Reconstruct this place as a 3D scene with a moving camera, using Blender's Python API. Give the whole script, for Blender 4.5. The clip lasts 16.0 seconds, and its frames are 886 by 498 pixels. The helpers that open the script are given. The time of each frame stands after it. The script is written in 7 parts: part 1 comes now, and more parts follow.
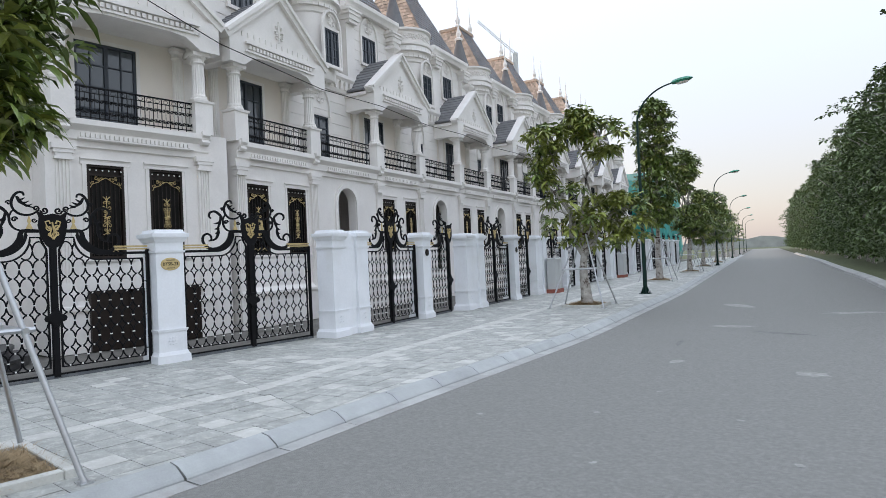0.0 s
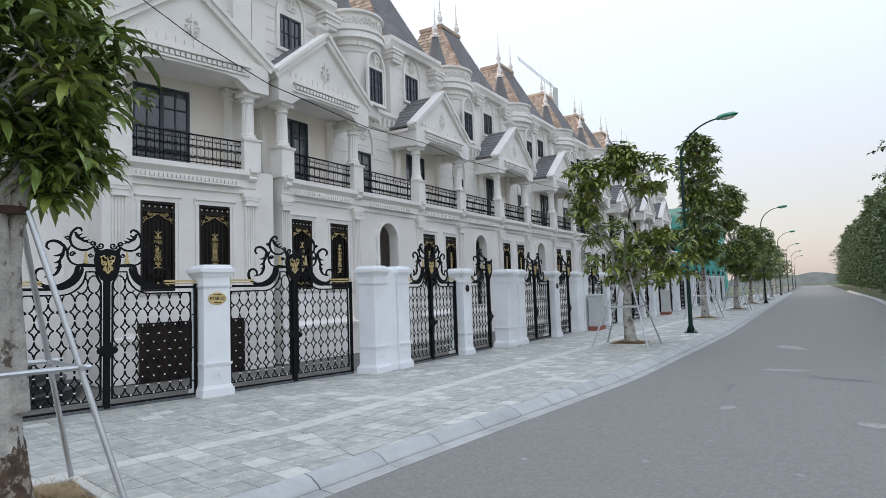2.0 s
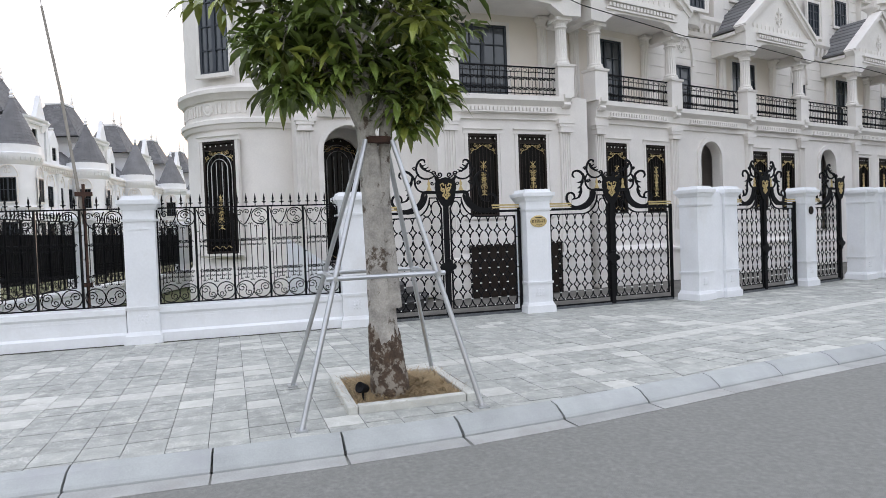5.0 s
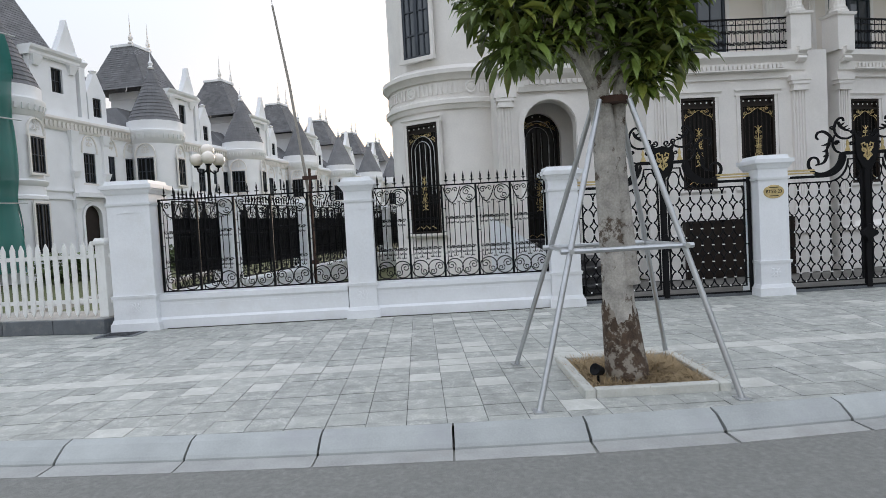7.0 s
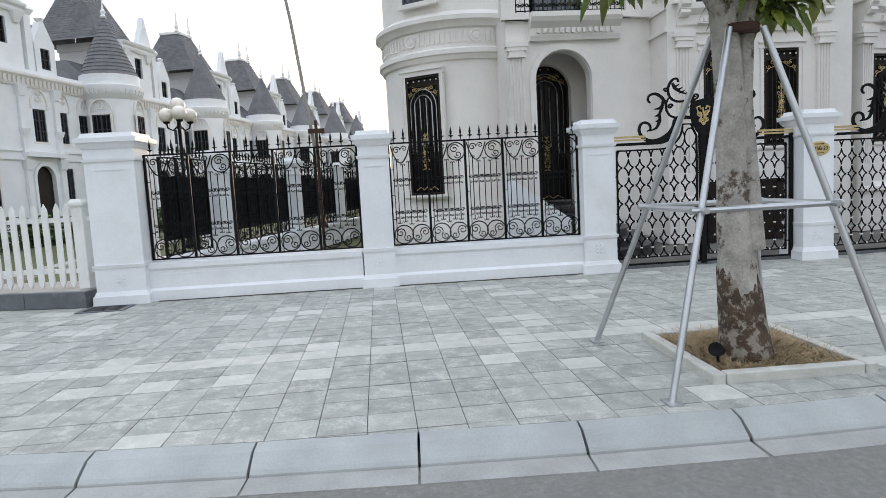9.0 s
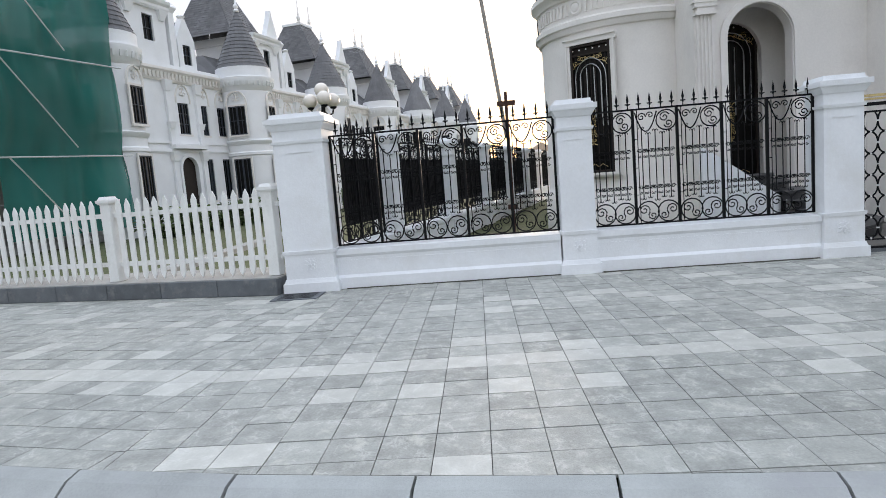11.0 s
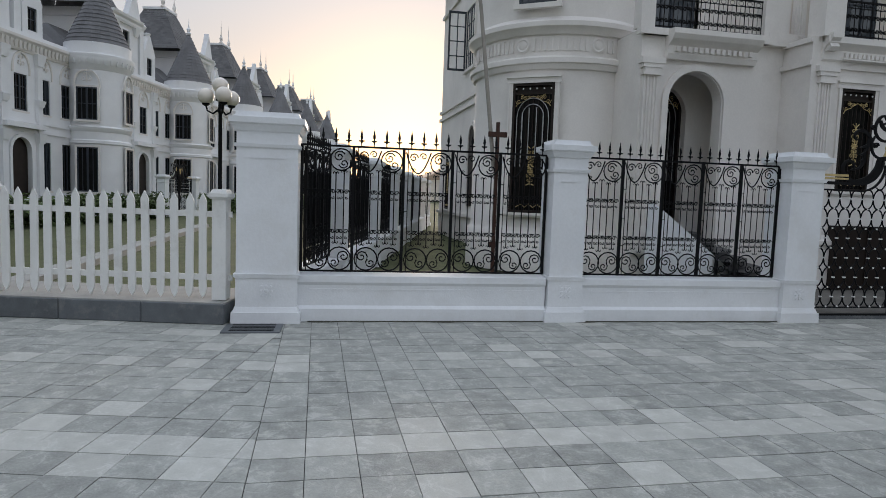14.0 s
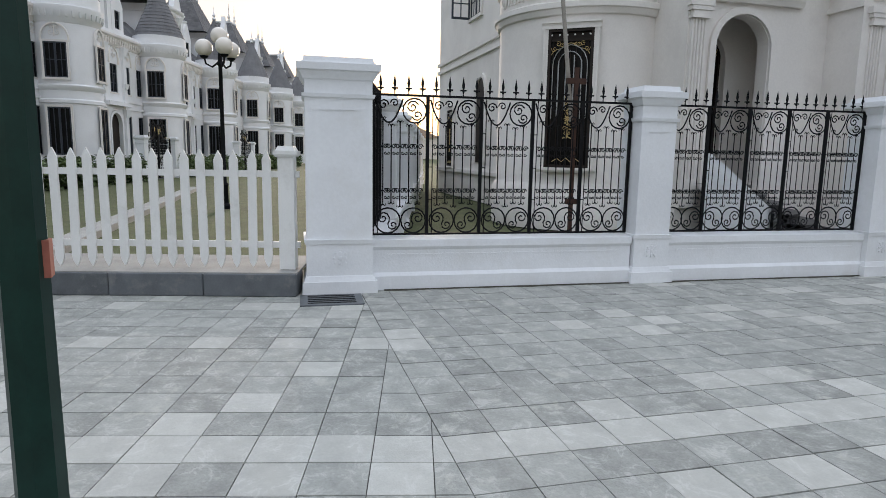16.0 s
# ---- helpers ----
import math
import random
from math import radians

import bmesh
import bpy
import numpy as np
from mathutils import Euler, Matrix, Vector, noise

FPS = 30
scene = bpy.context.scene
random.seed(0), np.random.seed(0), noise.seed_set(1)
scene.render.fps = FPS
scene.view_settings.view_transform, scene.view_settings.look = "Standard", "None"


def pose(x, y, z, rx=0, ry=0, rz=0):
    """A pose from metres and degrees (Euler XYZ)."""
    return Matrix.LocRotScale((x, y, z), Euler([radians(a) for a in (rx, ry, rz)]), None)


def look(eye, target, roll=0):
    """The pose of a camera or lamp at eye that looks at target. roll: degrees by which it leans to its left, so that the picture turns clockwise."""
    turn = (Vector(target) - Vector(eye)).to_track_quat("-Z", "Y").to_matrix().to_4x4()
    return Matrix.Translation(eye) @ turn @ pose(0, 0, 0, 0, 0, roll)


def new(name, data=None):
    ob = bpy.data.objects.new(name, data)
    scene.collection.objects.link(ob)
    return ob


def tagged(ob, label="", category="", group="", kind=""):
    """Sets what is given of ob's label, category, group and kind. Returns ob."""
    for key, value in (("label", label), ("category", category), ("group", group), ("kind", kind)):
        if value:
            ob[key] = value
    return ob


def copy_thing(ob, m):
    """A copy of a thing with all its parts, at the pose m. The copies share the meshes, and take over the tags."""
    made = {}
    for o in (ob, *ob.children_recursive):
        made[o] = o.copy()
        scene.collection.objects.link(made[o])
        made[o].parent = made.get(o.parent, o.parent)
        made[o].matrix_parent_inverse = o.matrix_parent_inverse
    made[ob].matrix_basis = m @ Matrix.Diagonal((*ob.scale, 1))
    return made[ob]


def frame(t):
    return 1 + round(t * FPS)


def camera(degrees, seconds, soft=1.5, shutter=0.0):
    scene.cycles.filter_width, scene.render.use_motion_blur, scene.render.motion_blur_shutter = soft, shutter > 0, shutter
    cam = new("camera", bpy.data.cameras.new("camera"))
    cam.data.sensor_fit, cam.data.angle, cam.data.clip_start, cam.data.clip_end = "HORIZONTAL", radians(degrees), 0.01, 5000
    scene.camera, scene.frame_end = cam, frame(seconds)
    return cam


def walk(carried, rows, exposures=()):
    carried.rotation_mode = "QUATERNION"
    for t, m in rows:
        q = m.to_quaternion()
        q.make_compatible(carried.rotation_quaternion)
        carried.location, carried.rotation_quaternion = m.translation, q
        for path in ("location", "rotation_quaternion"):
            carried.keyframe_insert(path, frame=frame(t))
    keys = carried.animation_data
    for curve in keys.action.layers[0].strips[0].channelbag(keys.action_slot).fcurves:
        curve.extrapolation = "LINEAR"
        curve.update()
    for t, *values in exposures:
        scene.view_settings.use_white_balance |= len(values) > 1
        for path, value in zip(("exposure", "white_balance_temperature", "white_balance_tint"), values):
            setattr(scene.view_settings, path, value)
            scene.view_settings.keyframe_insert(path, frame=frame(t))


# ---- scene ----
cam = camera(70.6, 16.0, soft=0.55)
PATH = [
    (0, (-0.043, 0.254, 1.679), (-1.328, 1.787, 1.707), -2.6),
    (0.5, (-0.068, 0.206, 1.754), (-1.434, 1.657, 1.918), -2.0),
    (1, (-0.108, 0.196, 1.746), (-1.481, 1.642, 1.9), -2.0),
    (1.5, (-0.045, 0.229, 1.679), (-1.415, 1.679, 1.822), -2.2),
    (2, (-0.1, 0.214, 1.772), (-1.469, 1.665, 1.909), -1.9),
    (2.5, (-0.134, 0.174, 1.804), (-1.488, 1.639, 1.942), -1.8),
    (3, (-0.122, 0.178, 1.772), (-1.462, 1.657, 1.91), -2.0),
    (3.5, (-0.034, 0.207, 1.685), (-1.374, 1.685, 1.832), -2.1),
    (4, (-0.011, 0.099, 1.602), (-1.485, 1.446, 1.714), -1.8),
    (4.5, (-0.106, 0.073, 1.631), (-1.862, 1.029, 1.663), -1.7),
    (6.8, (-0.523, -0.239, 1.564), (-2.515, -0.089, 1.463), -3.1),
    (7, (-0.654, -0.311, 1.538), (-2.651, -0.237, 1.459), -3.1),
    (7.5, (-0.846, -0.491, 1.543), (-2.841, -0.418, 1.434), -4.0),
    (8, (-1.092, -0.748, 1.559), (-3.07, -0.55, 1.342), -5.1),
    (8.5, (-1.399, -0.985, 1.538), (-3.382, -0.781, 1.372), -2.7),
    (9, (-1.701, -1.286, 1.521), (-3.681, -1.091, 1.32), -3.1),
    (9.5, (-1.939, -1.643, 1.553), (-3.915, -1.428, 1.33), -4.4),
    (10, (-2.201, -1.968, 1.551), (-4.193, -2.034, 1.39), -7.1),
    (10.2, (-2.29, -2.091, 1.543), (-4.28, -2.167, 1.361), -4.5),
    (12.3, (-2.983, -3.752, 1.439), (-4.95, -3.953, 1.133), -5.7),
    (12.5, (-3.037, -3.876, 1.421), (-4.999, -4.106, 1.111), -4.5),
    (13, (-3.29, -4.086, 1.692), (-5.272, -4.183, 1.444), -1.1),
    (13.5, (-3.385, -4.236, 1.656), (-5.374, -4.142, 1.47), -0.6),
    (14, (-3.593, -4.602, 1.645), (-5.546, -4.206, 1.473), 2.0),
    (14.5, (-3.856, -4.796, 1.63), (-5.793, -4.324, 1.471), 2.0),
    (15, (-3.974, -5.052, 1.611), (-5.9, -4.553, 1.413), 0.1),
    (15.5, (-4.266, -5.474, 1.583), (-6.147, -4.842, 1.329), 0.5),
    (16, (-4.528, -5.804, 1.57), (-6.442, -5.311, 1.268), 1.0),
]
EXPOSURES = [(0.0, 2.8, 6650, 16), (0.5, 2.7, 6650, 15), (3.5, 2.74, 6700, 16), (4.5, 2.95, 7000, 19), (7.0, 2.55, 6900, 16), (9.0, 2.72, 6900, 15), (10.0, 2.66, 6850, 16), (12.5, 2.64, 6750, 16), (13.0, 2.6, 6750, 16), (14.0, 1.9, 6750, 15), (15.0, 2.0, 6750, 16), (15.5, 2.22, 6800, 16), (16.0, 2.32, 6850, 16)]
walk(cam, [(t, look(eye, target, roll)) for t, eye, target, roll in PATH], EXPOSURES)

# ---- world and light ----
SUN_AZ = radians(172.0)          # direction to the sun, counted from +x towards +y
SUN_EL = radians(4.0)
world = bpy.data.worlds.new("dusk_sky")
scene.world = world
world.use_nodes = True
wn = world.node_tree.nodes
wl = world.node_tree.links
sky = wn.new("ShaderNodeTexSky")
sky.sky_type = "NISHITA"
sky.sun_disc = False
sky.sun_elevation = SUN_EL
sky.sun_rotation = radians(90.0) - SUN_AZ
sky.air_density, sky.dust_density, sky.ozone_density = 1.0, 1.2, 1.0
wn["Background"].inputs["Strength"].default_value = 0.15
haze = wn.new("ShaderNodeMix")
haze.data_type = "RGBA"
haze.inputs["Factor"].default_value = 0.905
# the haze brightens from the horizon to the zenith, as under a thin overcast
height = wn.new("ShaderNodeSeparateXYZ")
wl.new(wn.new("ShaderNodeTexCoord").outputs["Generated"], height.inputs[0])
veil = wn.new("ShaderNodeValToRGB")
veil.color_ramp.elements[0].position, veil.color_ramp.elements[0].color = 0.0, (0.56, 0.555, 0.56, 1.0)
veil.color_ramp.elements[1].position, veil.color_ramp.elements[1].color = 1.0, (1.68, 1.96, 2.3, 1.0)
low_sky = veil.color_ramp.elements.new(0.3)
low_sky.color = (0.83, 0.965, 1.13, 1.0)
wl.new(height.outputs["Z"], veil.inputs["Fac"])
wl.new(veil.outputs["Color"], haze.inputs["B"])
pale = wn.new("ShaderNodeHueSaturation")
pale.inputs["Saturation"].default_value = 0.85
wl.new(sky.outputs[0], pale.inputs["Color"])
wl.new(pale.outputs["Color"], haze.inputs["A"])
wl.new(haze.outputs["Result"], wn["Background"].inputs["Color"])
sun_data = bpy.data.lights.new("sun", "SUN")
sun_data.energy, sun_data.angle, sun_data.color = 0.6, radians(12), (1.0, 0.86, 0.7)
sun = new("sun", sun_data)
sun.matrix_world = look((0, 0, 40), (-40 * math.cos(SUN_AZ), -40 * math.sin(SUN_AZ), 40 - 40 * math.tan(radians(6))))

# ---- materials ----
def mat(name, color, rough=0.6, metal=0.0, var=0.08, scale=3.0, fine=60.0, bump=0.0, bump_scale=80.0, tint=None, cover=(0.52, 0.7), spec=0.5, per_object=0.0, emit=None, veins=None):
    """A procedural surface: base colour with variation at two scales, grain and relief."""
    m = bpy.data.materials.new(name)
    m.use_nodes = True
    n, l = m.node_tree.nodes, m.node_tree.links
    b = n["Principled BSDF"]
    b.inputs["Roughness"].default_value = rough
    b.inputs["Metallic"].default_value = metal
    b.inputs["Specular IOR Level"].default_value = spec
    co = n.new("ShaderNodeTexCoord").outputs["Object"]
    geo = n.new("ShaderNodeNewGeometry").outputs["Position"]
    big, small = n.new("ShaderNodeTexNoise"), n.new("ShaderNodeTexNoise")
    for node, sc, det in ((big, scale, 5.0), (small, fine, 3.0)):
        node.inputs["Scale"].default_value, node.inputs["Detail"].default_value = sc, det
        l.new(geo, node.inputs["Vector"])
    mixf = n.new("ShaderNodeMath")
    mixf.operation = "MULTIPLY_ADD"
    l.new(small.outputs["Fac"], mixf.inputs[0])
    mixf.inputs[1].default_value = 0.45
    l.new(big.outputs["Fac"], mixf.inputs[2])
    ramp = n.new("ShaderNodeMapRange")
    ramp.inputs["From Min"].default_value, ramp.inputs["From Max"].default_value = 0.42, 1.02
    ramp.inputs["To Min"].default_value, ramp.inputs["To Max"].default_value = -1.0, 1.0
    l.new(mixf.outputs[0], ramp.inputs["Value"])
    hsv = n.new("ShaderNodeHueSaturation")
    hsv.inputs["Color"].default_value = (*color, 1)
    val = n.new("ShaderNodeMath")
    val.operation = "MULTIPLY_ADD"
    val.inputs[1].default_value, val.inputs[2].default_value = var, 1.0
    l.new(ramp.outputs[0], val.inputs[0])
    last = val
    if per_object:
        info = n.new("ShaderNodeObjectInfo")
        isl = n.new("ShaderNodeNewGeometry")
        add = n.new("ShaderNodeMath")
        add.operation = "ADD"
        l.new(info.outputs["Random"], add.inputs[0])
        l.new(isl.outputs["Random Per Island"], add.inputs[1])
        fr = n.new("ShaderNodeMath")
        fr.operation = "FRACT"
        l.new(add.outputs[0], fr.inputs[0])
        sh = n.new("ShaderNodeMath")
        sh.operation = "MULTIPLY_ADD"
        sh.inputs[1].default_value, sh.inputs[2].default_value = 2 * per_object, -per_object
        l.new(fr.outputs[0], sh.inputs[0])
        last = n.new("ShaderNodeMath")
        last.operation = "ADD"
        l.new(val.outputs[0], last.inputs[0])
        l.new(sh.outputs[0], last.inputs[1])
    l.new(last.outputs[0], hsv.inputs["Value"])
    out = hsv.outputs["Color"]
    if tint:
        mx = n.new("ShaderNodeMix")
        mx.data_type = "RGBA"
        mx.inputs["B"].default_value = (*tint, 1)
        l.new(out, mx.inputs["A"])
        st = n.new("ShaderNodeTexNoise")
        st.inputs["Scale"].default_value, st.inputs["Detail"].default_value = scale * 0.7, 8.0
        st.inputs["Roughness"].default_value = 0.7
        l.new(geo, st.inputs["Vector"])
        mr = n.new("ShaderNodeMapRange")
        mr.inputs["From Min"].default_value, mr.inputs["From Max"].default_value = cover
        l.new(st.outputs["Fac"], mr.inputs["Value"])
        l.new(mr.outputs[0], mx.inputs["Factor"])
        out = mx.outputs["Result"]
    if veins:
        vn = n.new("ShaderNodeTexNoise")
        vn.inputs["Scale"].default_value, vn.inputs["Detail"].default_value = veins[1], 6.0
        vn.inputs["Roughness"].default_value, vn.inputs["Distortion"].default_value = 0.62, 1.2
        l.new(geo, vn.inputs["Vector"])
        off = n.new("ShaderNodeMath")
        off.operation = "SUBTRACT"
        off.inputs[1].default_value = 0.5
        l.new(vn.outputs["Fac"], off.inputs[0])
        ab = n.new("ShaderNodeMath")
        ab.operation = "ABSOLUTE"
        l.new(off.outputs[0], ab.inputs[0])
        vr = n.new("ShaderNodeMapRange")
        vr.inputs["From Min"].default_value, vr.inputs["From Max"].default_value = 0.03, 0.008
        l.new(ab.outputs[0], vr.inputs["Value"])
        pt = n.new("ShaderNodeMath")
        pt.operation = "MULTIPLY"
        l.new(vr.outputs[0], pt.inputs[0])
        pr = n.new("ShaderNodeMapRange")
        pr.inputs["From Min"].default_value, pr.inputs["From Max"].default_value = 0.42, 0.6
        pr.inputs["To Max"].default_value = 0.45
        l.new(big.outputs["Fac"], pr.inputs["Value"])
        l.new(pr.outputs[0], pt.inputs[1])
        vx = n.new("ShaderNodeMix")
        vx.data_type = "RGBA"
        vx.inputs["B"].default_value = (*veins[0], 1)
        l.new(out, vx.inputs["A"])
        l.new(pt.outputs[0], vx.inputs["Factor"])
        out = vx.outputs["Result"]
    l.new(out, b.inputs["Base Color"])
    if bump:
        bn = n.new("ShaderNodeTexNoise")
        bn.inputs["Scale"].default_value, bn.inputs["Detail"].default_value = bump_scale, 4.0
        l.new(geo, bn.inputs["Vector"])
        bu = n.new("ShaderNodeBump")
        bu.inputs["Strength"].default_value, bu.inputs["Distance"].default_value = bump, 0.01
        l.new(bn.outputs["Fac"], bu.inputs["Height"])
        l.new(bu.outputs[0], b.inputs["Normal"])
    if emit:
        b.inputs["Emission Color"].default_value = (*emit[0], 1)
        b.inputs["Emission Strength"].default_value = emit[1]
    return m


WHITE = mat("white_render", (0.785, 0.75, 0.712), 0.75, var=0.08, scale=0.9, fine=24, bump=0.25, bump_scale=60, tint=(0.705, 0.67, 0.632))
# cool villa white, its colour raised to stand in for bounce light
VILLA_WHITE = mat("cool_white_villa_bounce_lit", (0.83, 0.835, 0.845), 0.65, var=0.06, scale=1.2, fine=20, bump=0.15, bump_scale=50)
CREAM = mat("cream_render", (0.77, 0.705, 0.63), 0.75, var=0.05, scale=1.0, bump=0.1)
FENCE_WHITE = mat("fence_white_paint", (0.79, 0.805, 0.825), 0.6, var=0.07, scale=1.6, fine=22, bump=0.25, bump_scale=40, tint=(0.73, 0.735, 0.735))
PICKET_WHITE = mat("picket_white_paint", (0.78, 0.78, 0.765), 0.5, var=0.06, scale=3, tint=(0.64, 0.635, 0.61))
IRON = mat("black_wrought_iron", (0.006, 0.006, 0.007), 0.6, 0.0, var=0.3, scale=6, spec=0.15)
GOLD = mat("gold_paint", (0.58, 0.45, 0.22), 0.4, 0.5, var=0.2, scale=12)
BRONZE = mat("dark_bronze_panel", (0.018, 0.012, 0.009), 0.5, 0.0, var=0.3, scale=5, spec=0.25)
FRAME = mat("charcoal_window_frame", (0.028, 0.036, 0.048), 0.5, 0.0, var=0.2)
SLATE = mat("slate_shingle", (0.155, 0.155, 0.16), 0.7, var=0.25, scale=1.5, fine=14, bump=0.5, bump_scale=20, per_object=0.16)
TERRA = mat("terracotta_shingle", (0.5, 0.37, 0.28), 0.8, var=0.25, scale=2, fine=14, bump=0.4, bump_scale=20, per_object=0.3)
ASPHALT = mat("asphalt", (0.205, 0.203, 0.186), 0.8, var=0.26, scale=26.0, fine=150, bump=0.9, bump_scale=110, tint=(0.175, 0.173, 0.158), cover=(0.4, 0.75))
PAVER = mat("grey_stone_paver", (0.345, 0.35, 0.322), 0.6, var=0.24, scale=6.0, fine=48, bump=0.35, bump_scale=90, tint=(0.49, 0.49, 0.44), cover=(0.55, 0.66), per_object=0.13, veins=((0.62, 0.615, 0.58), 3.5))
PAVER_LIGHT = mat("pale_stone_paver", (0.5, 0.498, 0.458), 0.58, var=0.14, scale=6.0, fine=50, bump=0.25, bump_scale=90, tint=(0.485, 0.482, 0.44), per_object=0.07, veins=((0.66, 0.655, 0.62), 3.5))
JOINT = mat("paving_joint_mortar", (0.13, 0.125, 0.115), 0.9, var=0.3, scale=8)
KERB = mat("blue_grey_kerb_stone", (0.36, 0.375, 0.365), 0.65, var=0.16, scale=3, fine=70, bump=0.3, bump_scale=140, tint=(0.34, 0.345, 0.35), per_object=0.08)
GUTTER = mat("gutter_concrete", (0.35, 0.35, 0.335), 0.85, var=0.2, scale=3, bump=0.3, bump_scale=120, tint=(0.32, 0.31, 0.29), per_object=0.08)
ROAD_DARK = mat("dark_road_patch", (0.14, 0.138, 0.13), 0.7, var=0.3, scale=6, fine=90, bump=0.8, bump_scale=110)
LIME = mat("lime_stain", (0.32, 0.315, 0.29), 0.9, var=0.25, scale=9, fine=90, bump=0.8, bump_scale=110, tint=(0.25, 0.247, 0.225), cover=(0.45, 0.6))
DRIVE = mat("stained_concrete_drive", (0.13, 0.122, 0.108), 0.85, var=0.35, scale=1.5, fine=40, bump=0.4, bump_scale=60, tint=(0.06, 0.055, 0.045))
JOINT_SOIL = mat("dark_moss_soil", (0.06, 0.055, 0.04), 0.95, var=0.4, scale=20, bump=0.6)
DARKSTONE = mat("dark_granite", (0.10, 0.11, 0.12), 0.5, var=0.25, scale=5, fine=60, tint=(0.2, 0.2, 0.2), per_object=0.15)
STEP_STONE = mat("black_stone_step", (0.03, 0.03, 0.032), 0.45, var=0.25, scale=5, fine=60)
GRASS = mat("lawn", (0.07, 0.085, 0.03), 0.9, var=0.4, scale=2, fine=40, bump=0.8, bump_scale=60)
EARTH = mat("bare_earth", (0.16, 0.125, 0.085), 0.95, var=0.3, scale=3, fine=40, bump=0.8, bump_scale=40)
STRAW = mat("dry_grass", (0.35, 0.255, 0.145), 0.95, var=0.35, scale=10, per_object=0.35)
BARK = mat("mottled_bark", (0.38, 0.355, 0.32), 0.9, var=0.45, scale=7, fine=55, bump=1.0, bump_scale=38, tint=(0.1, 0.075, 0.055), cover=(0.54, 0.6))
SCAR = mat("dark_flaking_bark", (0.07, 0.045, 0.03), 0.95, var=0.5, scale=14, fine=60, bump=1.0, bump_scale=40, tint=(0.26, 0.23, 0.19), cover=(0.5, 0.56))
LEAF = mat("mango_leaf", (0.135, 0.19, 0.042), 0.42, var=0.25, scale=4, per_object=0.5)
LEAF_Y = mat("young_mango_leaf", (0.21, 0.24, 0.05), 0.4, var=0.25, scale=4, per_object=0.4)
HEDGE_LEAF = mat("hedge_leaf", (0.1, 0.145, 0.05), 0.6, var=0.4, scale=0.5, per_object=0.5)
STEEL = mat("galvanised_steel", (0.5, 0.51, 0.52), 0.38, 0.85, var=0.12, scale=8, fine=50)
LAMP_GREEN = mat("dark_green_paint", (0.004, 0.027, 0.02), 0.4, 0.0, var=0.25, scale=9, spec=0.3, tint=(0.25, 0.3, 0.27), cover=(0.73, 0.75))
HEAD_GREEN = mat("lamp_head_green", (0.02, 0.22, 0.13), 0.35, var=0.1)
CABINET = mat("grey_cabinet", (0.5, 0.51, 0.5), 0.5, 0.1, var=0.06)
BRICKRED = mat("red_brick_base", (0.3, 0.1, 0.07), 0.9, var=0.2, scale=8)
RUST = mat("rusty_iron", (0.06, 0.028, 0.019), 0.85, 0.1, var=0.35, scale=9)
POLE_WOOD = mat("weathered_pole", (0.3, 0.275, 0.24), 0.8, var=0.2, scale=9)
DRY_SOIL = mat("dry_brown_soil", (0.17, 0.115, 0.065), 0.95, var=0.35, scale=9, fine=60, bump=0.8, bump_scale=60)
DARKROOM = mat("dim_interior", (0.06, 0.055, 0.05), 0.9, var=0.2, scale=1)
# pale grey holds the distance haze that is painted into the tree colour
HAZE_GREEN = mat("haze_paled_trees", (0.34, 0.35, 0.33), 0.95, var=0.3, scale=0.2)


def glass_mat(name, color, rough=0.06, spec=0.8):
    m = bpy.data.materials.new(name)
    m.use_nodes = True
    b = m.node_tree.nodes["Principled BSDF"]
    b.inputs["Base Color"].default_value = (*color, 1)
    b.inputs["Roughness"].default_value = rough
    b.inputs["Specular IOR Level"].default_value = spec
    return m


GLASS = glass_mat("dark_window_glass", (0.05, 0.06, 0.07), 0.05, 0.9)
DARK_PANE = glass_mat("black_pane", (0.006, 0.006, 0.006), 0.25, 0.15)
GLOBE = mat("frosted_globe_glass", (0.85, 0.78, 0.7), 0.25, var=0.03)


def net_mat(name, low, high):
    m = bpy.data.materials.new(name)
    m.use_nodes = True
    n, l = m.node_tree.nodes, m.node_tree.links
    b = n["Principled BSDF"]
    nz = n.new("ShaderNodeTexNoise")
    nz.inputs["Scale"].default_value = 0.8
    nz.inputs["Detail"].default_value = 6
    cr = n.new("ShaderNodeValToRGB")
    cr.color_ramp.elements[0].color, cr.color_ramp.elements[1].color = (*low, 1), (*high, 1)
    cr.color_ramp.elements[0].position, cr.color_ramp.elements[1].position = 0.35, 0.7
    l.new(nz.outputs["Fac"], cr.inputs[0])
    l.new(cr.outputs[0], b.inputs["Base Color"])
    b.inputs["Roughness"].default_value = 0.8
    b.inputs["Alpha"].default_value = 0.8
    return m


NET = net_mat("green_scaffold_net", (0.0, 0.085, 0.07), (0.01, 0.24, 0.2))
# far net: front light is put into this paler teal
NET_TEAL_LIT = net_mat("teal_scaffold_net_frontlit", (0.02, 0.3, 0.26), (0.08, 0.5, 0.42))

# ---- mesh helpers ----
def link(name, bm, material, parent=None, label="", smooth=False):
    me = bpy.data.meshes.new(name)
    bmesh.ops.recalc_face_normals(bm, faces=bm.faces)
    bm.to_mesh(me)
    bm.free()
    me.materials.append(material)
    if smooth:
        for p in me.polygons:
            p.use_smooth = True
        me.set_sharp_from_angle(angle=radians(40))
    ob = new(name, me)
    if parent:
        ob.parent = parent
    if label:
        ob["label"] = label
    return ob


def part(name, bm, material, parent, label="", smooth=False):
    return link(name, bm, material, parent, label, smooth)


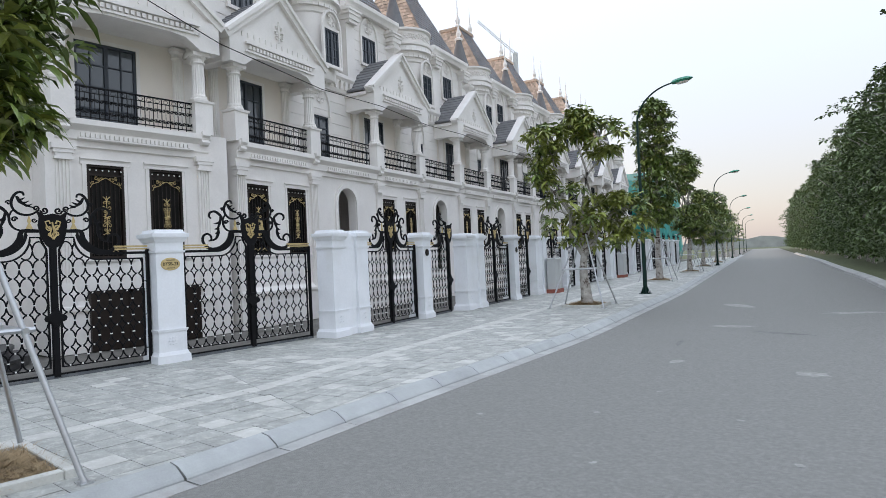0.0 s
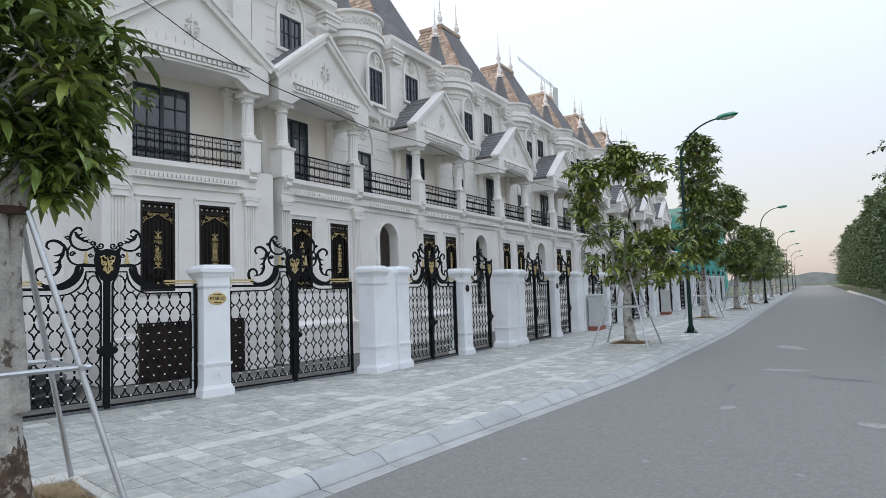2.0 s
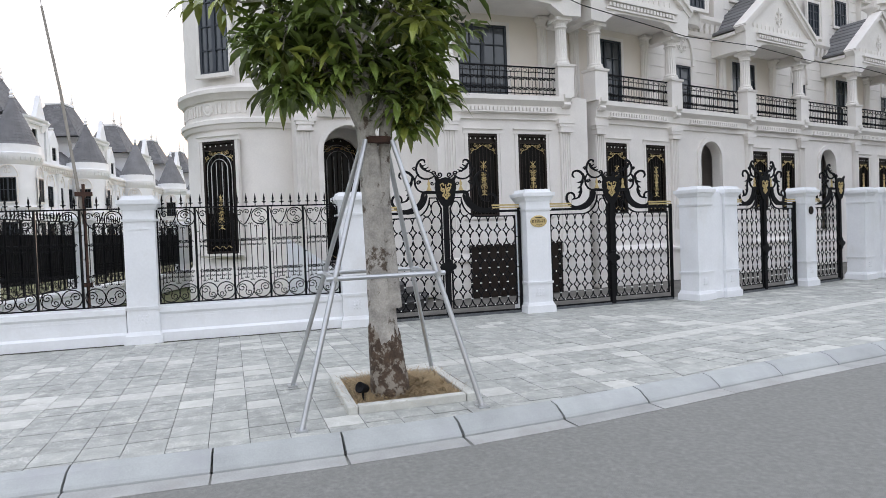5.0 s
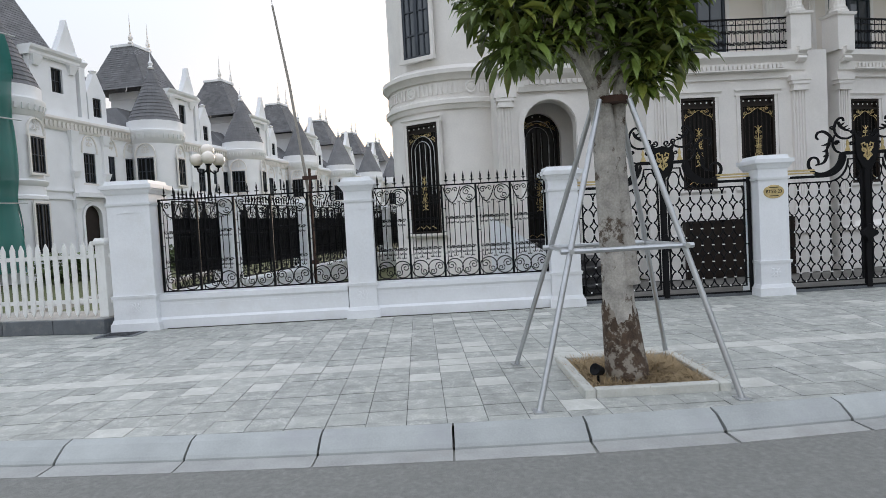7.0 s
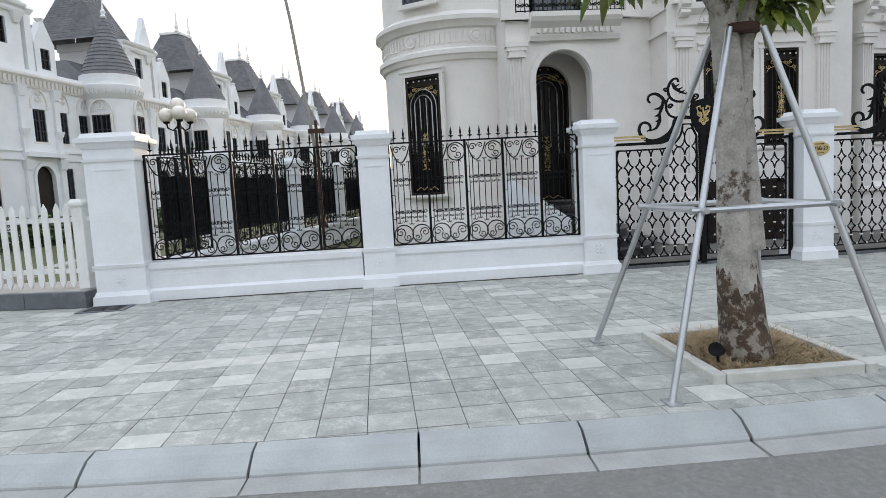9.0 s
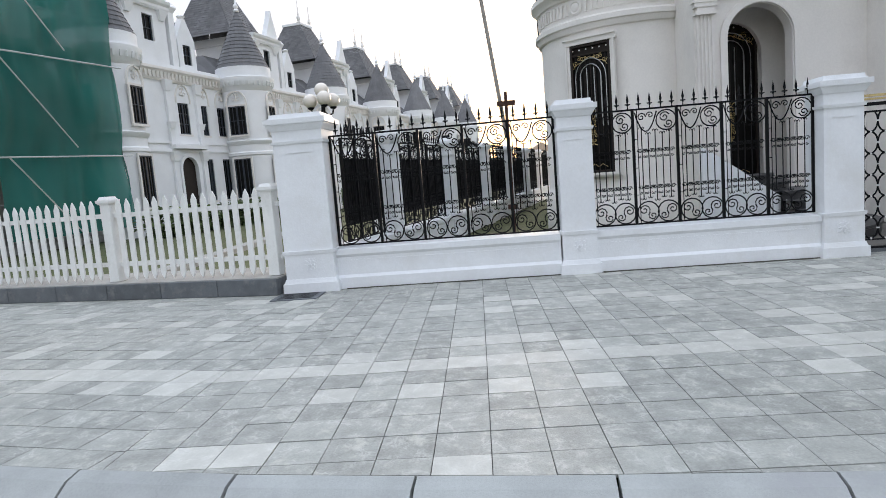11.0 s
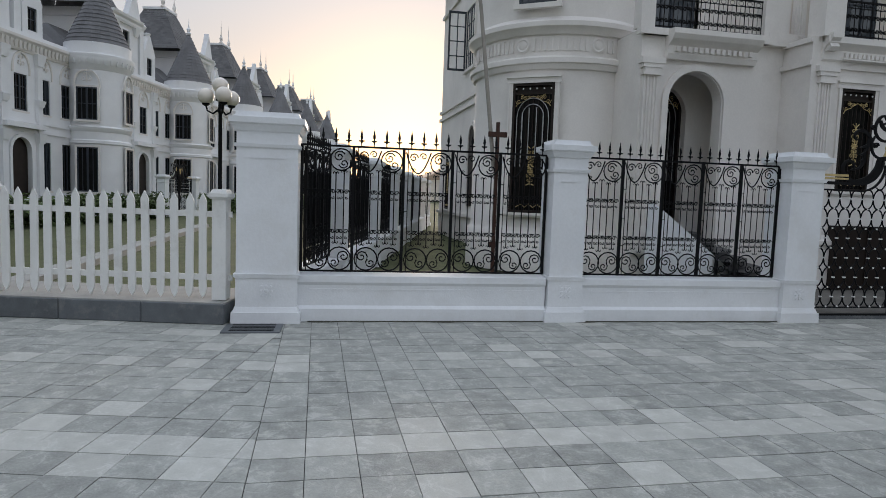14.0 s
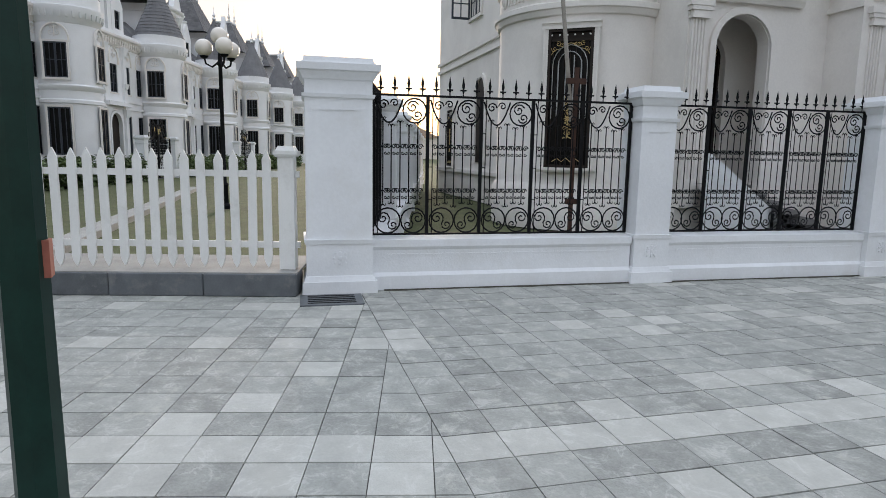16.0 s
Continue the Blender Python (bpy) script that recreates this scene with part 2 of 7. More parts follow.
def share(name, ob, parent, m):
    """Another object on the mesh of ob, under parent, at the pose m."""
    o = bpy.data.objects.new(name, ob.data)
    scene.collection.objects.link(o)
    o.parent = parent
    o.matrix_local = m
    return o


def empty(name, m, label="", category="", group="", kind=""):
    e = new(name)
    e.empty_display_size = 0.2
    e.matrix_world = m
    return tagged(e, label, category, group, kind)


def B():
    return bmesh.new()


def poly(bm, pts):
    return bm.faces.new([bm.verts.new(p) for p in pts])


def box(bm, x0, x1, y0, y1, z0, z1, m=None):
    v = [bm.verts.new((x, y, z)) for z in (z0, z1) for y in (y0, y1) for x in (x0, x1)]
    for f in ((0, 2, 3, 1), (4, 5, 7, 6), (0, 1, 5, 4), (2, 6, 7, 3), (0, 4, 6, 2), (1, 3, 7, 5)):
        bm.faces.new([v[i] for i in f])
    if m is not None:
        bmesh.ops.transform(bm, matrix=m, verts=v)
    return v


def taper(bm, cx, cy, z0, z1, w0, d0, w1, d1):
    """A block whose foot is w0 x d0 and whose head is w1 x d1."""
    v = [bm.verts.new((cx + sx * w / 2, cy + sy * d / 2, z)) for z, w, d in ((z0, w0, d0), (z1, w1, d1)) for sy in (-1, 1) for sx in (-1, 1)]
    for f in ((0, 2, 3, 1), (4, 5, 7, 6), (0, 1, 5, 4), (2, 6, 7, 3), (0, 4, 6, 2), (1, 3, 7, 5)):
        bm.faces.new([v[i] for i in f])


def lathe(bm, profile, n=16, cx=0.0, cy=0.0, a0=0.0, a1=2 * math.pi, flutes=0, depth=0.0):
    """Turns a profile of (radius, height) about an upright axis, all round or from a0 to a1."""
    full = abs(a1 - a0 - 2 * math.pi) < 1e-6
    steps = n if full else n + 1
    rings = []
    for k, (r, z) in enumerate(profile):
        ring = []
        for i in range(steps):
            a = a0 + (a1 - a0) * i / n
            rr = r
            if flutes and 0 < k < len(profile) - 1 and i % 2:
                rr = r - depth
            ring.append(bm.verts.new((cx + rr * math.cos(a), cy + rr * math.sin(a), z)))
        rings.append(ring)
    for p, q in zip(rings, rings[1:]):
        for i in range(steps if full else steps - 1):
            j = (i + 1) % steps
            bm.faces.new((p[i], p[j], q[j], q[i]))
    if full:
        if profile[0][0] > 1e-4:
            bm.faces.new(rings[0][::-1])
        if profile[-1][0] > 1e-4:
            bm.faces.new(rings[-1])


def tube(bm, pts, r, sides=5, closed=False, r_end=None):
    """A round bar along the points."""
    pts = [Vector(p) for p in pts]
    n = len(pts)
    rings = []
    for i, p in enumerate(pts):
        a = pts[(i - 1) % n] if closed or i else p
        b = pts[(i + 1) % n] if closed or i < n - 1 else p
        t = (b - a).normalized()
        u = t.cross(Vector((0, 0, 1)))
        if u.length < 1e-3:
            u = t.cross(Vector((0, 1, 0)))
        u.normalize()
        w = t.cross(u)
        rr = r if r_end is None else r + (r_end - r) * i / (n - 1)
        rings.append([bm.verts.new(p + rr * (math.cos(2 * math.pi * k / sides) * u + math.sin(2 * math.pi * k / sides) * w)) for k in range(sides)])
    for i in range(n if closed else n - 1):
        p, q = rings[i], rings[(i + 1) % n]
        for k in range(sides):
            bm.faces.new((p[k], p[(k + 1) % sides], q[(k + 1) % sides], q[k]))
    if not closed:
        bm.faces.new(rings[0][::-1])
        bm.faces.new(rings[-1])


def flat_bar(bm, pts, w, t):
    """A flat bar of width w in the xz plane and thickness t along y, along points (x, z)."""
    n = len(pts)
    rows = []
    for i, (x, z) in enumerate(pts):
        ax, az = pts[max(i - 1, 0)]
        bx, bz = pts[min(i + 1, n - 1)]
        dx, dz = bx - ax, bz - az
        ln = math.hypot(dx, dz) or 1.0
        ww = w[i] if isinstance(w, (list, tuple)) else w
        nx, nz = -dz / ln * ww / 2, dx / ln * ww / 2
        rows.append([bm.verts.new((x + s * nx, y, z + s * nz)) for s, y in ((-1, -t / 2), (1, -t / 2), (1, t / 2), (-1, t / 2))])
    for p, q in zip(rows, rows[1:]):
        for k in range(4):
            bm.faces.new((p[k], p[(k + 1) % 4], q[(k + 1) % 4], q[k]))
    bm.faces.new(rows[0][::-1])
    bm.faces.new(rows[-1])


def extrude_xz(bm, pts, y0, y1):
    """A plate with the outline pts (x, z) from y0 to y1."""
    a = [bm.verts.new((x, y0, z)) for x, z in pts]
    b = [bm.verts.new((x, y1, z)) for x, z in pts]
    bm.faces.new(a)
    bm.faces.new(b[::-1])
    for i in range(len(pts)):
        j = (i + 1) % len(pts)
        bm.faces.new((a[i], b[i], b[j], a[j]))


def extrude_yz(bm, pts, x0, x1):
    """A moulding with the section pts (y, z) from x0 to x1."""
    a = [bm.verts.new((x0, y, z)) for y, z in pts]
    b = [bm.verts.new((x1, y, z)) for y, z in pts]
    bm.faces.new(a)
    bm.faces.new(b[::-1])
    for i in range(len(pts)):
        j = (i + 1) % len(pts)
        bm.faces.new((a[i], b[i], b[j], a[j]))


def wall(bm, x0, x1, z0, z1, y0, y1, holes=()):
    """A wall from y0 to y1 with holes (xa, xb, za, zb) or, with a fifth value, arched ones that spring at that height."""
    xs = sorted({x0, x1, *[h[0] for h in holes], *[h[1] for h in holes]})
    zs = sorted({z0, z1, *[h[2] for h in holes], *[h[3] for h in holes]})
    for xa, xb in zip(xs, xs[1:]):
        run = None
        for za, zb in zip(zs, zs[1:]):
            inside = any(h[0] <= (xa + xb) / 2 <= h[1] and h[2] <= (za + zb) / 2 <= h[3] for h in holes)
            if not inside:
                run = (run[0], zb) if run else (za, zb)
            if inside or zb == zs[-1]:
                if run:
                    box(bm, xa, xb, y0, y1, *run)
                run = None
    for h in holes:
        if len(h) > 4:
            arch_corners(bm, h[0], h[1], h[4], h[3], y0, y1)


def arch_corners(bm, xa, xb, spring, top, y0, y1, n=10):
    c, rx, rz = (xa + xb) / 2, (xb - xa) / 2, top - spring
    for s in (-1, 1):
        arc = [(c + s * rx * math.cos(i * math.pi / 2 / n), spring + rz * math.sin(i * math.pi / 2 / n)) for i in range(n + 1)]
        for p, q in zip(arc, arc[1:]):
            extrude_xz(bm, [p, q, (q[0], top + 1e-4), (p[0], top + 1e-4)], y0, y1)


def spiral(cx, cz, r, turns, start, sign=1, n=14):
    """Points of a scroll that winds in to its centre."""
    return [(cx + r * (1 - 0.85 * i / n) * math.cos(start + sign * 2 * math.pi * turns * i / n), cz + r * (1 - 0.85 * i / n) * math.sin(start + sign * 2 * math.pi * turns * i / n)) for i in range(n + 1)]


def bar2(bm, pts, r, sides=4, y=0.0):
    tube(bm, [(x, y, z) for x, z in pts], r, sides)


def local(x, y, z=0.0, heading=90.0):
    """The pose of a thing that runs along the street: its x along the front, its y into the plot."""
    return pose(x, y, z, 0, 0, heading)


# ---- plan ----
FENCE = [(-40.0, -140.0), (-17.0, -31.0), (-11.48, -5.0), (-11.15, 6.0), (-11.2, 10.7), (-26.0, 79.5), (-60.0, 230.0)]
KERBLINE = [(-38.0, -150.0), (-11.5, -30.0), (-6.22, -6.5), (-5.91, -5.1), (-5.76, -4.2), (-5.65, -3.2), (-5.55, -2.08), (-5.47, -1.1), (-5.4, 0.2), (-5.36, 1.6), (-5.4, 2.6), (-5.56, 3.8), (-5.83, 5.7), (-6.1, 8.2), (-6.55, 12.2), (-8.9, 24.4), (-20.0, 73.0), (-56.0, 230.0)]
FAR_KERB = [(-28.0, -150.0), (-4.0, -30.0), (1.3, -6.0), (2.0, 0.0), (1.5, 8.0), (0.3, 16.0), (-1.6, 24.0), (-3.35, 32.85), (-6.3, 46.0), (-10.1, 63.8), (-48.0, 230.0)]
CRANE = [(-41.19, 57.18, 27.96), (-38.5, 60.5, 24.39)]
ROAD_Z = -0.13
ROW_O = Vector((-14.65, 8.9, 0.0))
ROW_HEAD = 90.0 + math.degrees(math.atan2(0.2102, 0.9777))


def line_x(line, y):
    ys = [p[1] for p in line]
    return float(np.interp(y, ys, [p[0] for p in line]))


def row_pose(u, v=0.0, z=0.0):
    """A pose u along the row of houses and v in front of it."""
    a = radians(ROW_HEAD)
    p = ROW_O + Vector((math.cos(a), math.sin(a), 0)) * u + Vector((math.sin(a), -math.cos(a), 0)) * v
    return pose(p.x, p.y, z, 0, 0, ROW_HEAD)


# ---- ground ----
def strip(name, left, right, z, material, y0, y1, step, label, kind_name):
    bm = B()
    ys = list(np.arange(y0, y1 + 1e-6, step))
    rows = [(bm.verts.new((line_x(left, y), y, z)), bm.verts.new((line_x(right, y), y, z))) for y in ys]
    for p, q in zip(rows, rows[1:]):
        bm.faces.new((p[0], p[1], q[1], q[0]))
    return tagged(link(name, bm, material), label, kind_name, kind="structure")


bm = B()
bmesh.ops.create_grid(bm, x_segments=8, y_segments=8, size=1500)
bmesh.ops.translate(bm, verts=bm.verts, vec=(0, 0, -0.2))
tagged(link("ground", bm, GRASS), "flat earth and rough grass reaching the horizon", "ground", kind="structure")
strip("road", KERBLINE, FAR_KERB, ROAD_Z, ASPHALT, -140, 228, 2.0, "worn grey asphalt road curving gently", "road")
# pavement bed under the pavers, and the plots behind the fence
strip("pavement", FENCE, KERBLINE, -0.012, JOINT, -130, 220, 2.0, "mortar bed of the stone pavement", "pavement")
PLOT = [(x - 70, y) for x, y in FENCE]
strip("plot_ground", PLOT, [(x - 0.1, y) for x, y in FENCE], -0.03, GRASS, -130, 220, 5.0, "lawn and bare ground of the villa plots", "lawn")


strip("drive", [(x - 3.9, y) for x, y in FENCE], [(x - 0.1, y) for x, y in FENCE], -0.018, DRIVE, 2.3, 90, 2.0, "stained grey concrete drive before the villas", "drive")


# ---- fence pillars ----
def pillar(name, m, w, h, d=None, label="white painted masonry fence pillar with stepped cap"):
    d = d or w
    e = empty(name, m, label, "pillar", "fence pillars")
    bm = B()
    taper(bm, 0, 0, 0, 0.14, w + 0.1, d + 0.1, w + 0.09, d + 0.09)
    taper(bm, 0, 0, 0.14, 0.2, w + 0.06, d + 0.06, w + 0.02, d + 0.02)
    box(bm, -w / 2, w / 2, -d / 2, d / 2, 0.2, 0.56)
    taper(bm, 0, 0, 0.56, 0.61, w + 0.03, d + 0.03, w + 0.05, d + 0.05)
    box(bm, -w / 2 + 0.005, w / 2 - 0.005, -d / 2 + 0.005, d / 2 - 0.005, 0.61, h - 0.42)
    taper(bm, 0, 0, h - 0.42, h - 0.38, w + 0.03, d + 0.03, w + 0.05, d + 0.05)
    box(bm, -w / 2 + 0.005, w / 2 - 0.005, -d / 2 + 0.005, d / 2 - 0.005, h - 0.38, h - 0.22)
    part("shaft", bm, FENCE_WHITE, e)
    bm = B()
    taper(bm, 0, 0, h - 0.23, h - 0.2, w + 0.02, d + 0.02, w + 0.05, d + 0.05)
    taper(bm, 0, 0, h - 0.2, h - 0.16, w + 0.05, d + 0.05, w + 0.1, d + 0.1)
    taper(bm, 0, 0, h - 0.16, h - 0.14, w + 0.1, d + 0.1, w + 0.1, d + 0.1)
    taper(bm, 0, 0, h - 0.14, h - 0.07, w + 0.15, d + 0.15, w + 0.155, d + 0.155)
    taper(bm, 0, 0, h - 0.07, h - 0.05, w + 0.06, d + 0.06, w + 0.05, d + 0.05)
    taper(bm, 0, 0, h - 0.05, h, w + 0.02, d + 0.02, w + 0.0, d + 0.0)
    part("cap", bm, FENCE_WHITE, e)
    bm = B()
    s = 0.085
    lathe(bm, [(0.03, 0.0), (0.026, 0.016), (0.0, 0.02)], 8)
    for k in range(8):
        a = math.pi / 4 * k
        ln = 0.078 if k % 2 else 0.062
        box(bm, 0.028, ln, -0.014, 0.014, 0.0, 0.014, pose(0, 0, 0, 0, 0, 45 * k))
        lathe(bm, [(0.018, 0.0), (0.012, 0.016)], 6, ln * math.cos(a), ln * math.sin(a))
    box(bm, -s - 0.01, s + 0.01, -s - 0.01, s + 0.01, -0.004, 0.003)
    bmesh.ops.transform(bm, matrix=pose(0, -d / 2, 0.4, 90), verts=bm.verts)
    part("rosette", bm, FENCE_WHITE, e)
    bm = B()
    box(bm, -w * 0.28, w * 0.28, -d / 2 - 0.006, -d / 2 + 0.004, h - 0.55, h - 0.535)
    part("groove_trim", bm, FENCE_WHITE, e)
    return e


def fence_point(y):
    return line_x(FENCE, y)


P_H = 2.42
pillar("fence_pillar", local(-11.8, -5.19, 0, 88.5), 0.73, 2.56, 0.7, "large white corner fence pillar with stepped cap")
for y, w in ((-1.32, 0.48), (2.19, 0.52), (5.8, 0.52)):
    pillar("fence_pillar", local(fence_point(y) - 0.28, y, 0, 88.5), w, P_H)
HEAD0 = 90.0


# ---- low wall and railings of the corner plot ----
def low_wall(y0, y1):
    e = empty("fence_wall", local(fence_point(y0) - 0.3, y0, 0, 88.3), "low white rendered wall below the railings", "wall", "fence walls")
    ln = y1 - y0
    bm = B()
    extrude_yz(bm, [(-0.24, 0), (-0.24, 0.16), (-0.2, 0.2), (-0.2, 0.46), (-0.23, 0.5), (-0.23, 0.58), (0.1, 0.6), (0.1, 0)], 0, ln)
    part("coping_wall", bm, FENCE_WHITE, e)
    bm = B()
    frame_x0, frame_x1 = 0.16, ln - 0.16
    box(bm, frame_x0, frame_x1, -0.206, -0.19, 0.4, 0.415)
    part("panel_moulding", bm, FENCE_WHITE, e)
    return e


low_wall(-4.83, -1.58)
low_wall(-1.1, 1.93)


def ring(bm, cx, cz, r, t, y=0.0, n=16):
    tube(bm, [(cx + r * math.cos(a), y, cz + r * math.sin(a)) for a in np.linspace(0, 2 * math.pi, n + 1)[:-1]], t, 4, True)


def railing_section(w):
    """One field of the railing between two uprights: thin bars, scrolled rings and spearheads."""
    bm = B()
    box(bm, -0.018, 0.018, -0.018, 0.018, 0.0, 1.62)
    box(bm, 0, w, -0.013, 0.013, 0.0, 0.022)
    box(bm, 0, w, -0.016, 0.016, 1.598, 1.622)
    tube(bm, [(0.06, 0, 0.02), (0.06, 0, 1.6)], 0.006, 4)
    for z in (0.42, 0.8, 1.2):
        box(bm, 0.0, 0.06, -0.005, 0.005, z - 0.005, z + 0.005)
    bars = [(0.19, 0.35, 1.36), (0.34, 0.37, 1.28), (0.5, 0.33, 1.32), (0.66, 0.37, 1.28), (0.82, 0.36, 1.3)]
    for f, za, zb in bars:
        x = w * f
        tube(bm, [(x, 0, za), (x, 0, zb)], 0.0075, 4)
        for sgn in (-1, 1):
            bar2(bm, [(x, za + 0.02), (x + sgn * 0.02, za - 0.005), (x + sgn * 0.036, za + 0.008), (x + sgn * 0.03, za + 0.024)], 0.006)
            bar2(bm, [(x, zb - 0.02), (x + sgn * 0.02, zb + 0.005), (x + sgn * 0.036, zb - 0.008), (x + sgn * 0.03, zb - 0.024)], 0.006)
        for z in (0.52, 1.03):
            for sgn in (-1, 1):
                bar2(bm, spiral(x + sgn * 0.034, z, 0.034, 1.3, math.pi / 2 - sgn * math.pi / 2, sgn, 8), 0.007)
                bar2(bm, spiral(x + sgn * 0.03, z - 0.075, 0.022, 1.1, math.pi / 2 - sgn * math.pi / 2, -sgn, 6), 0.006)
    for i in range(4):
        x = w * (i + 0.6) / 4
        tube(bm, [(x, 0, 1.62), (x, 0, 1.7)], 0.007, 4)
        lathe(bm, [(0.009, 1.66), (0.02, 1.685), (0.009, 1.7), (0.016, 1.725), (0.018, 1.745), (0.001, 1.84)], 6, x, 0)
        box(bm, x - 0.036, x + 0.036, -0.007, 0.007, 1.678, 1.694)
    for c, sgn in ((0.28 * w, 1), (0.75 * w, -1)):
        ring(bm, c, 0.172, 0.148, 0.0095)
        bar2(bm, spiral(c - sgn * 0.055, 0.2, 0.082, 1.5, -0.6 if sgn > 0 else math.pi + 0.6, sgn, 14), 0.0085)
        bar2(bm, spiral(c + sgn * 0.062, 0.12, 0.066, 1.4, 2.2 if sgn > 0 else math.pi - 2.2, sgn, 12), 0.0085)
    # hanging scroll and scrolled ring under the top rail
    bar2(bm, [(w * (0.05 + 0.5 * k / 12), 1.57 - 0.27 * math.sin(math.pi * min(1.0, k / 12 * 1.02)) ** 0.8) for k in range(13)], 0.0095)
    bar2(bm, spiral(0.2 * w, 1.5, 0.062, 1.4, 0.0, 1, 12), 0.0085)
    bar2(bm, spiral(0.4 * w, 1.52, 0.05, 1.3, math.pi, -1, 12), 0.0075)
    ring(bm, 0.76 * w, 1.44, 0.138, 0.0095)
    bar2(bm, spiral(0.72 * w, 1.48, 0.076, 1.5, 0.4, 1, 13), 0.0085)
    bar2(bm, spiral(0.81 * w, 1.39, 0.066, 1.4, 3.4, 1, 12), 0.0085)
    return bm


def railing(name, m, length, n, label):
    e = empty(name, m, label, "railing", "garden railings")
    w = length / n
    first = part("railing_field", railing_section(w), IRON, e)
    for i in range(1, n):
        share("railing_field", first, e, pose(w * i, 0, 0))
    bm = B()
    box(bm, length - 0.016, length + 0.016, -0.016, 0.016, 0, 1.62)
    part("end_post", bm, IRON, e)
    return e


railing("wrought_iron_railing", local(fence_point(-4.8) - 0.28, -4.8, 0.61, 88.3), 3.22, 5, "black wrought iron railing with scrolls and spearheads")
railing("wrought_iron_railing", local(fence_point(-1.08) - 0.28, -1.08, 0.61, 88.3), 3.0, 5, "black wrought iron railing with scrolls and spearheads")


# ---- gates ----
def gate_leaf(w, h_side, h_mid):
    """A leaf hinged at x = 0 whose top sweeps up to the meeting post at x = w."""
    x0, x1 = 0.52 * w, 0.76 * w
    def top(x):
        f = min(max((x - x0) / (x1 - x0), 0), 1)
        return h_side + (h_mid - h_side) * (1 - math.sqrt(1 - f * f))
    xs = list(np.linspace(0.02, x0, 5)) + [x0 + (x1 - x0) * math.sin(a) for a in np.linspace(0.15, math.pi / 2, 10)] + [w - 0.02]
    bm = B()
    box(bm, 0, 0.045, -0.03, 0.03, 0.02, h_side + 0.06)
    box(bm, w - 0.05, w, -0.03, 0.03, 0.02, h_mid)
    box(bm, 0, w, -0.02, 0.02, 0.05, 0.08)
    box(bm, 0.1, w - 0.1, -0.014, 0.014, 0.165, 0.185)
    flat_bar(bm, [(x, top(x)) for x in xs], 0.045, 0.04)
    shift = [(max(0.11, x + 0.05), top(x) - 0.1) for x in xs[:-1]]
    flat_bar(bm, shift + [(w - 0.18, h_mid - 0.1), (w - 0.09, h_mid - 0.3), (w - 0.09, 0.17)], 0.026, 0.03)
    box(bm, 0.1, 0.124, -0.015, 0.015, 0.17, h_side - 0.1)
    for z in (0.3, 0.9, 1.5):
        box(bm, 0.04, 0.1, -0.012, 0.012, z, z + 0.016)
        box(bm, w - 0.09, w - 0.04, -0.012, 0.012, z, z + 0.016)
    frame_bm = bm
    bm = B()
    nx = max(3, round((w - 0.22) / 0.19))
    dx = (w - 0.215) / nx
    studs = B()
    rz = 0.146
    def limit(x):
        return min(top(x - 0.05) - 0.11, h_mid - 0.3 + 2.2 * max(0.0, w - 0.09 - x))
    for j in range(8):
        z = 0.19 + rz + j * 2 * rz
        for i in range(nx):
            x = 0.114 + dx * (i + 0.5)
            pts = [(x + dx * 0.5 * math.cos(a), z + rz * math.sin(a)) for a in np.linspace(-math.pi / 2, 1.5 * math.pi, 19)]
            keep = [q for q in pts if q[1] <= limit(q[0])]
            if len(keep) == len(pts):
                tube(bm, [(px, 0, pz) for px, pz in pts[:-1]], 0.0125, 4, True)
            elif len(keep) > 5:
                right = [q for q in pts[:10] if q[1] <= limit(q[0])]
                left = [q for q in pts[9:] if q[1] <= limit(q[0])]
                for run in (right, left):
                    if len(run) > 1:
                        bar2(bm, run, 0.0125)
            if z <= limit(x):
                if i < nx - 1:
                    box(studs, x + dx / 2 - 0.016, x + dx / 2 + 0.016, -0.018, 0.018, z - 0.009, z + 0.009)
                box(studs, x - 0.011, x + 0.011, -0.018, 0.018, z - rz - 0.012, z - rz + 0.012)
    return frame_bm, bm, studs


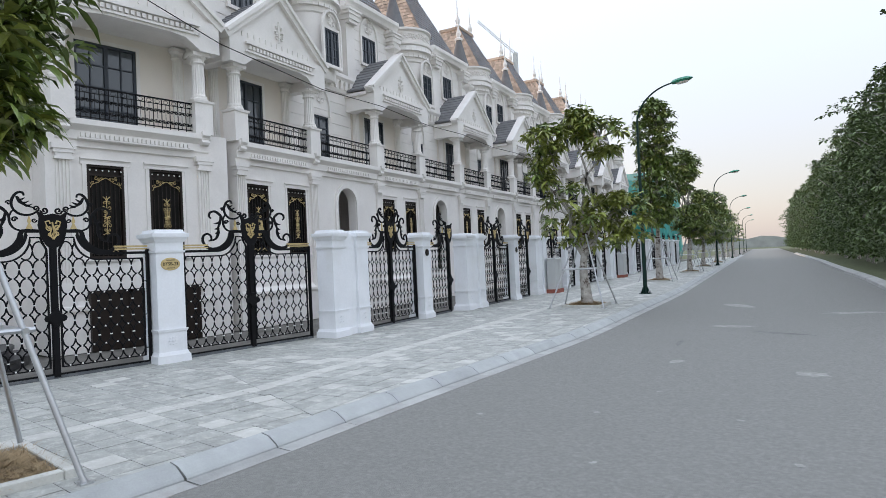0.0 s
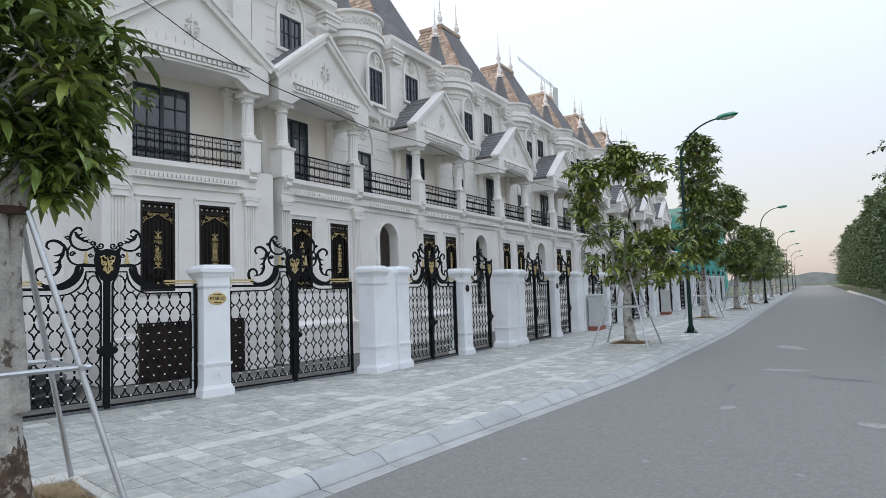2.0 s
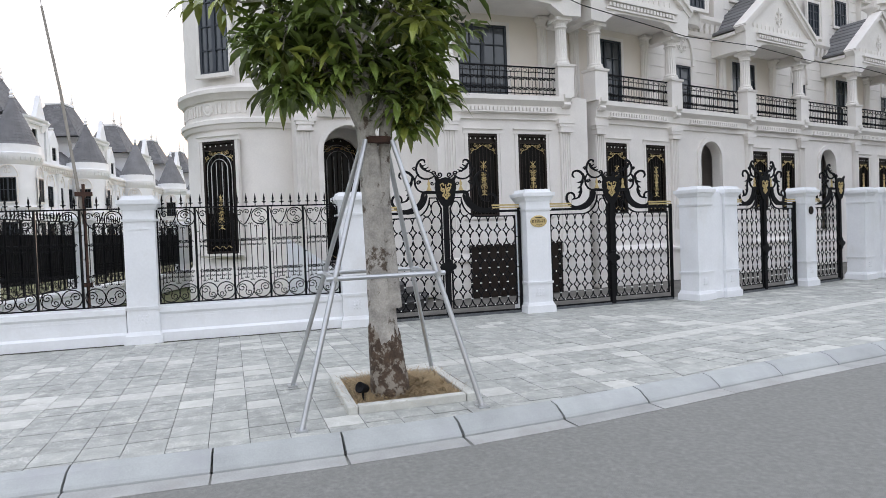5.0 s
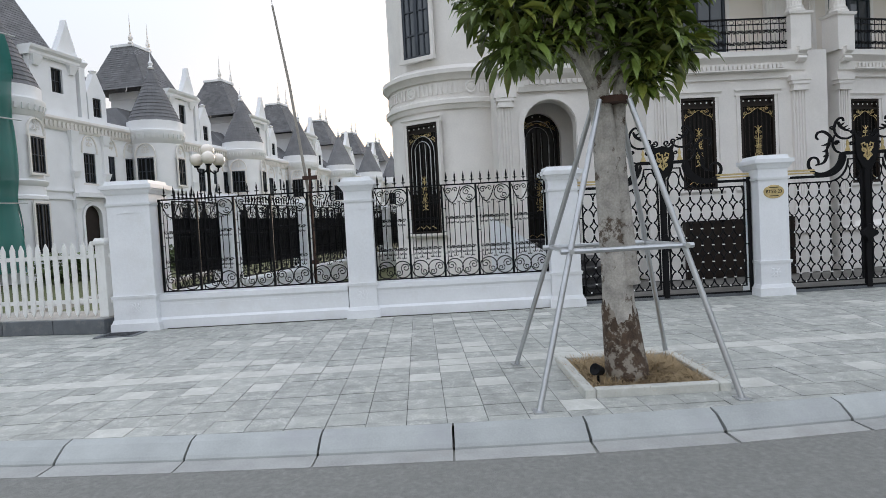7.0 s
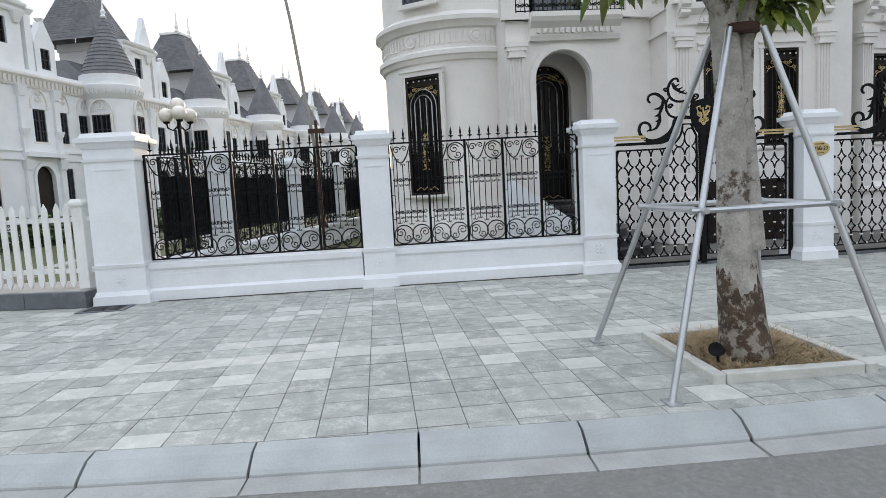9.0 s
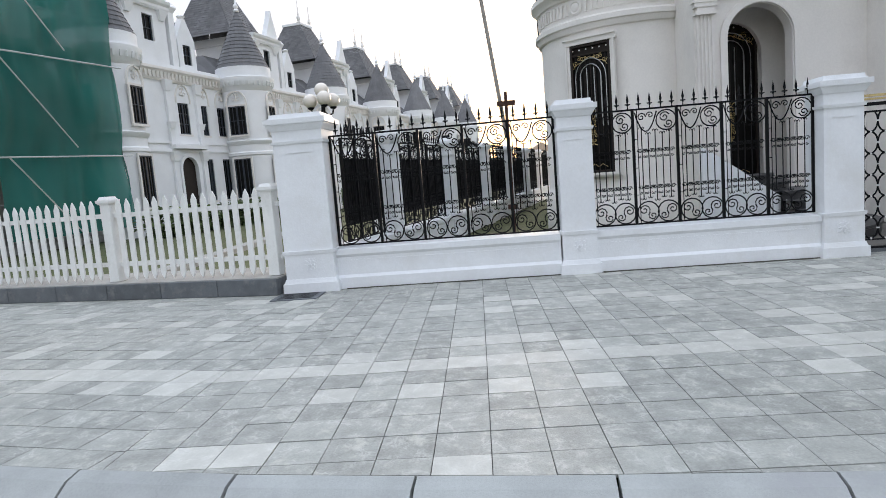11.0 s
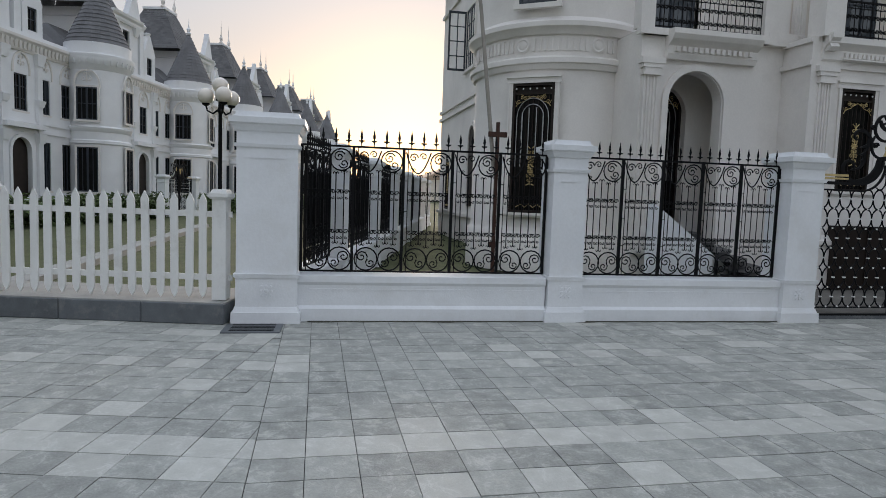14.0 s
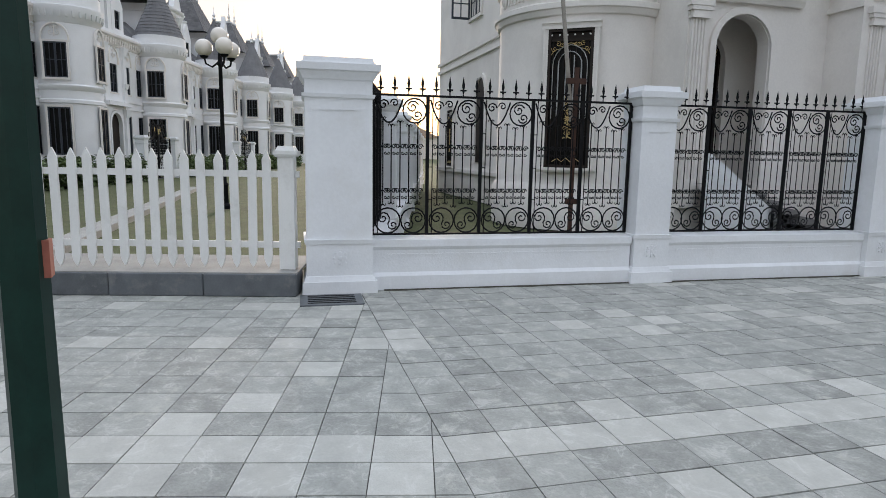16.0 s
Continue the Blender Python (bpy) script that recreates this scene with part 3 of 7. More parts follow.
def crest(mirror):
    """The scrolled ironwork above one half of a gate, from the middle outwards, heights above the side rail."""
    bm = B()
    def fb(pts, w, t=0.03):
        ws = list(w) if isinstance(w, (list, tuple)) else [w] * len(pts)
        fine, wide = [], []
        for k in range(len(pts) - 1):
            p0, p1, p2, p3 = pts[max(k - 1, 0)], pts[k], pts[k + 1], pts[min(k + 2, len(pts) - 1)]
            for f in (0.0, 0.34, 0.67):
                fine.append(tuple(0.5 * (2 * b + (c - a) * f + (2 * a - 5 * b + 4 * c - d) * f * f + (3 * b - a - 3 * c + d) * f ** 3) for a, b, c, d in zip(p0, p1, p2, p3)))
                wide.append(ws[k] + (ws[k + 1] - ws[k]) * f)
        fine.append(pts[-1])
        wide.append(ws[-1])
        flat_bar(bm, [(mirror * x, z) for x, z in fine], wide, t)
    # sweeping bar that falls outwards and winds into a curl
    fb([(0.2, 0.385), (0.418, 0.382), (0.455, 0.26), (0.5, 0.18), (0.57, 0.11), (0.704, 0.045), (0.858, 0.036), (0.98, 0.095), (1.043, 0.2), (1.02, 0.3), (0.946, 0.335), (0.872, 0.3), (0.858, 0.226), (0.91, 0.195)], [0.05, 0.06, 0.085, 0.09, 0.09, 0.08, 0.06, 0.05, 0.045, 0.04, 0.036, 0.032, 0.028, 0.02])
    # outer acanthus leaf with its curl
    fb([(0.85, 0.64), (0.89, 0.69), (0.86, 0.76), (0.76, 0.78), (0.66, 0.72), (0.595, 0.62), (0.585, 0.52), (0.53, 0.43), (0.43, 0.385)], [0.02, 0.03, 0.036, 0.044, 0.044, 0.036, 0.03, 0.026, 0.03])
    fb([(0.64, 0.68), (0.66, 0.56), (0.7, 0.46), (0.7, 0.36), (0.76, 0.24), (0.88, 0.2)], [0.02, 0.05, 0.028, 0.05, 0.036, 0.02])
    for ax, az, bx, bz in ((0.66, 0.57, 0.79, 0.54), (0.69, 0.46, 0.78, 0.43), (0.69, 0.38, 0.77, 0.34)):
        fb([(ax, az), ((ax + bx) / 2, (az + bz) / 2 - 0.01), (bx, bz)], [0.05, 0.034, 0.006])
    fb(spiral(0.52, 0.57, 0.045, 1.2, math.pi, -1, 9), 0.022)
    # inner acanthus leaf beside the shield
    fb([(0.38, 0.95), (0.4, 1.0), (0.46, 1.0), (0.52, 0.94), (0.555, 0.84), (0.53, 0.73), (0.44, 0.655), (0.31, 0.645), (0.2, 0.7)], [0.02, 0.032, 0.036, 0.04, 0.036, 0.03, 0.032, 0.034, 0.024])
    fb([(0.48, 0.94), (0.44, 0.86), (0.36, 0.8), (0.25, 0.76)], [0.03, 0.05, 0.03, 0.012])
    for ax, az, bx, bz in ((0.45, 0.88, 0.37, 0.92), (0.41, 0.83, 0.31, 0.87), (0.36, 0.79, 0.27, 0.82)):
        fb([(ax, az), ((ax + bx) / 2, (az + bz) / 2 - 0.008), (bx, bz)], [0.04, 0.026, 0.006])
    fb(spiral(0.59, 0.83, 0.04, 1.2, 0.0, 1, 9), 0.02)
    fb(spiral(0.22, 0.75, 0.05, 1.3, math.pi * 1.5, -1, 10), 0.022)
    fb(spiral(0.1, 0.72, 0.06, 1.3, 0.0, -1, 10), 0.024)
    fb([(0.59, 0.62), (0.55, 0.7), (0.5, 0.71)], 0.024)
    fb(spiral(0.25, 0.56, 0.04, 1.1, math.pi, 1, 8), 0.018)
    return bm


def make_gate(name, m, width, double=True, label="black wrought iron double gate with oval lattice and gilded shield"):
    e = empty(name, m, label, "gate", "villa gates")
    hs, hm = 2.02, 2.4
    w = width / 2 if double else width - 0.05
    halves = [(1, 0.0), (-1, width)] if double else [(1, 0.0)]
    for s, x in halves:
        fr, lat, studs = gate_leaf(w, hs, hm)
        leaf = part("gate_leaf", fr, IRON, e)
        part("oval_lattice", lat, IRON, leaf)
        part("stud_inlay", studs, PICKET_WHITE, leaf, "small pale studs")["kind"] = "stuff"
        leaf.matrix_local = pose(x, 0, 0) @ Matrix.Diagonal((s, 1, 1, 1))
    mid = w
    for s in ((-1, 1) if double else (-1,)):
        c = part("crest", crest(s), IRON, e)
        c.matrix_local = pose(mid, 0, 2.02) @ Matrix.Diagonal((1.0 if width > 2.9 or not double else 0.86, 1, 1, 1))
    bm = B()
    box(bm, mid - 0.045, mid + 0.045, -0.045, 0.0, 0.03, 2.3)
    part("meeting_post", bm, IRON, e)
    bm = B()
    extrude_xz(bm, [(mid - 0.23, 2.74), (mid - 0.19, 2.62), (mid - 0.21, 2.5), (mid - 0.18, 2.32), (mid - 0.1, 2.17), (mid, 2.1), (mid + 0.1, 2.17), (mid + 0.18, 2.32), (mid + 0.21, 2.5), (mid + 0.19, 2.62), (mid + 0.23, 2.74), (mid + 0.12, 2.66), (mid, 2.69), (mid - 0.12, 2.66)], -0.055, -0.015)
    part("shield", bm, IRON, e)
    bm = B()
    for s in (-1, 1):
        bar2(bm, [(mid + s * x, 2.42 + z) for x, z in ((0.0, -0.15), (0.05, -0.08), (0.03, 0.0), (0.09, 0.06), (0.11, 0.13), (0.06, 0.15), (0.04, 0.1))], 0.014, 5, -0.062)
        bar2(bm, [(mid + s * x, 2.42 + z) for x, z in spiral(0.055, 0.03, 0.05, 1.2, 0.5, s, 9)], 0.012, 5, -0.062)
        bar2(bm, [(mid + s * x, 2.42 + z) for x, z in spiral(0.05, -0.07, 0.04, 1.2, 2.5, -s, 9)], 0.011, 5, -0.062)
    bar2(bm, [(mid, 2.27), (mid + 0.012, 2.4), (mid - 0.01, 2.55)], 0.014, 5, -0.062)
    part("emblem", bm, GOLD, e, "gilded emblem")
    for s in (-1, 1) if double else (-1,):
        bm = B()
        extrude_xz(bm, [(mid + s * 0.32 - 0.05, 2.44), (mid + s * 0.32 + 0.05, 2.44), (mid + s * 0.32 + 0.012, 2.53), (mid + s * 0.32 + 0.028, 2.56), (mid + s * 0.32, 2.66), (mid + s * 0.32 - 0.028, 2.56), (mid + s * 0.32 - 0.012, 2.53)], -0.012, 0.012)
        part("gilded_spear", bm, GOLD, e, "pale gold spear")
        x0, x1 = sorted((mid + s * min(0.95, w * 0.66), mid + s * (w - 0.02)))
        for za, zb in ((2.075, 2.1), (2.118, 2.15)):
            bm = B()
            box(bm, x0, x1, -0.024, 0.024, za, zb)
            part("gilded_rail", bm, GOLD, e, "pale gold rail")
    bm = B()
    lathe(bm, [(0.0, 0), (0.12, 0.0), (0.1, 0.03), (0.0, 0.035)], 12)
    for a in range(4):
        lathe(bm, [(0.0, 0.0), (0.06, 0.0), (0.05, 0.025), (0.0, 0.03)], 8, 0.11 * math.cos(a * math.pi / 2), 0.11 * math.sin(a * math.pi / 2))
    bmesh.ops.transform(bm, matrix=pose(mid, -0.045, 0.98, 90), verts=bm.verts)
    part("lock_boss", bm, IRON, e)
    bm = B()
    box(bm, 0, width, -0.03, 0.1, 0.0, 0.05)
    part("sill", bm, DARKSTONE, e)
    return e


make_gate("villa_gate", local(fence_point(2.4) - 0.28, 2.46, 0, 88.5), 3.07)
make_gate("villa_gate", local(fence_point(6.1) - 0.28, 6.08, 0, 91.0), 3.1)


def row_front(k):
    """Double pier, double gate, single pier and wicket gate of one terrace plot."""
    u = -0.42 + 6.45 * k
    v = 3.75
    if k == 0:
        u, v = -0.42, 3.55
    a = pillar("fence_pillar", row_pose(u + 0.3, v), 0.46, P_H)
    pillar("fence_pillar", row_pose(u + 1.22, v), 0.46, P_H)
    e = empty("fence_wall", row_pose(u + 0.45, v), "white panelled wall between two fence pillars", "wall", "fence walls")
    bm = B()
    box(bm, 0, 0.65, -0.16, 0.16, 0, 2.3)
    box(bm, 0.12, 0.53, -0.175, -0.15, 0.9, 2.05)
    box(bm, 0, 0.65, -0.19, 0.0, 0.0, 0.16)
    part("panel", bm, FENCE_WHITE, e)
    make_gate("villa_gate", row_pose(u + 1.47, v), 2.6)
    pillar("fence_pillar", row_pose(u + 4.35, v), 0.46, P_H)
    make_gate("wicket_gate", row_pose(u + 4.6, v), 1.55, False, "narrow black wrought iron gate with oval lattice")


for k in range(9):
    row_front(k)
# ---- house details ----
def fluted(bm, cx, cy, z0, z1, r, n=16):
    """A fluted column with base and capital."""
    h = z1 - z0
    lathe(bm, [(r * 1.4, z0), (r * 1.4, z0 + 0.06), (r * 1.2, z0 + 0.08), (r * 1.25, z0 + 0.13), (r * 1.05, z0 + 0.15)], n, cx, cy)
    lathe(bm, [(r * 1.02, z0 + 0.15), (r * 1.0, z0 + 0.2), (r * 0.9, z1 - 0.3), (r * 0.9, z1 - 0.27)], n * 2, cx, cy, flutes=1, depth=r * 0.1)
    lathe(bm, [(r * 0.95, z1 - 0.27), (r * 1.15, z1 - 0.24), (r * 1.0, z1 - 0.2), (r * 1.0, z1 - 0.14), (r * 1.3, z1 - 0.08)], n, cx, cy)
    taper(bm, cx, cy, z1 - 0.08, z1, r * 2.8, r * 2.8, r * 2.9, r * 2.9)


def pilaster(e, cx, y, z0, z1, w=0.36):
    bm = B()
    edge = [(cx - w * 0.42, y + 0.02), (cx - w * 0.42, y - 0.09)]
    for i in range(4):
        xa, xb = cx + w * (-0.34 + 0.18 * i), cx + w * (-0.34 + 0.18 * i + 0.11)
        edge += [(xa, y - 0.09), (xa + 0.008, y - 0.06), (xb - 0.008, y - 0.06), (xb, y - 0.09)]
    edge += [(cx + w * 0.42, y - 0.09), (cx + w * 0.42, y + 0.02)]
    lo = [bm.verts.new((px, py, z0 + 0.55)) for px, py in edge]
    hi = [bm.verts.new((px, py, z1 - 0.34)) for px, py in edge]
    bm.faces.new(lo)
    bm.faces.new(hi[::-1])
    for k in range(len(edge)):
        bm.faces.new((lo[k], hi[k], hi[(k + 1) % len(edge)], lo[(k + 1) % len(edge)]))
    shaft = part("pilaster", bm, WHITE, e)
    bm = B()
    box(bm, cx - w / 2, cx + w / 2, y - 0.1, y + 0.02, z0, z0 + 0.55)
    part("pilaster_base", bm, WHITE, shaft)
    bm = B()
    for za, zb, f in ((0.34, 0.29, 1.02), (0.29, 0.2, 0.88), (0.2, 0.12, 1.12), (0.12, 0.0, 1.32)):
        box(bm, cx - w * f / 2, cx + w * f / 2, y - 0.07 - 0.07 * f, y + 0.02, z1 - za, z1 - zb)
    part("capital", bm, WHITE, shaft)
    return shaft


def frame_ring(bm, x0, x1, z0, z1, t, y0, y1):
    """A rectangular frame in one piece, t wide."""
    rings = [[bm.verts.new((x, y, z)) for x, z in ((x0 + d, z0 + d), (x1 - d, z0 + d), (x1 - d, z1 - d), (x0 + d, z1 - d))] for d, y in ((0, y0), (t, y0), (t, y1), (0, y1))]
    for p, q in zip(rings, rings[1:] + rings[:1]):
        for k in range(4):
            bm.faces.new((p[k], p[(k + 1) % 4], q[(k + 1) % 4], q[k]))


def ornate_window(e, cx, z0, z1, w, y=0.0, m=None):
    """A dark bronze window behind a grille with gilded ornament, in a white moulded surround."""
    bm = B()
    t = 0.055
    frame_ring(bm, -w / 2, w / 2, z0, z1, t, -0.05, 0.04)
    win = part("window", bm, BRONZE, e)
    bm = B()
    box(bm, -w / 2 + t, w / 2 - t, -0.048, 0.038, z1 - 0.24, z1 - 0.2)
    part("transom", bm, BRONZE, win)
    bm = B()
    box(bm, -w / 2 + 0.002, w / 2 - 0.002, 0.042, 0.06, z0, z1)
    part("back_panel", bm, BRONZE, win)
    for i in range(7):
        x = -w / 2 + w * (i + 1) / 8
        bm = B()
        tube(bm, [(x, -0.03, z0 + 0.05), (x, -0.03, z1 - 0.24)], 0.008, 4)
        part("grille_bar", bm, BRONZE, win)
    bm = B()
    box(bm, -w / 2 + t, w / 2 - t, 0.012, 0.02, z0 + t, z1 - 0.24)
    part("pane", bm, DARK_PANE, win)
    bm = B()
    for i in range(6):
        x = -w / 2 + w * (i + 0.5) / 6
        lathe(bm, [(0.0, 0.0), (0.02, 0.0), (0.0, 0.012)], 6, 0, 0)
        bmesh.ops.transform(bm, matrix=pose(x, -0.052, z1 - 0.12, 90), verts=[v for v in bm.verts if abs(v.co.y) < 0.03 and abs(v.co.x) < 0.03 and abs(v.co.z) < 0.03])
    part("stud_inlay", bm, PICKET_WHITE, win)["kind"] = "stuff"
    bm = B()
    tall = z1 - z0 > 2.5
    zc = z0 + (z1 - z0) * (0.36 if tall else 0.45)
    for s in (-1, 1):
        # lace in the two upper corners
        for k in range(4):
            bar2(bm, [(s * x, z) for x, z in spiral(w * (0.36 - 0.085 * k), z1 - 0.32 - (0.07 if k == 0 else 0.0) + 0.025 * (k % 2), w * (0.07 - 0.008 * k), 1.3, 0.3 + k, 1 if k % 2 else -1, 8)], 0.007, 4, -0.045)
        bar2(bm, [(s * w * 0.42, z1 - 0.5), (s * w * 0.36, z1 - 0.42), (s * w * 0.2, z1 - 0.38), (s * w * 0.08, z1 - 0.3), (0.0, z1 - 0.28)], 0.007, 4, -0.045)
        # plume, rosette and drop on the middle line
        for k, (dz, r) in enumerate(((0.3, 0.045), (0.2, 0.055), (0.1, 0.04), (-0.1, 0.04), (-0.2, 0.055), (-0.29, 0.04))):
            bar2(bm, [(s * x, z) for x, z in spiral(r * 0.95, zc + dz, r, 1.2, math.pi, 1 if k % 2 else -1, 8)], 0.0085, 4, -0.045)
        bar2(bm, [(0.0, zc + 0.34), (s * 0.03, zc + 0.4), (s * 0.075, zc + 0.44)], 0.01, 4, -0.045)
        bar2(bm, [(0.0, zc - 0.33), (s * 0.03, zc - 0.38), (s * 0.09, zc - 0.4)], 0.01, 4, -0.045)
        bar2(bm, [(s * w * 0.32, z0 + 0.12), (s * w * 0.2, z0 + 0.19), (s * w * 0.1, z0 + 0.12), (0.0, z0 + 0.2)], 0.007, 4, -0.045)
    bar2(bm, [(0.0, zc - 0.4), (0.0, zc + 0.46)], 0.009, 4, -0.045)
    for k in range(8):
        a = math.pi / 4 * k
        bar2(bm, [(0.02 * math.cos(a), zc + 0.02 * math.sin(a)), (0.075 * math.cos(a), zc + 0.075 * math.sin(a))], 0.014, 4, -0.045)
    part("gilding", bm, GOLD, win, "gilded scroll ornament")
    if tall:
        bm = B()
        for s in (-1, 1):
            for x in (0.09, 0.25):
                bar2(bm, [(s * w * x, z0 + 0.35 * (z1 - z0) + 0.2), (s * w * x, z1 - 0.62 + 0.1 * (x < 0.2))], 0.011, 4, -0.05)
        for r in (0.26, 0.38):
            bar2(bm, [(r * w * math.cos(q), z1 - 0.72 + r * w * 1.15 * math.sin(q)) for q in np.linspace(0, math.pi, 11)], 0.01, 4, -0.05)
            for s in (-1, 1):
                bar2(bm, [(s * r * w, z1 - 0.72), (s * r * w, zc)], 0.009, 4, -0.05)
        part("grille_tracery", bm, STEEL, win, "pale metal arched tracery")
    win.matrix_local = (m or Matrix()) @ pose(cx, y, 0)
    bm = B()
    f = 0.1
    extrude_yz(bm, [(0.02, z1), (-0.075, z1), (-0.075, z1 + 0.06), (-0.085, z1 + f), (-0.11, z1 + f + 0.01), (-0.11, z1 + f + 0.04), (0.02, z1 + f + 0.05)], -w / 2 - f - 0.04, w / 2 + f + 0.04)
    mo = part("window_surround", bm, WHITE, e)
    mo.matrix_local = (m or Matrix()) @ pose(cx, y, 0)
    for s in (-1, 1):
        bm = B()
        xi, xm, xo = s * w / 2, s * (w / 2 + f - 0.035), s * (w / 2 + f)
        outline = [(xi, 0.02), (xi, -0.05), (xm, -0.06), (xm, -0.085), (xo, -0.085), (xo, 0.02)]
        lo = [bm.verts.new((px, py, z0)) for px, py in outline]
        hi = [bm.verts.new((px, py, z1)) for px, py in outline]
        bm.faces.new(lo)
        bm.faces.new(hi[::-1])
        for k in range(6):
            bm.faces.new((lo[k], hi[k], hi[(k + 1) % 6], lo[(k + 1) % 6]))
        part("jamb", bm, WHITE, mo)
    bm = B()
    extrude_yz(bm, [(0.02, z0 - 0.1), (-0.06, z0 - 0.1), (-0.1, z0 - 0.05), (-0.1, z0), (0.02, z0)], -w / 2 - f - 0.06, w / 2 + f + 0.06)
    part("sill", bm, WHITE, mo)
    return win


def casement(e, cx, z0, z1, w, y, leaves=2, rows=4, m=None, name="window", door=False, pane=None):
    """A charcoal casement window or balcony door with glazing bars."""
    bm = B()
    t = 0.06
    frame_ring(bm, -w / 2, w / 2, z0, z1, t, -0.03, 0.05)
    win = part(name, bm, FRAME, e)
    for i in range(1, leaves):
        x = -w / 2 + w * i / leaves
        bm = B()
        box(bm, x - 0.045, x + 0.045, -0.035, 0.04, z0 + t, z1 - t)
        part("mullion", bm, FRAME, win)
    for i in range(leaves):
        x = -w / 2 + w * (i + 0.5) / leaves
        bm = B()
        box(bm, x - 0.015, x + 0.015, -0.02, 0.03, z0 + t, z1 - t)
        part("glazing_bar", bm, FRAME, win)
    for j in range(1, rows):
        z = z0 + (z1 - z0) * j / rows
        bm = B()
        box(bm, -w / 2 + t, w / 2 - t, -0.022, 0.028, z - 0.015, z + 0.015)
        part("glazing_bar", bm, FRAME, win)
    bm = B()
    box(bm, -w / 2 + 0.01, w / 2 - 0.01, 0.008, 0.016, z0 + 0.01, z1 - 0.01)
    part("pane", bm, pane or GLASS, win)
    win.matrix_local = (m or Matrix()) @ pose(cx, y, 0)
    bm = B()
    f = 0.09
    box(bm, -w / 2 - f, -w / 2, -0.05, 0.02, z0, z1 + f)
    box(bm, w / 2, w / 2 + f, -0.05, 0.02, z0, z1 + f)
    box(bm, -w / 2, w / 2, -0.05, 0.02, z1, z1 + f)
    if not door:
        box(bm, -w / 2 - f - 0.03, w / 2 + f + 0.03, -0.09, 0.02, z0 - 0.1, z0)
    mo = part("window_surround", bm, WHITE, e)
    mo.matrix_local = (m or Matrix()) @ pose(cx, y, 0)
    return win


def lancet(e, cx, z0, zs, z1, w, y, m=None):
    """A pointed-arch moulding with a relief of leaves."""
    bm = B()
    pts = [(-w / 2, z0)] + [(-w / 2 * math.cos(a) ** 0.9, zs + (z1 - zs) * math.sin(a)) for a in np.linspace(0, math.pi / 2 - 0.02, 8)]
    flat_bar(bm, pts, 0.07, 0.09)
    flat_bar(bm, [(-x, z) for x, z in pts], 0.07, 0.09)
    zc = (zs + z1) / 2
    for s in (-1, 1):
        bar2(bm, [(s * x, z) for x, z in spiral(w * 0.12, zc - 0.04, w * 0.12, 1.2, math.pi, 1, 8)], 0.02, 4)
        bar2(bm, [(s * x, z) for x, z in spiral(w * 0.09, zc + 0.16, w * 0.08, 1.2, math.pi, -1, 7)], 0.018, 4)
    bar2(bm, [(0, zc - 0.2), (0, z1 - 0.12)], 0.025, 4)
    o = part("lancet_moulding", bm, WHITE, e)
    o.matrix_local = (m or Matrix()) @ pose(cx, y, 0)


def entablature(e, x0, x1, z0, y=0.0):
    bm = B()
    extrude_yz(bm, [(y + 0.05, z0), (y - 0.05, z0), (y - 0.05, z0 + 0.13), (y - 0.1, z0 + 0.16), (y - 0.1, z0 + 0.34), (y - 0.16, z0 + 0.4), (y - 0.22, z0 + 0.46), (y - 0.22, z0 + 0.58), (y + 0.05, z0 + 0.6)], x0, x1)
    o = part("entablature", bm, WHITE, e)
    bm = B()
    n = int((x1 - x0 - 0.9) / 0.1)
    xs = x0 + ((x1 - x0) - n * 0.1) / 2
    for i in range(n):
        box(bm, xs + i * 0.1, xs + i * 0.1 + 0.06, y - 0.16, y - 0.09, z0 + 0.2, z0 + 0.29)
    extrude_yz(bm, [(y - 0.09, z0 + 0.14), (y - 0.17, z0 + 0.16), (y - 0.17, z0 + 0.19), (y - 0.09, z0 + 0.2)], xs - 0.05, xs + n * 0.1 + 0.05)
    part("dentil_course", bm, WHITE, o)["kind"] = "stuff"


def balcony_rail(e, x0, x1, z, y):
    bm = B()
    w = x1 - x0
    box(bm, x0, x1, y - 0.02, y + 0.02, z + 0.72, z + 0.75)
    box(bm, x0, x1, y - 0.012, y + 0.012, z + 0.6, z + 0.615)
    box(bm, x0, x1, y - 0.015, y + 0.015, z + 0.06, z + 0.08)
    n = max(4, round(w / 0.2))
    d = w / n
    for i in range(n + 1):
        tube(bm, [(x0 + i * d, y, z), (x0 + i * d, y, z + 0.73)], 0.012, 4)
    for i in range(n):
        c = x0 + (i + 0.5) * d
        for s in (-1, 1):
            bar2(bm, [(c + s * q, zz) for q, zz in spiral(d * 0.24, z + 0.2, d * 0.24, 1.3, math.pi, 1, 8)], 0.014, 4, y)
            bar2(bm, [(c + s * q, zz) for q, zz in spiral(d * 0.24, z + 0.44, d * 0.24, 1.3, math.pi, -1, 8)], 0.014, 4, y)
        tube(bm, [(c, y, z + 0.08), (c, y, z + 0.6)], 0.006, 4)
        oval_pts = [(c + d * 0.3 * math.cos(a), z + 0.665 + 0.045 * math.sin(a)) for a in np.linspace(0, 2 * math.pi, 8)]
        bar2(bm, oval_pts, 0.006, 4, y)
    return part("balcony_railing", bm, IRON, e)


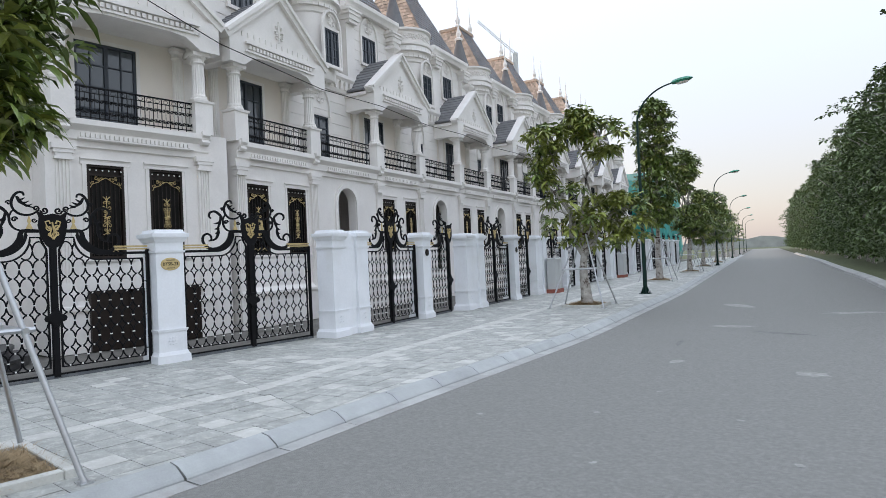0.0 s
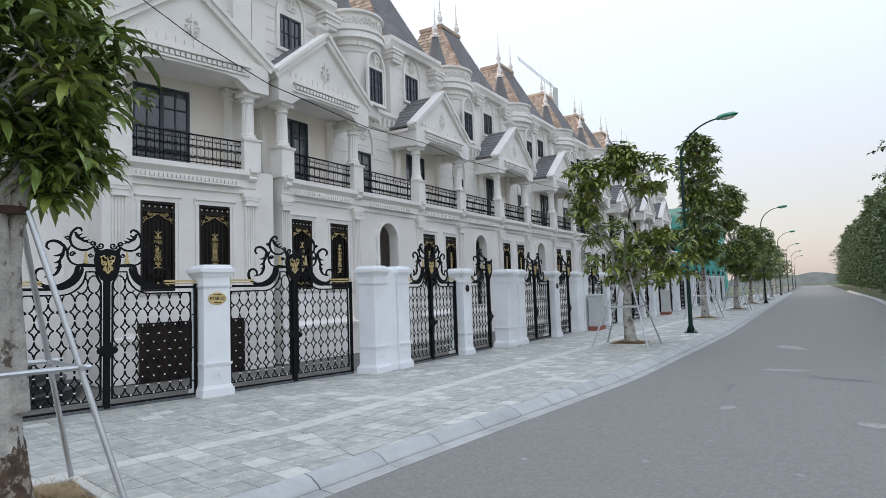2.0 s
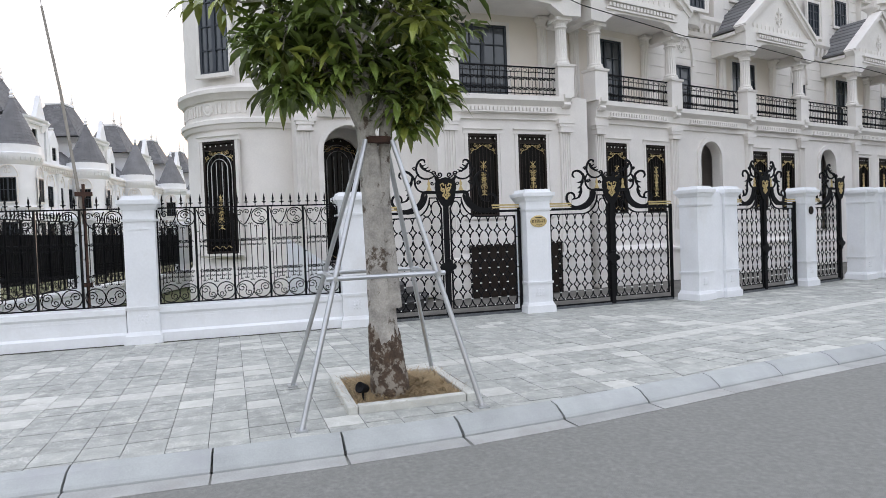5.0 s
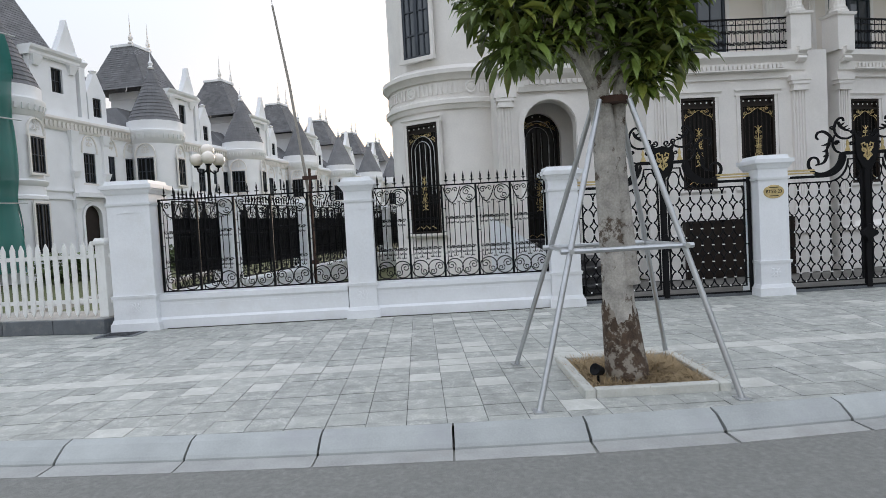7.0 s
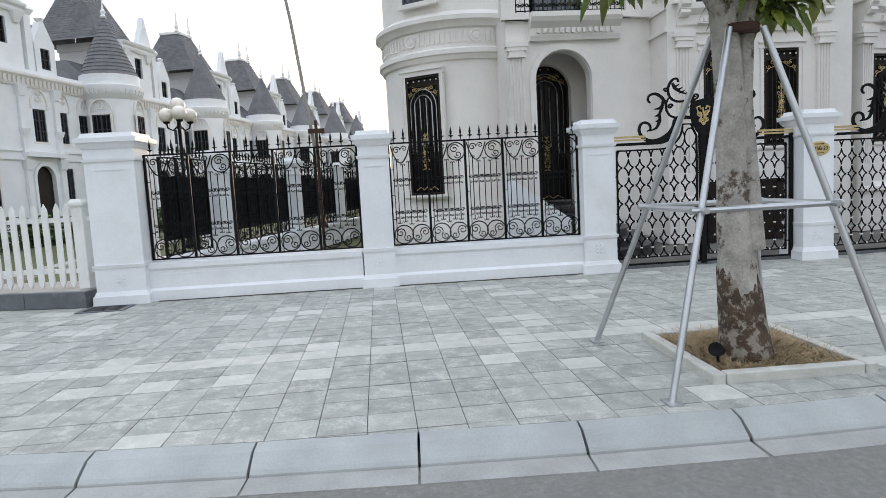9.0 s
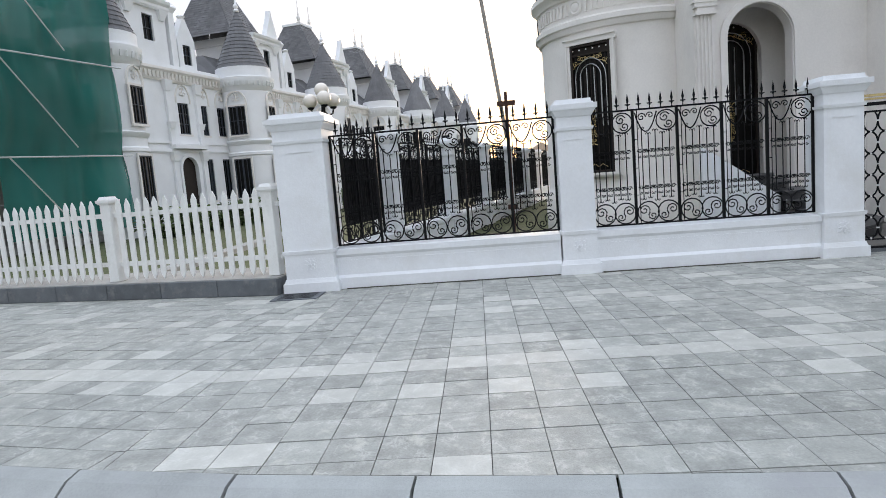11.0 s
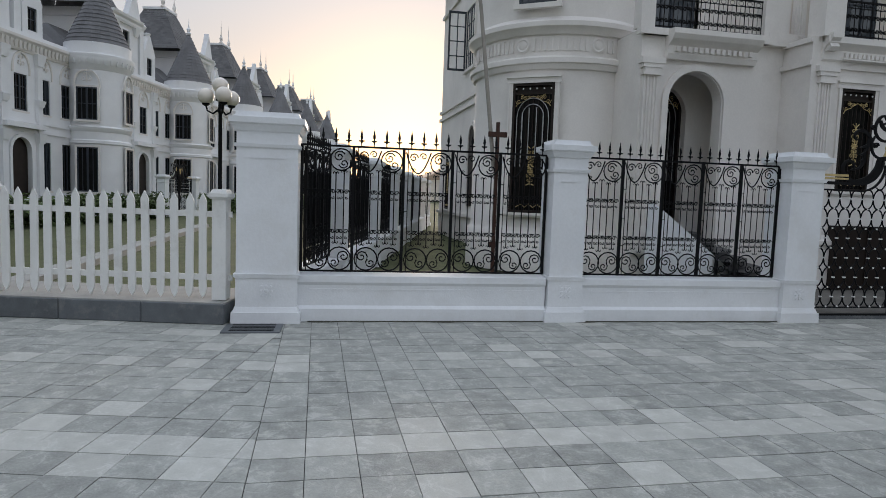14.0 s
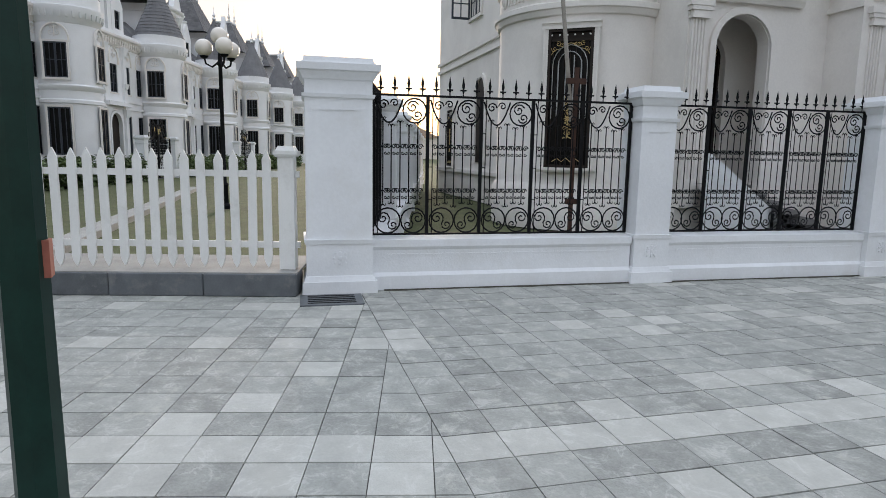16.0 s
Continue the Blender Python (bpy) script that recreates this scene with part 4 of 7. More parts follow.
def pediment(e, x0, x1, zb, apex, y0, y1):
    """A gable on a beam with dentils, slate behind it."""
    c = (x0 + x1) / 2
    bm = B()
    n = 8
    arc = [(x0 + 0.5 + (x1 - x0 - 1.0) * i / n, zb + 0.3 * min(1, 2.2 * math.sin(math.pi * i / n))) for i in range(n + 1)]
    extrude_xz(bm, [(x0, zb + 0.75), (x0, zb), (x0 + 0.5, zb)] + arc[1:-1] + [(x1 - 0.5, zb), (x1, zb), (x1, zb + 0.75)], y0, y0 + 0.3)
    extrude_xz(bm, [(x0 + 0.1, zb + 0.75), (x1 - 0.1, zb + 0.75), (c, apex - 0.1)], y0 + 0.08, y0 + 0.28)
    body = part("pediment", bm, WHITE, e)
    bm = B()
    ln = math.hypot(c - x0, apex - zb - 0.5)
    for s in (-1, 1):
        xe = c - s * (c - x0 + 0.12)
        flat_bar(bm, [(xe, zb + 0.66), (c, apex)], 0.2, 0.3)
        flat_bar(bm, [(xe, zb + 0.76), (c, apex + 0.11)], 0.09, 0.42)
    bmesh.ops.translate(bm, verts=bm.verts, vec=(0, y0 + 0.12, 0))
    part("raking_cornice", bm, WHITE, body)
    bm = B()
    k = int((x1 - x0 - 1.2) / 0.13)
    xs = c - k * 0.13 / 2
    for i in range(k):
        box(bm, xs + i * 0.13, xs + i * 0.13 + 0.08, y0 - 0.07, y0 + 0.01, zb + 0.44, zb + 0.54)
    box(bm, xs - 0.1, xs + k * 0.13 + 0.1, y0 - 0.09, y0 + 0.01, zb + 0.57, zb + 0.63)
    box(bm, xs - 0.1, xs + k * 0.13 + 0.1, y0 - 0.05, y0 + 0.01, zb + 0.36, zb + 0.41)
    for i in range(int((x1 - x0 - 0.9) / 0.22)):
        x = x0 + 0.5 + i * 0.22
        box(bm, x, x + 0.02, y0 + 0.05, y0 + 0.09, zb + 0.78, zb + 0.78 + 0.14)
    part("dentil_course", bm, WHITE, body)["kind"] = "stuff"
    bm = B()
    zc = zb + 1.25
    for s in (-1, 1):
        for q in (0, 1, 2):
            bar2(bm, [(c + s * x, z) for x, z in spiral(0.09 + 0.04 * (q == 1), zc - 0.14 + 0.15 * q, 0.09 - 0.015 * q, 1.2, math.pi, 1 if q % 2 else -1, 8)], 0.024, 4, y0 + 0.06)
    bar2(bm, [(c, zc - 0.28), (c, zc + 0.34)], 0.028, 5, y0 + 0.06)
    part("leaf_relief", bm, WHITE, body)
    for xa, xb in ((x0 + 0.02, x0 + 0.36), (x1 - 0.36, x1 - 0.02)):
        bm = B()
        extrude_xz(bm, [(xa, zb + 0.05), (xb, zb + 0.05), (xb, zb + 0.7), (xa, zb + 0.7)], y0 + 0.302, y1)
        xm, sg = ((xa, -1) if xa < c else (xb, 1))
        box(bm, *sorted((xm, xm + sg * 0.09)), y0 + 0.302, y1, zb + 0.55, zb + 0.66)
        part("side_beam", bm, WHITE, body)
    bm = B()
    taper(bm, c, y0 + 0.35, apex - 0.05, apex + 0.2, 0.14, 0.14, 0.16, 0.16)
    taper(bm, c, y0 + 0.35, apex + 0.2, apex + 0.34, 0.18, 0.18, 0.42, 0.42)
    taper(bm, c, y0 + 0.35, apex + 0.34, apex + 0.44, 0.46, 0.46, 0.5, 0.5)
    part("apex_block", bm, WHITE, body)
    for s in (-1, 1):
        bm = B()
        rows = 9
        for i in range(rows):
            f0, f1 = i / rows, (i + 1) / rows
            xa, xb = c + s * (c - x0) * (1 - f0) * 1.02, c + s * (c - x0) * (1 - f1) * 1.02
            za, zc2 = zb + 0.74 + (apex - zb - 0.74) * f0, zb + 0.74 + (apex - zb - 0.74) * f1
            vs = [(xa, y0 + 0.3, za + 0.05), (xa, y1, za + 0.05), (xb, y1, zc2 + 0.02), (xb, y0 + 0.3, zc2 + 0.02)]
            poly(bm, vs)
            poly(bm, [(xa, y0 + 0.3, za - 0.02), (xa, y1, za - 0.02), vs[1], vs[0]])
        part("roof_slates", bm, SLATE, body)["kind"] = "stuff"


def loggia_bay(e, x0, w, windows, zf=0.0, door=(1.5, 1.3), zw=(1.98, 3.92)):
    """Ground floor with two ornate windows; above it a balcony with columns and a pediment."""
    x1 = x0 + w
    bm = B()
    wall(bm, x0, x1, 0, 5.0, 0, 0.3, [(x0 + a, x0 + b, zw[0], zw[1]) for a, b in windows])
    part("ground_wall", bm, WHITE, e)
    bm = B()
    box(bm, x0, x1, -0.08, 0, 0, 0.9)
    part("plinth", bm, WHITE, e)
    bm = B()
    extrude_yz(bm, [(0, 0.9), (-0.13, 0.9), (-0.13, 0.98), (-0.08, 1.02), (-0.02, 1.1), (0, 1.1)], x0, x1)
    part("plinth_moulding", bm, WHITE, e)
    bm = B()
    box(bm, x0, x1, -0.12, 1.4, 4.9, 5.02)
    part("balcony_slab", bm, WHITE, e)
    bm = B()
    wall(bm, x0, x1, 5.02, 7.7, 1.0, 1.4, [(x0 + door[0] - door[1] / 2, x0 + door[0] + door[1] / 2, 5.02, 7.1)])
    part("upper_wall", bm, WHITE, e)
    for a, b in windows:
        ornate_window(e, x0 + (a + b) / 2, zw[0], zw[1], b - a, 0.05)
    entablature(e, x0, x1, 4.42)
    bm = B()
    wall(bm, x0 + 0.02, x1 - 0.02, 5.02, 7.45, 0.96, 0.99, [(x0 + door[0] - door[1] / 2, x0 + door[0] + door[1] / 2, 5.02, 7.1)])
    part("loggia_wall", bm, CREAM, e)
    bm = B()
    box(bm, x0, x1, 0.0, 1.25, 7.38, 7.5)
    part("loggia_ceiling", bm, WHITE, e)
    casement(e, x0 + door[0], 5.03, 7.1, door[1], 1.0, 2, 4, name="balcony_door", door=True)
    for cx in (x0 + 0.02, x1 - 0.02):
        s = 1 if cx < (x0 + x1) / 2 else -1
        pilaster(e, cx + s * 0.12, 0.0, 0.95, 4.45)
        bm = B()
        box(bm, cx + s * 0.12 - 0.23, cx + s * 0.12 + 0.23, -0.19, 0.25, 5.0, 5.78)
        taper(bm, cx + s * 0.12, 0.03, 5.78, 5.84, 0.52, 0.5, 0.56, 0.52)
        part("column_pedestal", bm, WHITE, e)
        bm = B()
        fluted(bm, cx + s * 0.12, 0.03, 5.84, 7.04, 0.16)
        part("column", bm, WHITE, e, smooth=False)
        bm = B()
        fluted(bm, cx + s * 0.2, 0.9, 5.1, 7.35, 0.14)
        part("half_column", bm, WHITE, e)
        bm = B()
        extrude_yz(bm, [(-0.1, 4.72), (-0.2, 4.74), (-0.24, 4.8), (-0.2, 4.88), (-0.28, 4.96), (-0.28, 5.06), (-0.1, 5.06)], cx + s * 0.12 - 0.1, cx + s * 0.12 + 0.1)
        part("scroll_bracket", bm, WHITE, e)
    balcony_rail(e, x0 + 0.33, x1 - 0.33, 5.02, -0.02)
    pediment(e, x0 - 0.28, x1 + 0.28, 7.04, 9.35, -0.3, 1.2)


def rusticated(bm, x0, x1, z0, z1, y, holes=()):
    """A wall with horizontal channels."""
    wall(bm, x0, x1, z0, z1, y + 0.02, y + 0.3, holes)
    z = z0
    while z < z1 - 0.05:
        zt = min(z + 0.38, z1)
        wall(bm, x0, x1, z + 0.012, zt - 0.012, y, y + 0.021, [h for h in ((a, b, max(c, z + 0.012), min(d, zt - 0.012)) for a, b, c, d in holes) if h[3] > h[2]])
        z = zt


def bracket_cornice(e, x0, x1, z, y):
    bm = B()
    extrude_yz(bm, [(y + 0.1, z), (y - 0.06, z), (y - 0.1, z + 0.1), (y - 0.1, z + 0.34), (y - 0.2, z + 0.42), (y - 0.26, z + 0.5), (y - 0.26, z + 0.62), (y + 0.1, z + 0.64)], x0, x1)
    n = max(2, int((x1 - x0) / 0.26))
    for i in range(n):
        c = x0 + (x1 - x0) * (i + 0.5) / n
        taper(bm, c, y - 0.13, z + 0.12, z + 0.4, 0.1, 0.06, 0.17, 0.16)
    part("bracket_cornice", bm, WHITE, e)


def mansard(e, x0, x1, y0, y1, z0, z1, inset, ridge, front=None, side=None):
    """A steep truncated roof laid in courses, with a ridge coping and two finials."""
    rows = 20
    quads = {"front": [], "side": []}
    def ring(f):
        return (x0 + inset[0] * f, x1 - inset[0] * f, y0 + inset[1] * f, y1 - inset[1] * f, z0 + (z1 - z0) * f)
    for i in range(rows):
        a, b = ring(i / rows), ring((i + 1) / rows)
        k = 0.025
        quads["front"].append([(a[0], a[2] - k, a[4]), (a[1], a[2] - k, a[4]), (b[1], b[2], b[4]), (b[0], b[2], b[4])])
        quads["front"].append([(a[0], a[3] + k, a[4]), (a[1], a[3] + k, a[4]), (b[1], b[3], b[4]), (b[0], b[3], b[4])])
        quads["side"].append([(a[0] - k, a[2], a[4]), (a[0] - k, a[3], a[4]), (b[0], b[3], b[4]), (b[0], b[2], b[4])])
        quads["side"].append([(a[1] + k, a[2], a[4]), (a[1] + k, a[3], a[4]), (b[1], b[3], b[4]), (b[1], b[2], b[4])])
    for key, material in (("front", front or SLATE), ("side", side or SLATE)):
        bm = B()
        for r_i, (a, b, c, d) in enumerate(quads[key]):
            n_t = 11
            off = 0.5 * (r_i // 2 % 2) / n_t
            cuts = [0.0] + [min(1.0, (k + 1) / n_t - off) for k in range(n_t)] + [1.0]
            for f, g in zip(cuts, cuts[1:]):
                if g - f < 1e-6:
                    continue
                lift = random.uniform(0.0, 0.006)
                mix = lambda p, q, h: tuple(p[m_i] + (q[m_i] - p[m_i]) * h + (lift if m_i == 2 else 0) for m_i in range(3))
                poly(bm, [mix(a, b, f), mix(a, b, g), mix(d, c, g), mix(d, c, f)])
        part("roof_" + key, bm, material, e)["kind"] = "stuff"
    t = ring(1.0)
    bm = B()
    box(bm, t[0] - 0.08, t[1] + 0.08, t[2] - 0.08, t[3] + 0.08, t[4] - 0.02, t[4] + 0.14)
    part("roof_coping", bm, ridge, e)
    for x, y in ((t[0] + 0.02, t[2] + 0.1), (t[1] - 0.02, t[2] + 0.1)):
        bm = B()
        lathe(bm, [(0.17, 0), (0.17, 0.08), (0.08, 0.16), (0.13, 0.26), (0.15, 0.4), (0.06, 0.62), (0.08, 0.66), (0.04, 0.75), (0.03, 1.2), (0.0, 1.9)], 8, x, y)
        bmesh.ops.translate(bm, verts=bm.verts, vec=(0, 0, t[4] + 0.12))
        part("finial", bm, WHITE, e)


def round_bay(e, cx, cy, r, z0, z1, name="turret"):
    """A drum whose head flares in two rings of stone blocks below a band of relief."""
    bm = B()
    lathe(bm, [(r * 0.96, z0), (r, z0 + 0.1), (r, z1 - 1.45), (r + 0.05, z1 - 1.4), (r + 0.05, z1 - 1.3), (r + 0.2, z1 - 0.75), (r + 0.26, z1 - 0.72), (r + 0.26, z1 - 0.64), (r + 0.14, z1 - 0.6), (r + 0.14, z1 - 0.12), (r + 0.24, z1 - 0.08), (r + 0.24, z1), (r - 0.1, z1)], 28, cx, cy)
    t = part(name, bm, WHITE, e, smooth=True)
    bm = B()
    for ring_i, (zc, rr, w, d, h) in enumerate(((z1 - 1.24, r + 0.06, 0.2, 0.16, 0.2), (z1 - 1.0, r + 0.15, 0.24, 0.2, 0.22))):
        for i in range(15):
            a = -math.pi * (i + 0.25 + 0.5 * ring_i) / 15
            box(bm, -w / 2, w / 2, -d / 2, d / 2, 0, h, pose(cx + rr * math.cos(a), cy + rr * math.sin(a), zc, -12, 0, math.degrees(a) + 90))
    part("corbel_ring", bm, WHITE, t)["kind"] = "stuff"
    bm = B()
    for i in range(26):
        a = -math.pi * (i + 0.5) / 26
        sc = spiral(0, 0, 0.09, 1.1, i * 1.3, 1 if i % 2 else -1, 6)
        m = pose(cx + (r + 0.15) * math.cos(a), cy + (r + 0.15) * math.sin(a), z1 - 0.36, 0, 0, math.degrees(a) + 90)
        tube(bm, [m @ Vector((px, 0, pz * 1.6)) for px, pz in sc], 0.025, 4)
    part("relief_band", bm, WHITE, t)["kind"] = "stuff"
    return t


def terrace_unit(m):
    e = empty("terrace_villa", m, "white three-storey terrace villa with columns, gables and slate roof", "house", "terrace villas")
    W = 6.6
    loggia_bay(e, 0.0, 3.3, [(0.42, 1.22), (2.0, 2.8)])
    # arch bay
    bm = B()
    wall(bm, 3.3, W, 0, 5.0, 0, 0.3, [(4.35, 5.35, 1.2, 4.12, 3.62)])
    box(bm, 3.3, W, -0.08, 0, 0, 0.9)
    box(bm, 3.3, W, -0.12, 1.1, 4.9, 5.02)
    box(bm, 3.4, W - 0.1, 1.3, 1.5, 0, 4.9)
    part("porch_wall", bm, WHITE, e)
    bm = B()
    arc = [(4.85 + 0.58 * math.cos(a), 3.62 + 0.58 * math.sin(a)) for a in np.linspace(0, math.pi, 15)]
    flat_bar(bm, [(5.43, 1.2)] + arc + [(4.27, 1.2)], 0.14, 0.12)
    part("arch_moulding", bm, WHITE, e)
    entablature(e, 3.3, W, 4.42)
    balcony_rail(e, 3.63, W - 0.33, 5.02, -0.02)
    bm = B()
    rusticated(bm, 3.3, W, 5.02, 8.0, 0.95, [(4.4, 5.3, 5.02, 6.7)])
    part("upper_wall", bm, WHITE, e)
    casement(e, 4.85, 5.03, 6.7, 0.9, 1.0, 1, 4, name="balcony_door", door=True)
    lancet(e, 4.85, 6.7, 6.9, 7.7, 1.0, 0.92)
    bracket_cornice(e, 3.3, W, 7.7, 0.95)
    # top storey
    bm = B()
    rusticated(bm, 0.0, 3.45, 7.4, 11.2, 1.15, [(1.2, 2.1, 9.3, 10.35)])
    part("top_wall", bm, WHITE, e)
    bm = B()
    box(bm, 0.0, W, 1.4, 9.5, 0, 11.2)
    part("house_body", bm, WHITE, e)
    for xa, xb in ((-0.02, 0.5), (2.95, 3.45)):
        bm = B()
        box(bm, xa, xb, 0.98, 1.2, 8.2, 11.1)
        part("corner_pier", bm, WHITE, e)
    casement(e, 1.65, 9.3, 10.35, 0.9, 1.17, 2, 2)
    lancet(e, 1.65, 9.2, 10.3, 11.1, 1.15, 1.12)
    for c in (0.24, 3.2):
        bm = B()
        for i, (za, zb, f) in enumerate(((0, 0.12, 0.5), (0.12, 0.3, 0.62), (0.3, 0.42, 0.74), (0.42, 0.5, 0.84))):
            box(bm, c - f / 2, c + f / 2, 1.0 - f * 0.35, 1.2, 10.45 + za, 10.45 + zb)
        part("capital", bm, WHITE, e)
    bm = B()
    extrude_yz(bm, [(1.3, 11.1), (0.95, 11.1), (0.9, 11.2), (0.82, 11.3), (0.82, 11.45), (1.3, 11.5)], -0.05, 3.5)
    part("roof_cornice", bm, WHITE, e)
    t = round_bay(e, 5.0, 1.5, 0.95, 7.9, 11.5)
    casement(e, 5.0, 8.35, 9.55, 0.75, 0.47, 2, 4)
    lancet(e, 5.0, 8.3, 9.5, 10.2, 0.95, 0.43)
    bm = B()
    prof = [(0.66, 11.4)]
    for k in range(9):
        prof += [(0.6 - 0.052 * k, 11.5 + 0.2 * k), (0.56 - 0.052 * k, 11.5 + 0.2 * (k + 1))]
    lathe(bm, prof + [(0.14, 13.35)], 16, 5.0, 2.0)
    spire = part("spire", bm, SLATE, e)
    bm = B()
    lathe(bm, [(0.2, 13.3), (0.22, 13.4), (0.09, 13.5), (0.14, 13.68), (0.05, 13.95), (0.03, 14.4), (0.0, 15.2)], 10, 5.0, 2.0)
    part("finial", bm, WHITE, spire)
    mansard(e, 0.1, 3.3, 1.2, 6.2, 11.45, 14.95, (0.75, 1.9), TERRA, SLATE, TERRA)
    bm = B()
    box(bm, 3.3, 6.6, 1.6, 9.0, 11.2, 11.35)
    part("flat_roof", bm, WHITE, e)
    return e


unit = terrace_unit(row_pose(0.52))
for k in range(1, 8):
    copy_thing(unit, row_pose(0.52 + 6.62 * k))


# ---- corner villa with round tower and porch ----
def corner_villa():
    e = empty("corner_villa", local(-14.6, 4.9, 0, 90), "white corner villa with a round tower and arched porch", "house")
    loggia_bay(e, 0.2, 3.45, [(0.62, 1.4), (1.98, 2.77)], zw=(2.0, 4.06), door=(1.5, 1.4))
    bm = B()
    box(bm, 0.0, 0.2, -0.05, 1.4, 0, 5.02)
    part("wall_block", bm, WHITE, e)
    bm = B()
    box(bm, 3.65, 4.2, 0.0, 1.4, 0, 5.02)
    part("wall_block", bm, WHITE, e)
    bm = B()
    box(bm, 3.65, 4.2, 1.0, 1.4, 5.02, 11.2)
    part("wall_block", bm, WHITE, e)
    bm = B()
    box(bm, 0.0, 0.22, 1.4, 2.4, 0, 9.6)
    part("wall_block", bm, WHITE, e)
    bm = B()
    box(bm, -0.49, 0.19, 0.6, 1.39, 4.94, 5.2)
    part("wall_block", bm, WHITE, e)
    bm = B()
    box(bm, 0.2, 4.2, 1.4, 15.4, 0, 11.2)
    part("wall_block", bm, WHITE, e)
    bm = B()
    rusticated(bm, 0.2, 4.2, 7.4, 11.2, 1.15, [(1.4, 2.3, 9.3, 10.35)])
    part("wall_block", bm, WHITE, e)
    # body behind the porch and side wall
    bm = B()
    box(bm, -4.4, 0.2, 4.6, 15.4, 0, 10.2)
    part("wall_block", bm, WHITE, e)
    bm = B()
    wall(bm, -3.3, 0.0, 5.0, 9.8, 2.35, 2.6, [(-2.2, -1.1, 5.05, 7.2)])
    part("wall_block", bm, WHITE, e)
    bm = B()
    box(bm, -3.3, 0.0, 2.6, 4.6, 4.9, 9.8)
    part("wall_block", bm, WHITE, e)
    bm = B()
    wall(bm, -3.9, -0.0, 0, 4.9, 2.9, 3.1, [(-2.6, -1.4, 0.9, 3.9)])
    part("wall_block", bm, WHITE, e)
    casement(e, -1.65, 5.06, 7.2, 1.1, 2.4, 2, 4, name="balcony_door", door=True)
    casement(e, 1.85, 9.3, 10.35, 0.9, 1.17, 2, 2)
    lancet(e, 1.85, 9.2, 10.3, 11.1, 1.15, 1.12)
    bm = B()
    extrude_yz(bm, [(1.3, 11.1), (0.95, 11.1), (0.9, 11.2), (0.82, 11.3), (0.82, 11.45), (1.3, 11.5)], 0.1, 4.2)
    part("roof_cornice", bm, WHITE, e)
    mansard(e, 0.4, 3.9, 1.2, 6.2, 11.45, 14.95, (0.75, 1.9), TERRA, SLATE, TERRA)
    # basement opening below the windows, its darkness put in as a black panel
    bm = B()
    box(bm, 0.75, 3.25, -0.15, 0.0, 0.0, 1.3)
    for x0 in (0.75, 1.56, 2.37, 3.18):
        box(bm, x0, x0 + 0.07, -0.17, -0.15, 0.0, 1.3)
    box(bm, 0.82, 3.18, -0.17, -0.15, 1.23, 1.3)
    part("basement_opening_panel", bm, BRONZE, e, "black panel for a dark basement opening")
    # string courses round the side of the wing
    bm = B()
    for z in (4.9, 4.45):
        box(bm, -0.06, 0.0, -0.08, 0.75, z, z + 0.1)
    part("string_course", bm, WHITE, e)
    # porch
    bm = B()
    wall(bm, -3.25, -0.5, 0, 4.95, 0.7, 1.0, [(-2.62, -1.4, 0.9, 4.3, 3.69)])
    box(bm, -3.25, -3.0, 1.0, 2.9, 0, 4.95)
    box(bm, -0.75, -0.5, 1.0, 2.9, 0, 4.95)
    box(bm, -3.25, 0.2, 0.62, 2.9, 4.95, 5.08)
    box(bm, -0.5, 0.0, 0.75, 1.0, 0, 4.95)
    part("porch_wall", bm, WHITE, e)
    bm = B()
    box(bm, -3.0, -0.75, 0.9, 2.9, 0.0, 0.9)
    part("porch_floor", bm, DARKSTONE, e)
    bm = B()
    arc = [(-2.01 + 0.69 * math.cos(a), 3.69 + 0.69 * math.sin(a)) for a in np.linspace(0, math.pi, 17)]
    flat_bar(bm, [(-1.32, 0.9)] + arc + [(-2.7, 0.9)], 0.13, 0.12)
    bmesh.ops.translate(bm, verts=bm.verts, vec=(0, 0.7, 0))
    part("arch_moulding", bm, WHITE, e)
    pilaster(e, -3.05, 0.7, 0.6, 4.5, 0.38)
    bm = B()
    extrude_yz(bm, [(0.75, 4.5), (0.6, 4.5), (0.56, 4.6), (0.56, 4.75), (0.42, 4.86), (0.36, 4.95), (0.36, 5.05), (0.75, 5.08)], -2.75, -0.75)
    for i in range(14):
        box(bm, -2.6 + i * 0.125, -2.6 + i * 0.125 + 0.07, 0.5, 0.6, 4.64, 4.74)
    box(bm, -3.35, -0.4, 0.58, 0.75, 4.95, 5.08)
    part("porch_entablature", bm, WHITE, e)
    balcony_rail(e, -3.0, -0.6, 5.08, 0.72)
    bm = B()
    box(bm, -3.35, -3.05, 0.6, 0.9, 5.08, 5.9)
    part("balcony_post", bm, WHITE, e)
    bm = B()
    box(bm, -0.6, -0.02, 0.61, 0.9, 5.08, 5.9)
    part("balcony_post", bm, WHITE, e)
    bm = B()
    wall(bm, -3.0, -0.75, 0.9, 4.9, 1.8, 1.95, [(-2.65, -1.5, 0.9, 4.2, 3.55)])
    part("inner_wall", bm, WHITE, e)
    ornate_window(e, -2.08, 0.95, 4.25, 1.14, 2.02)
    # tower
    C = (-3.8, 3.72)
    R = 2.0
    bm = B()
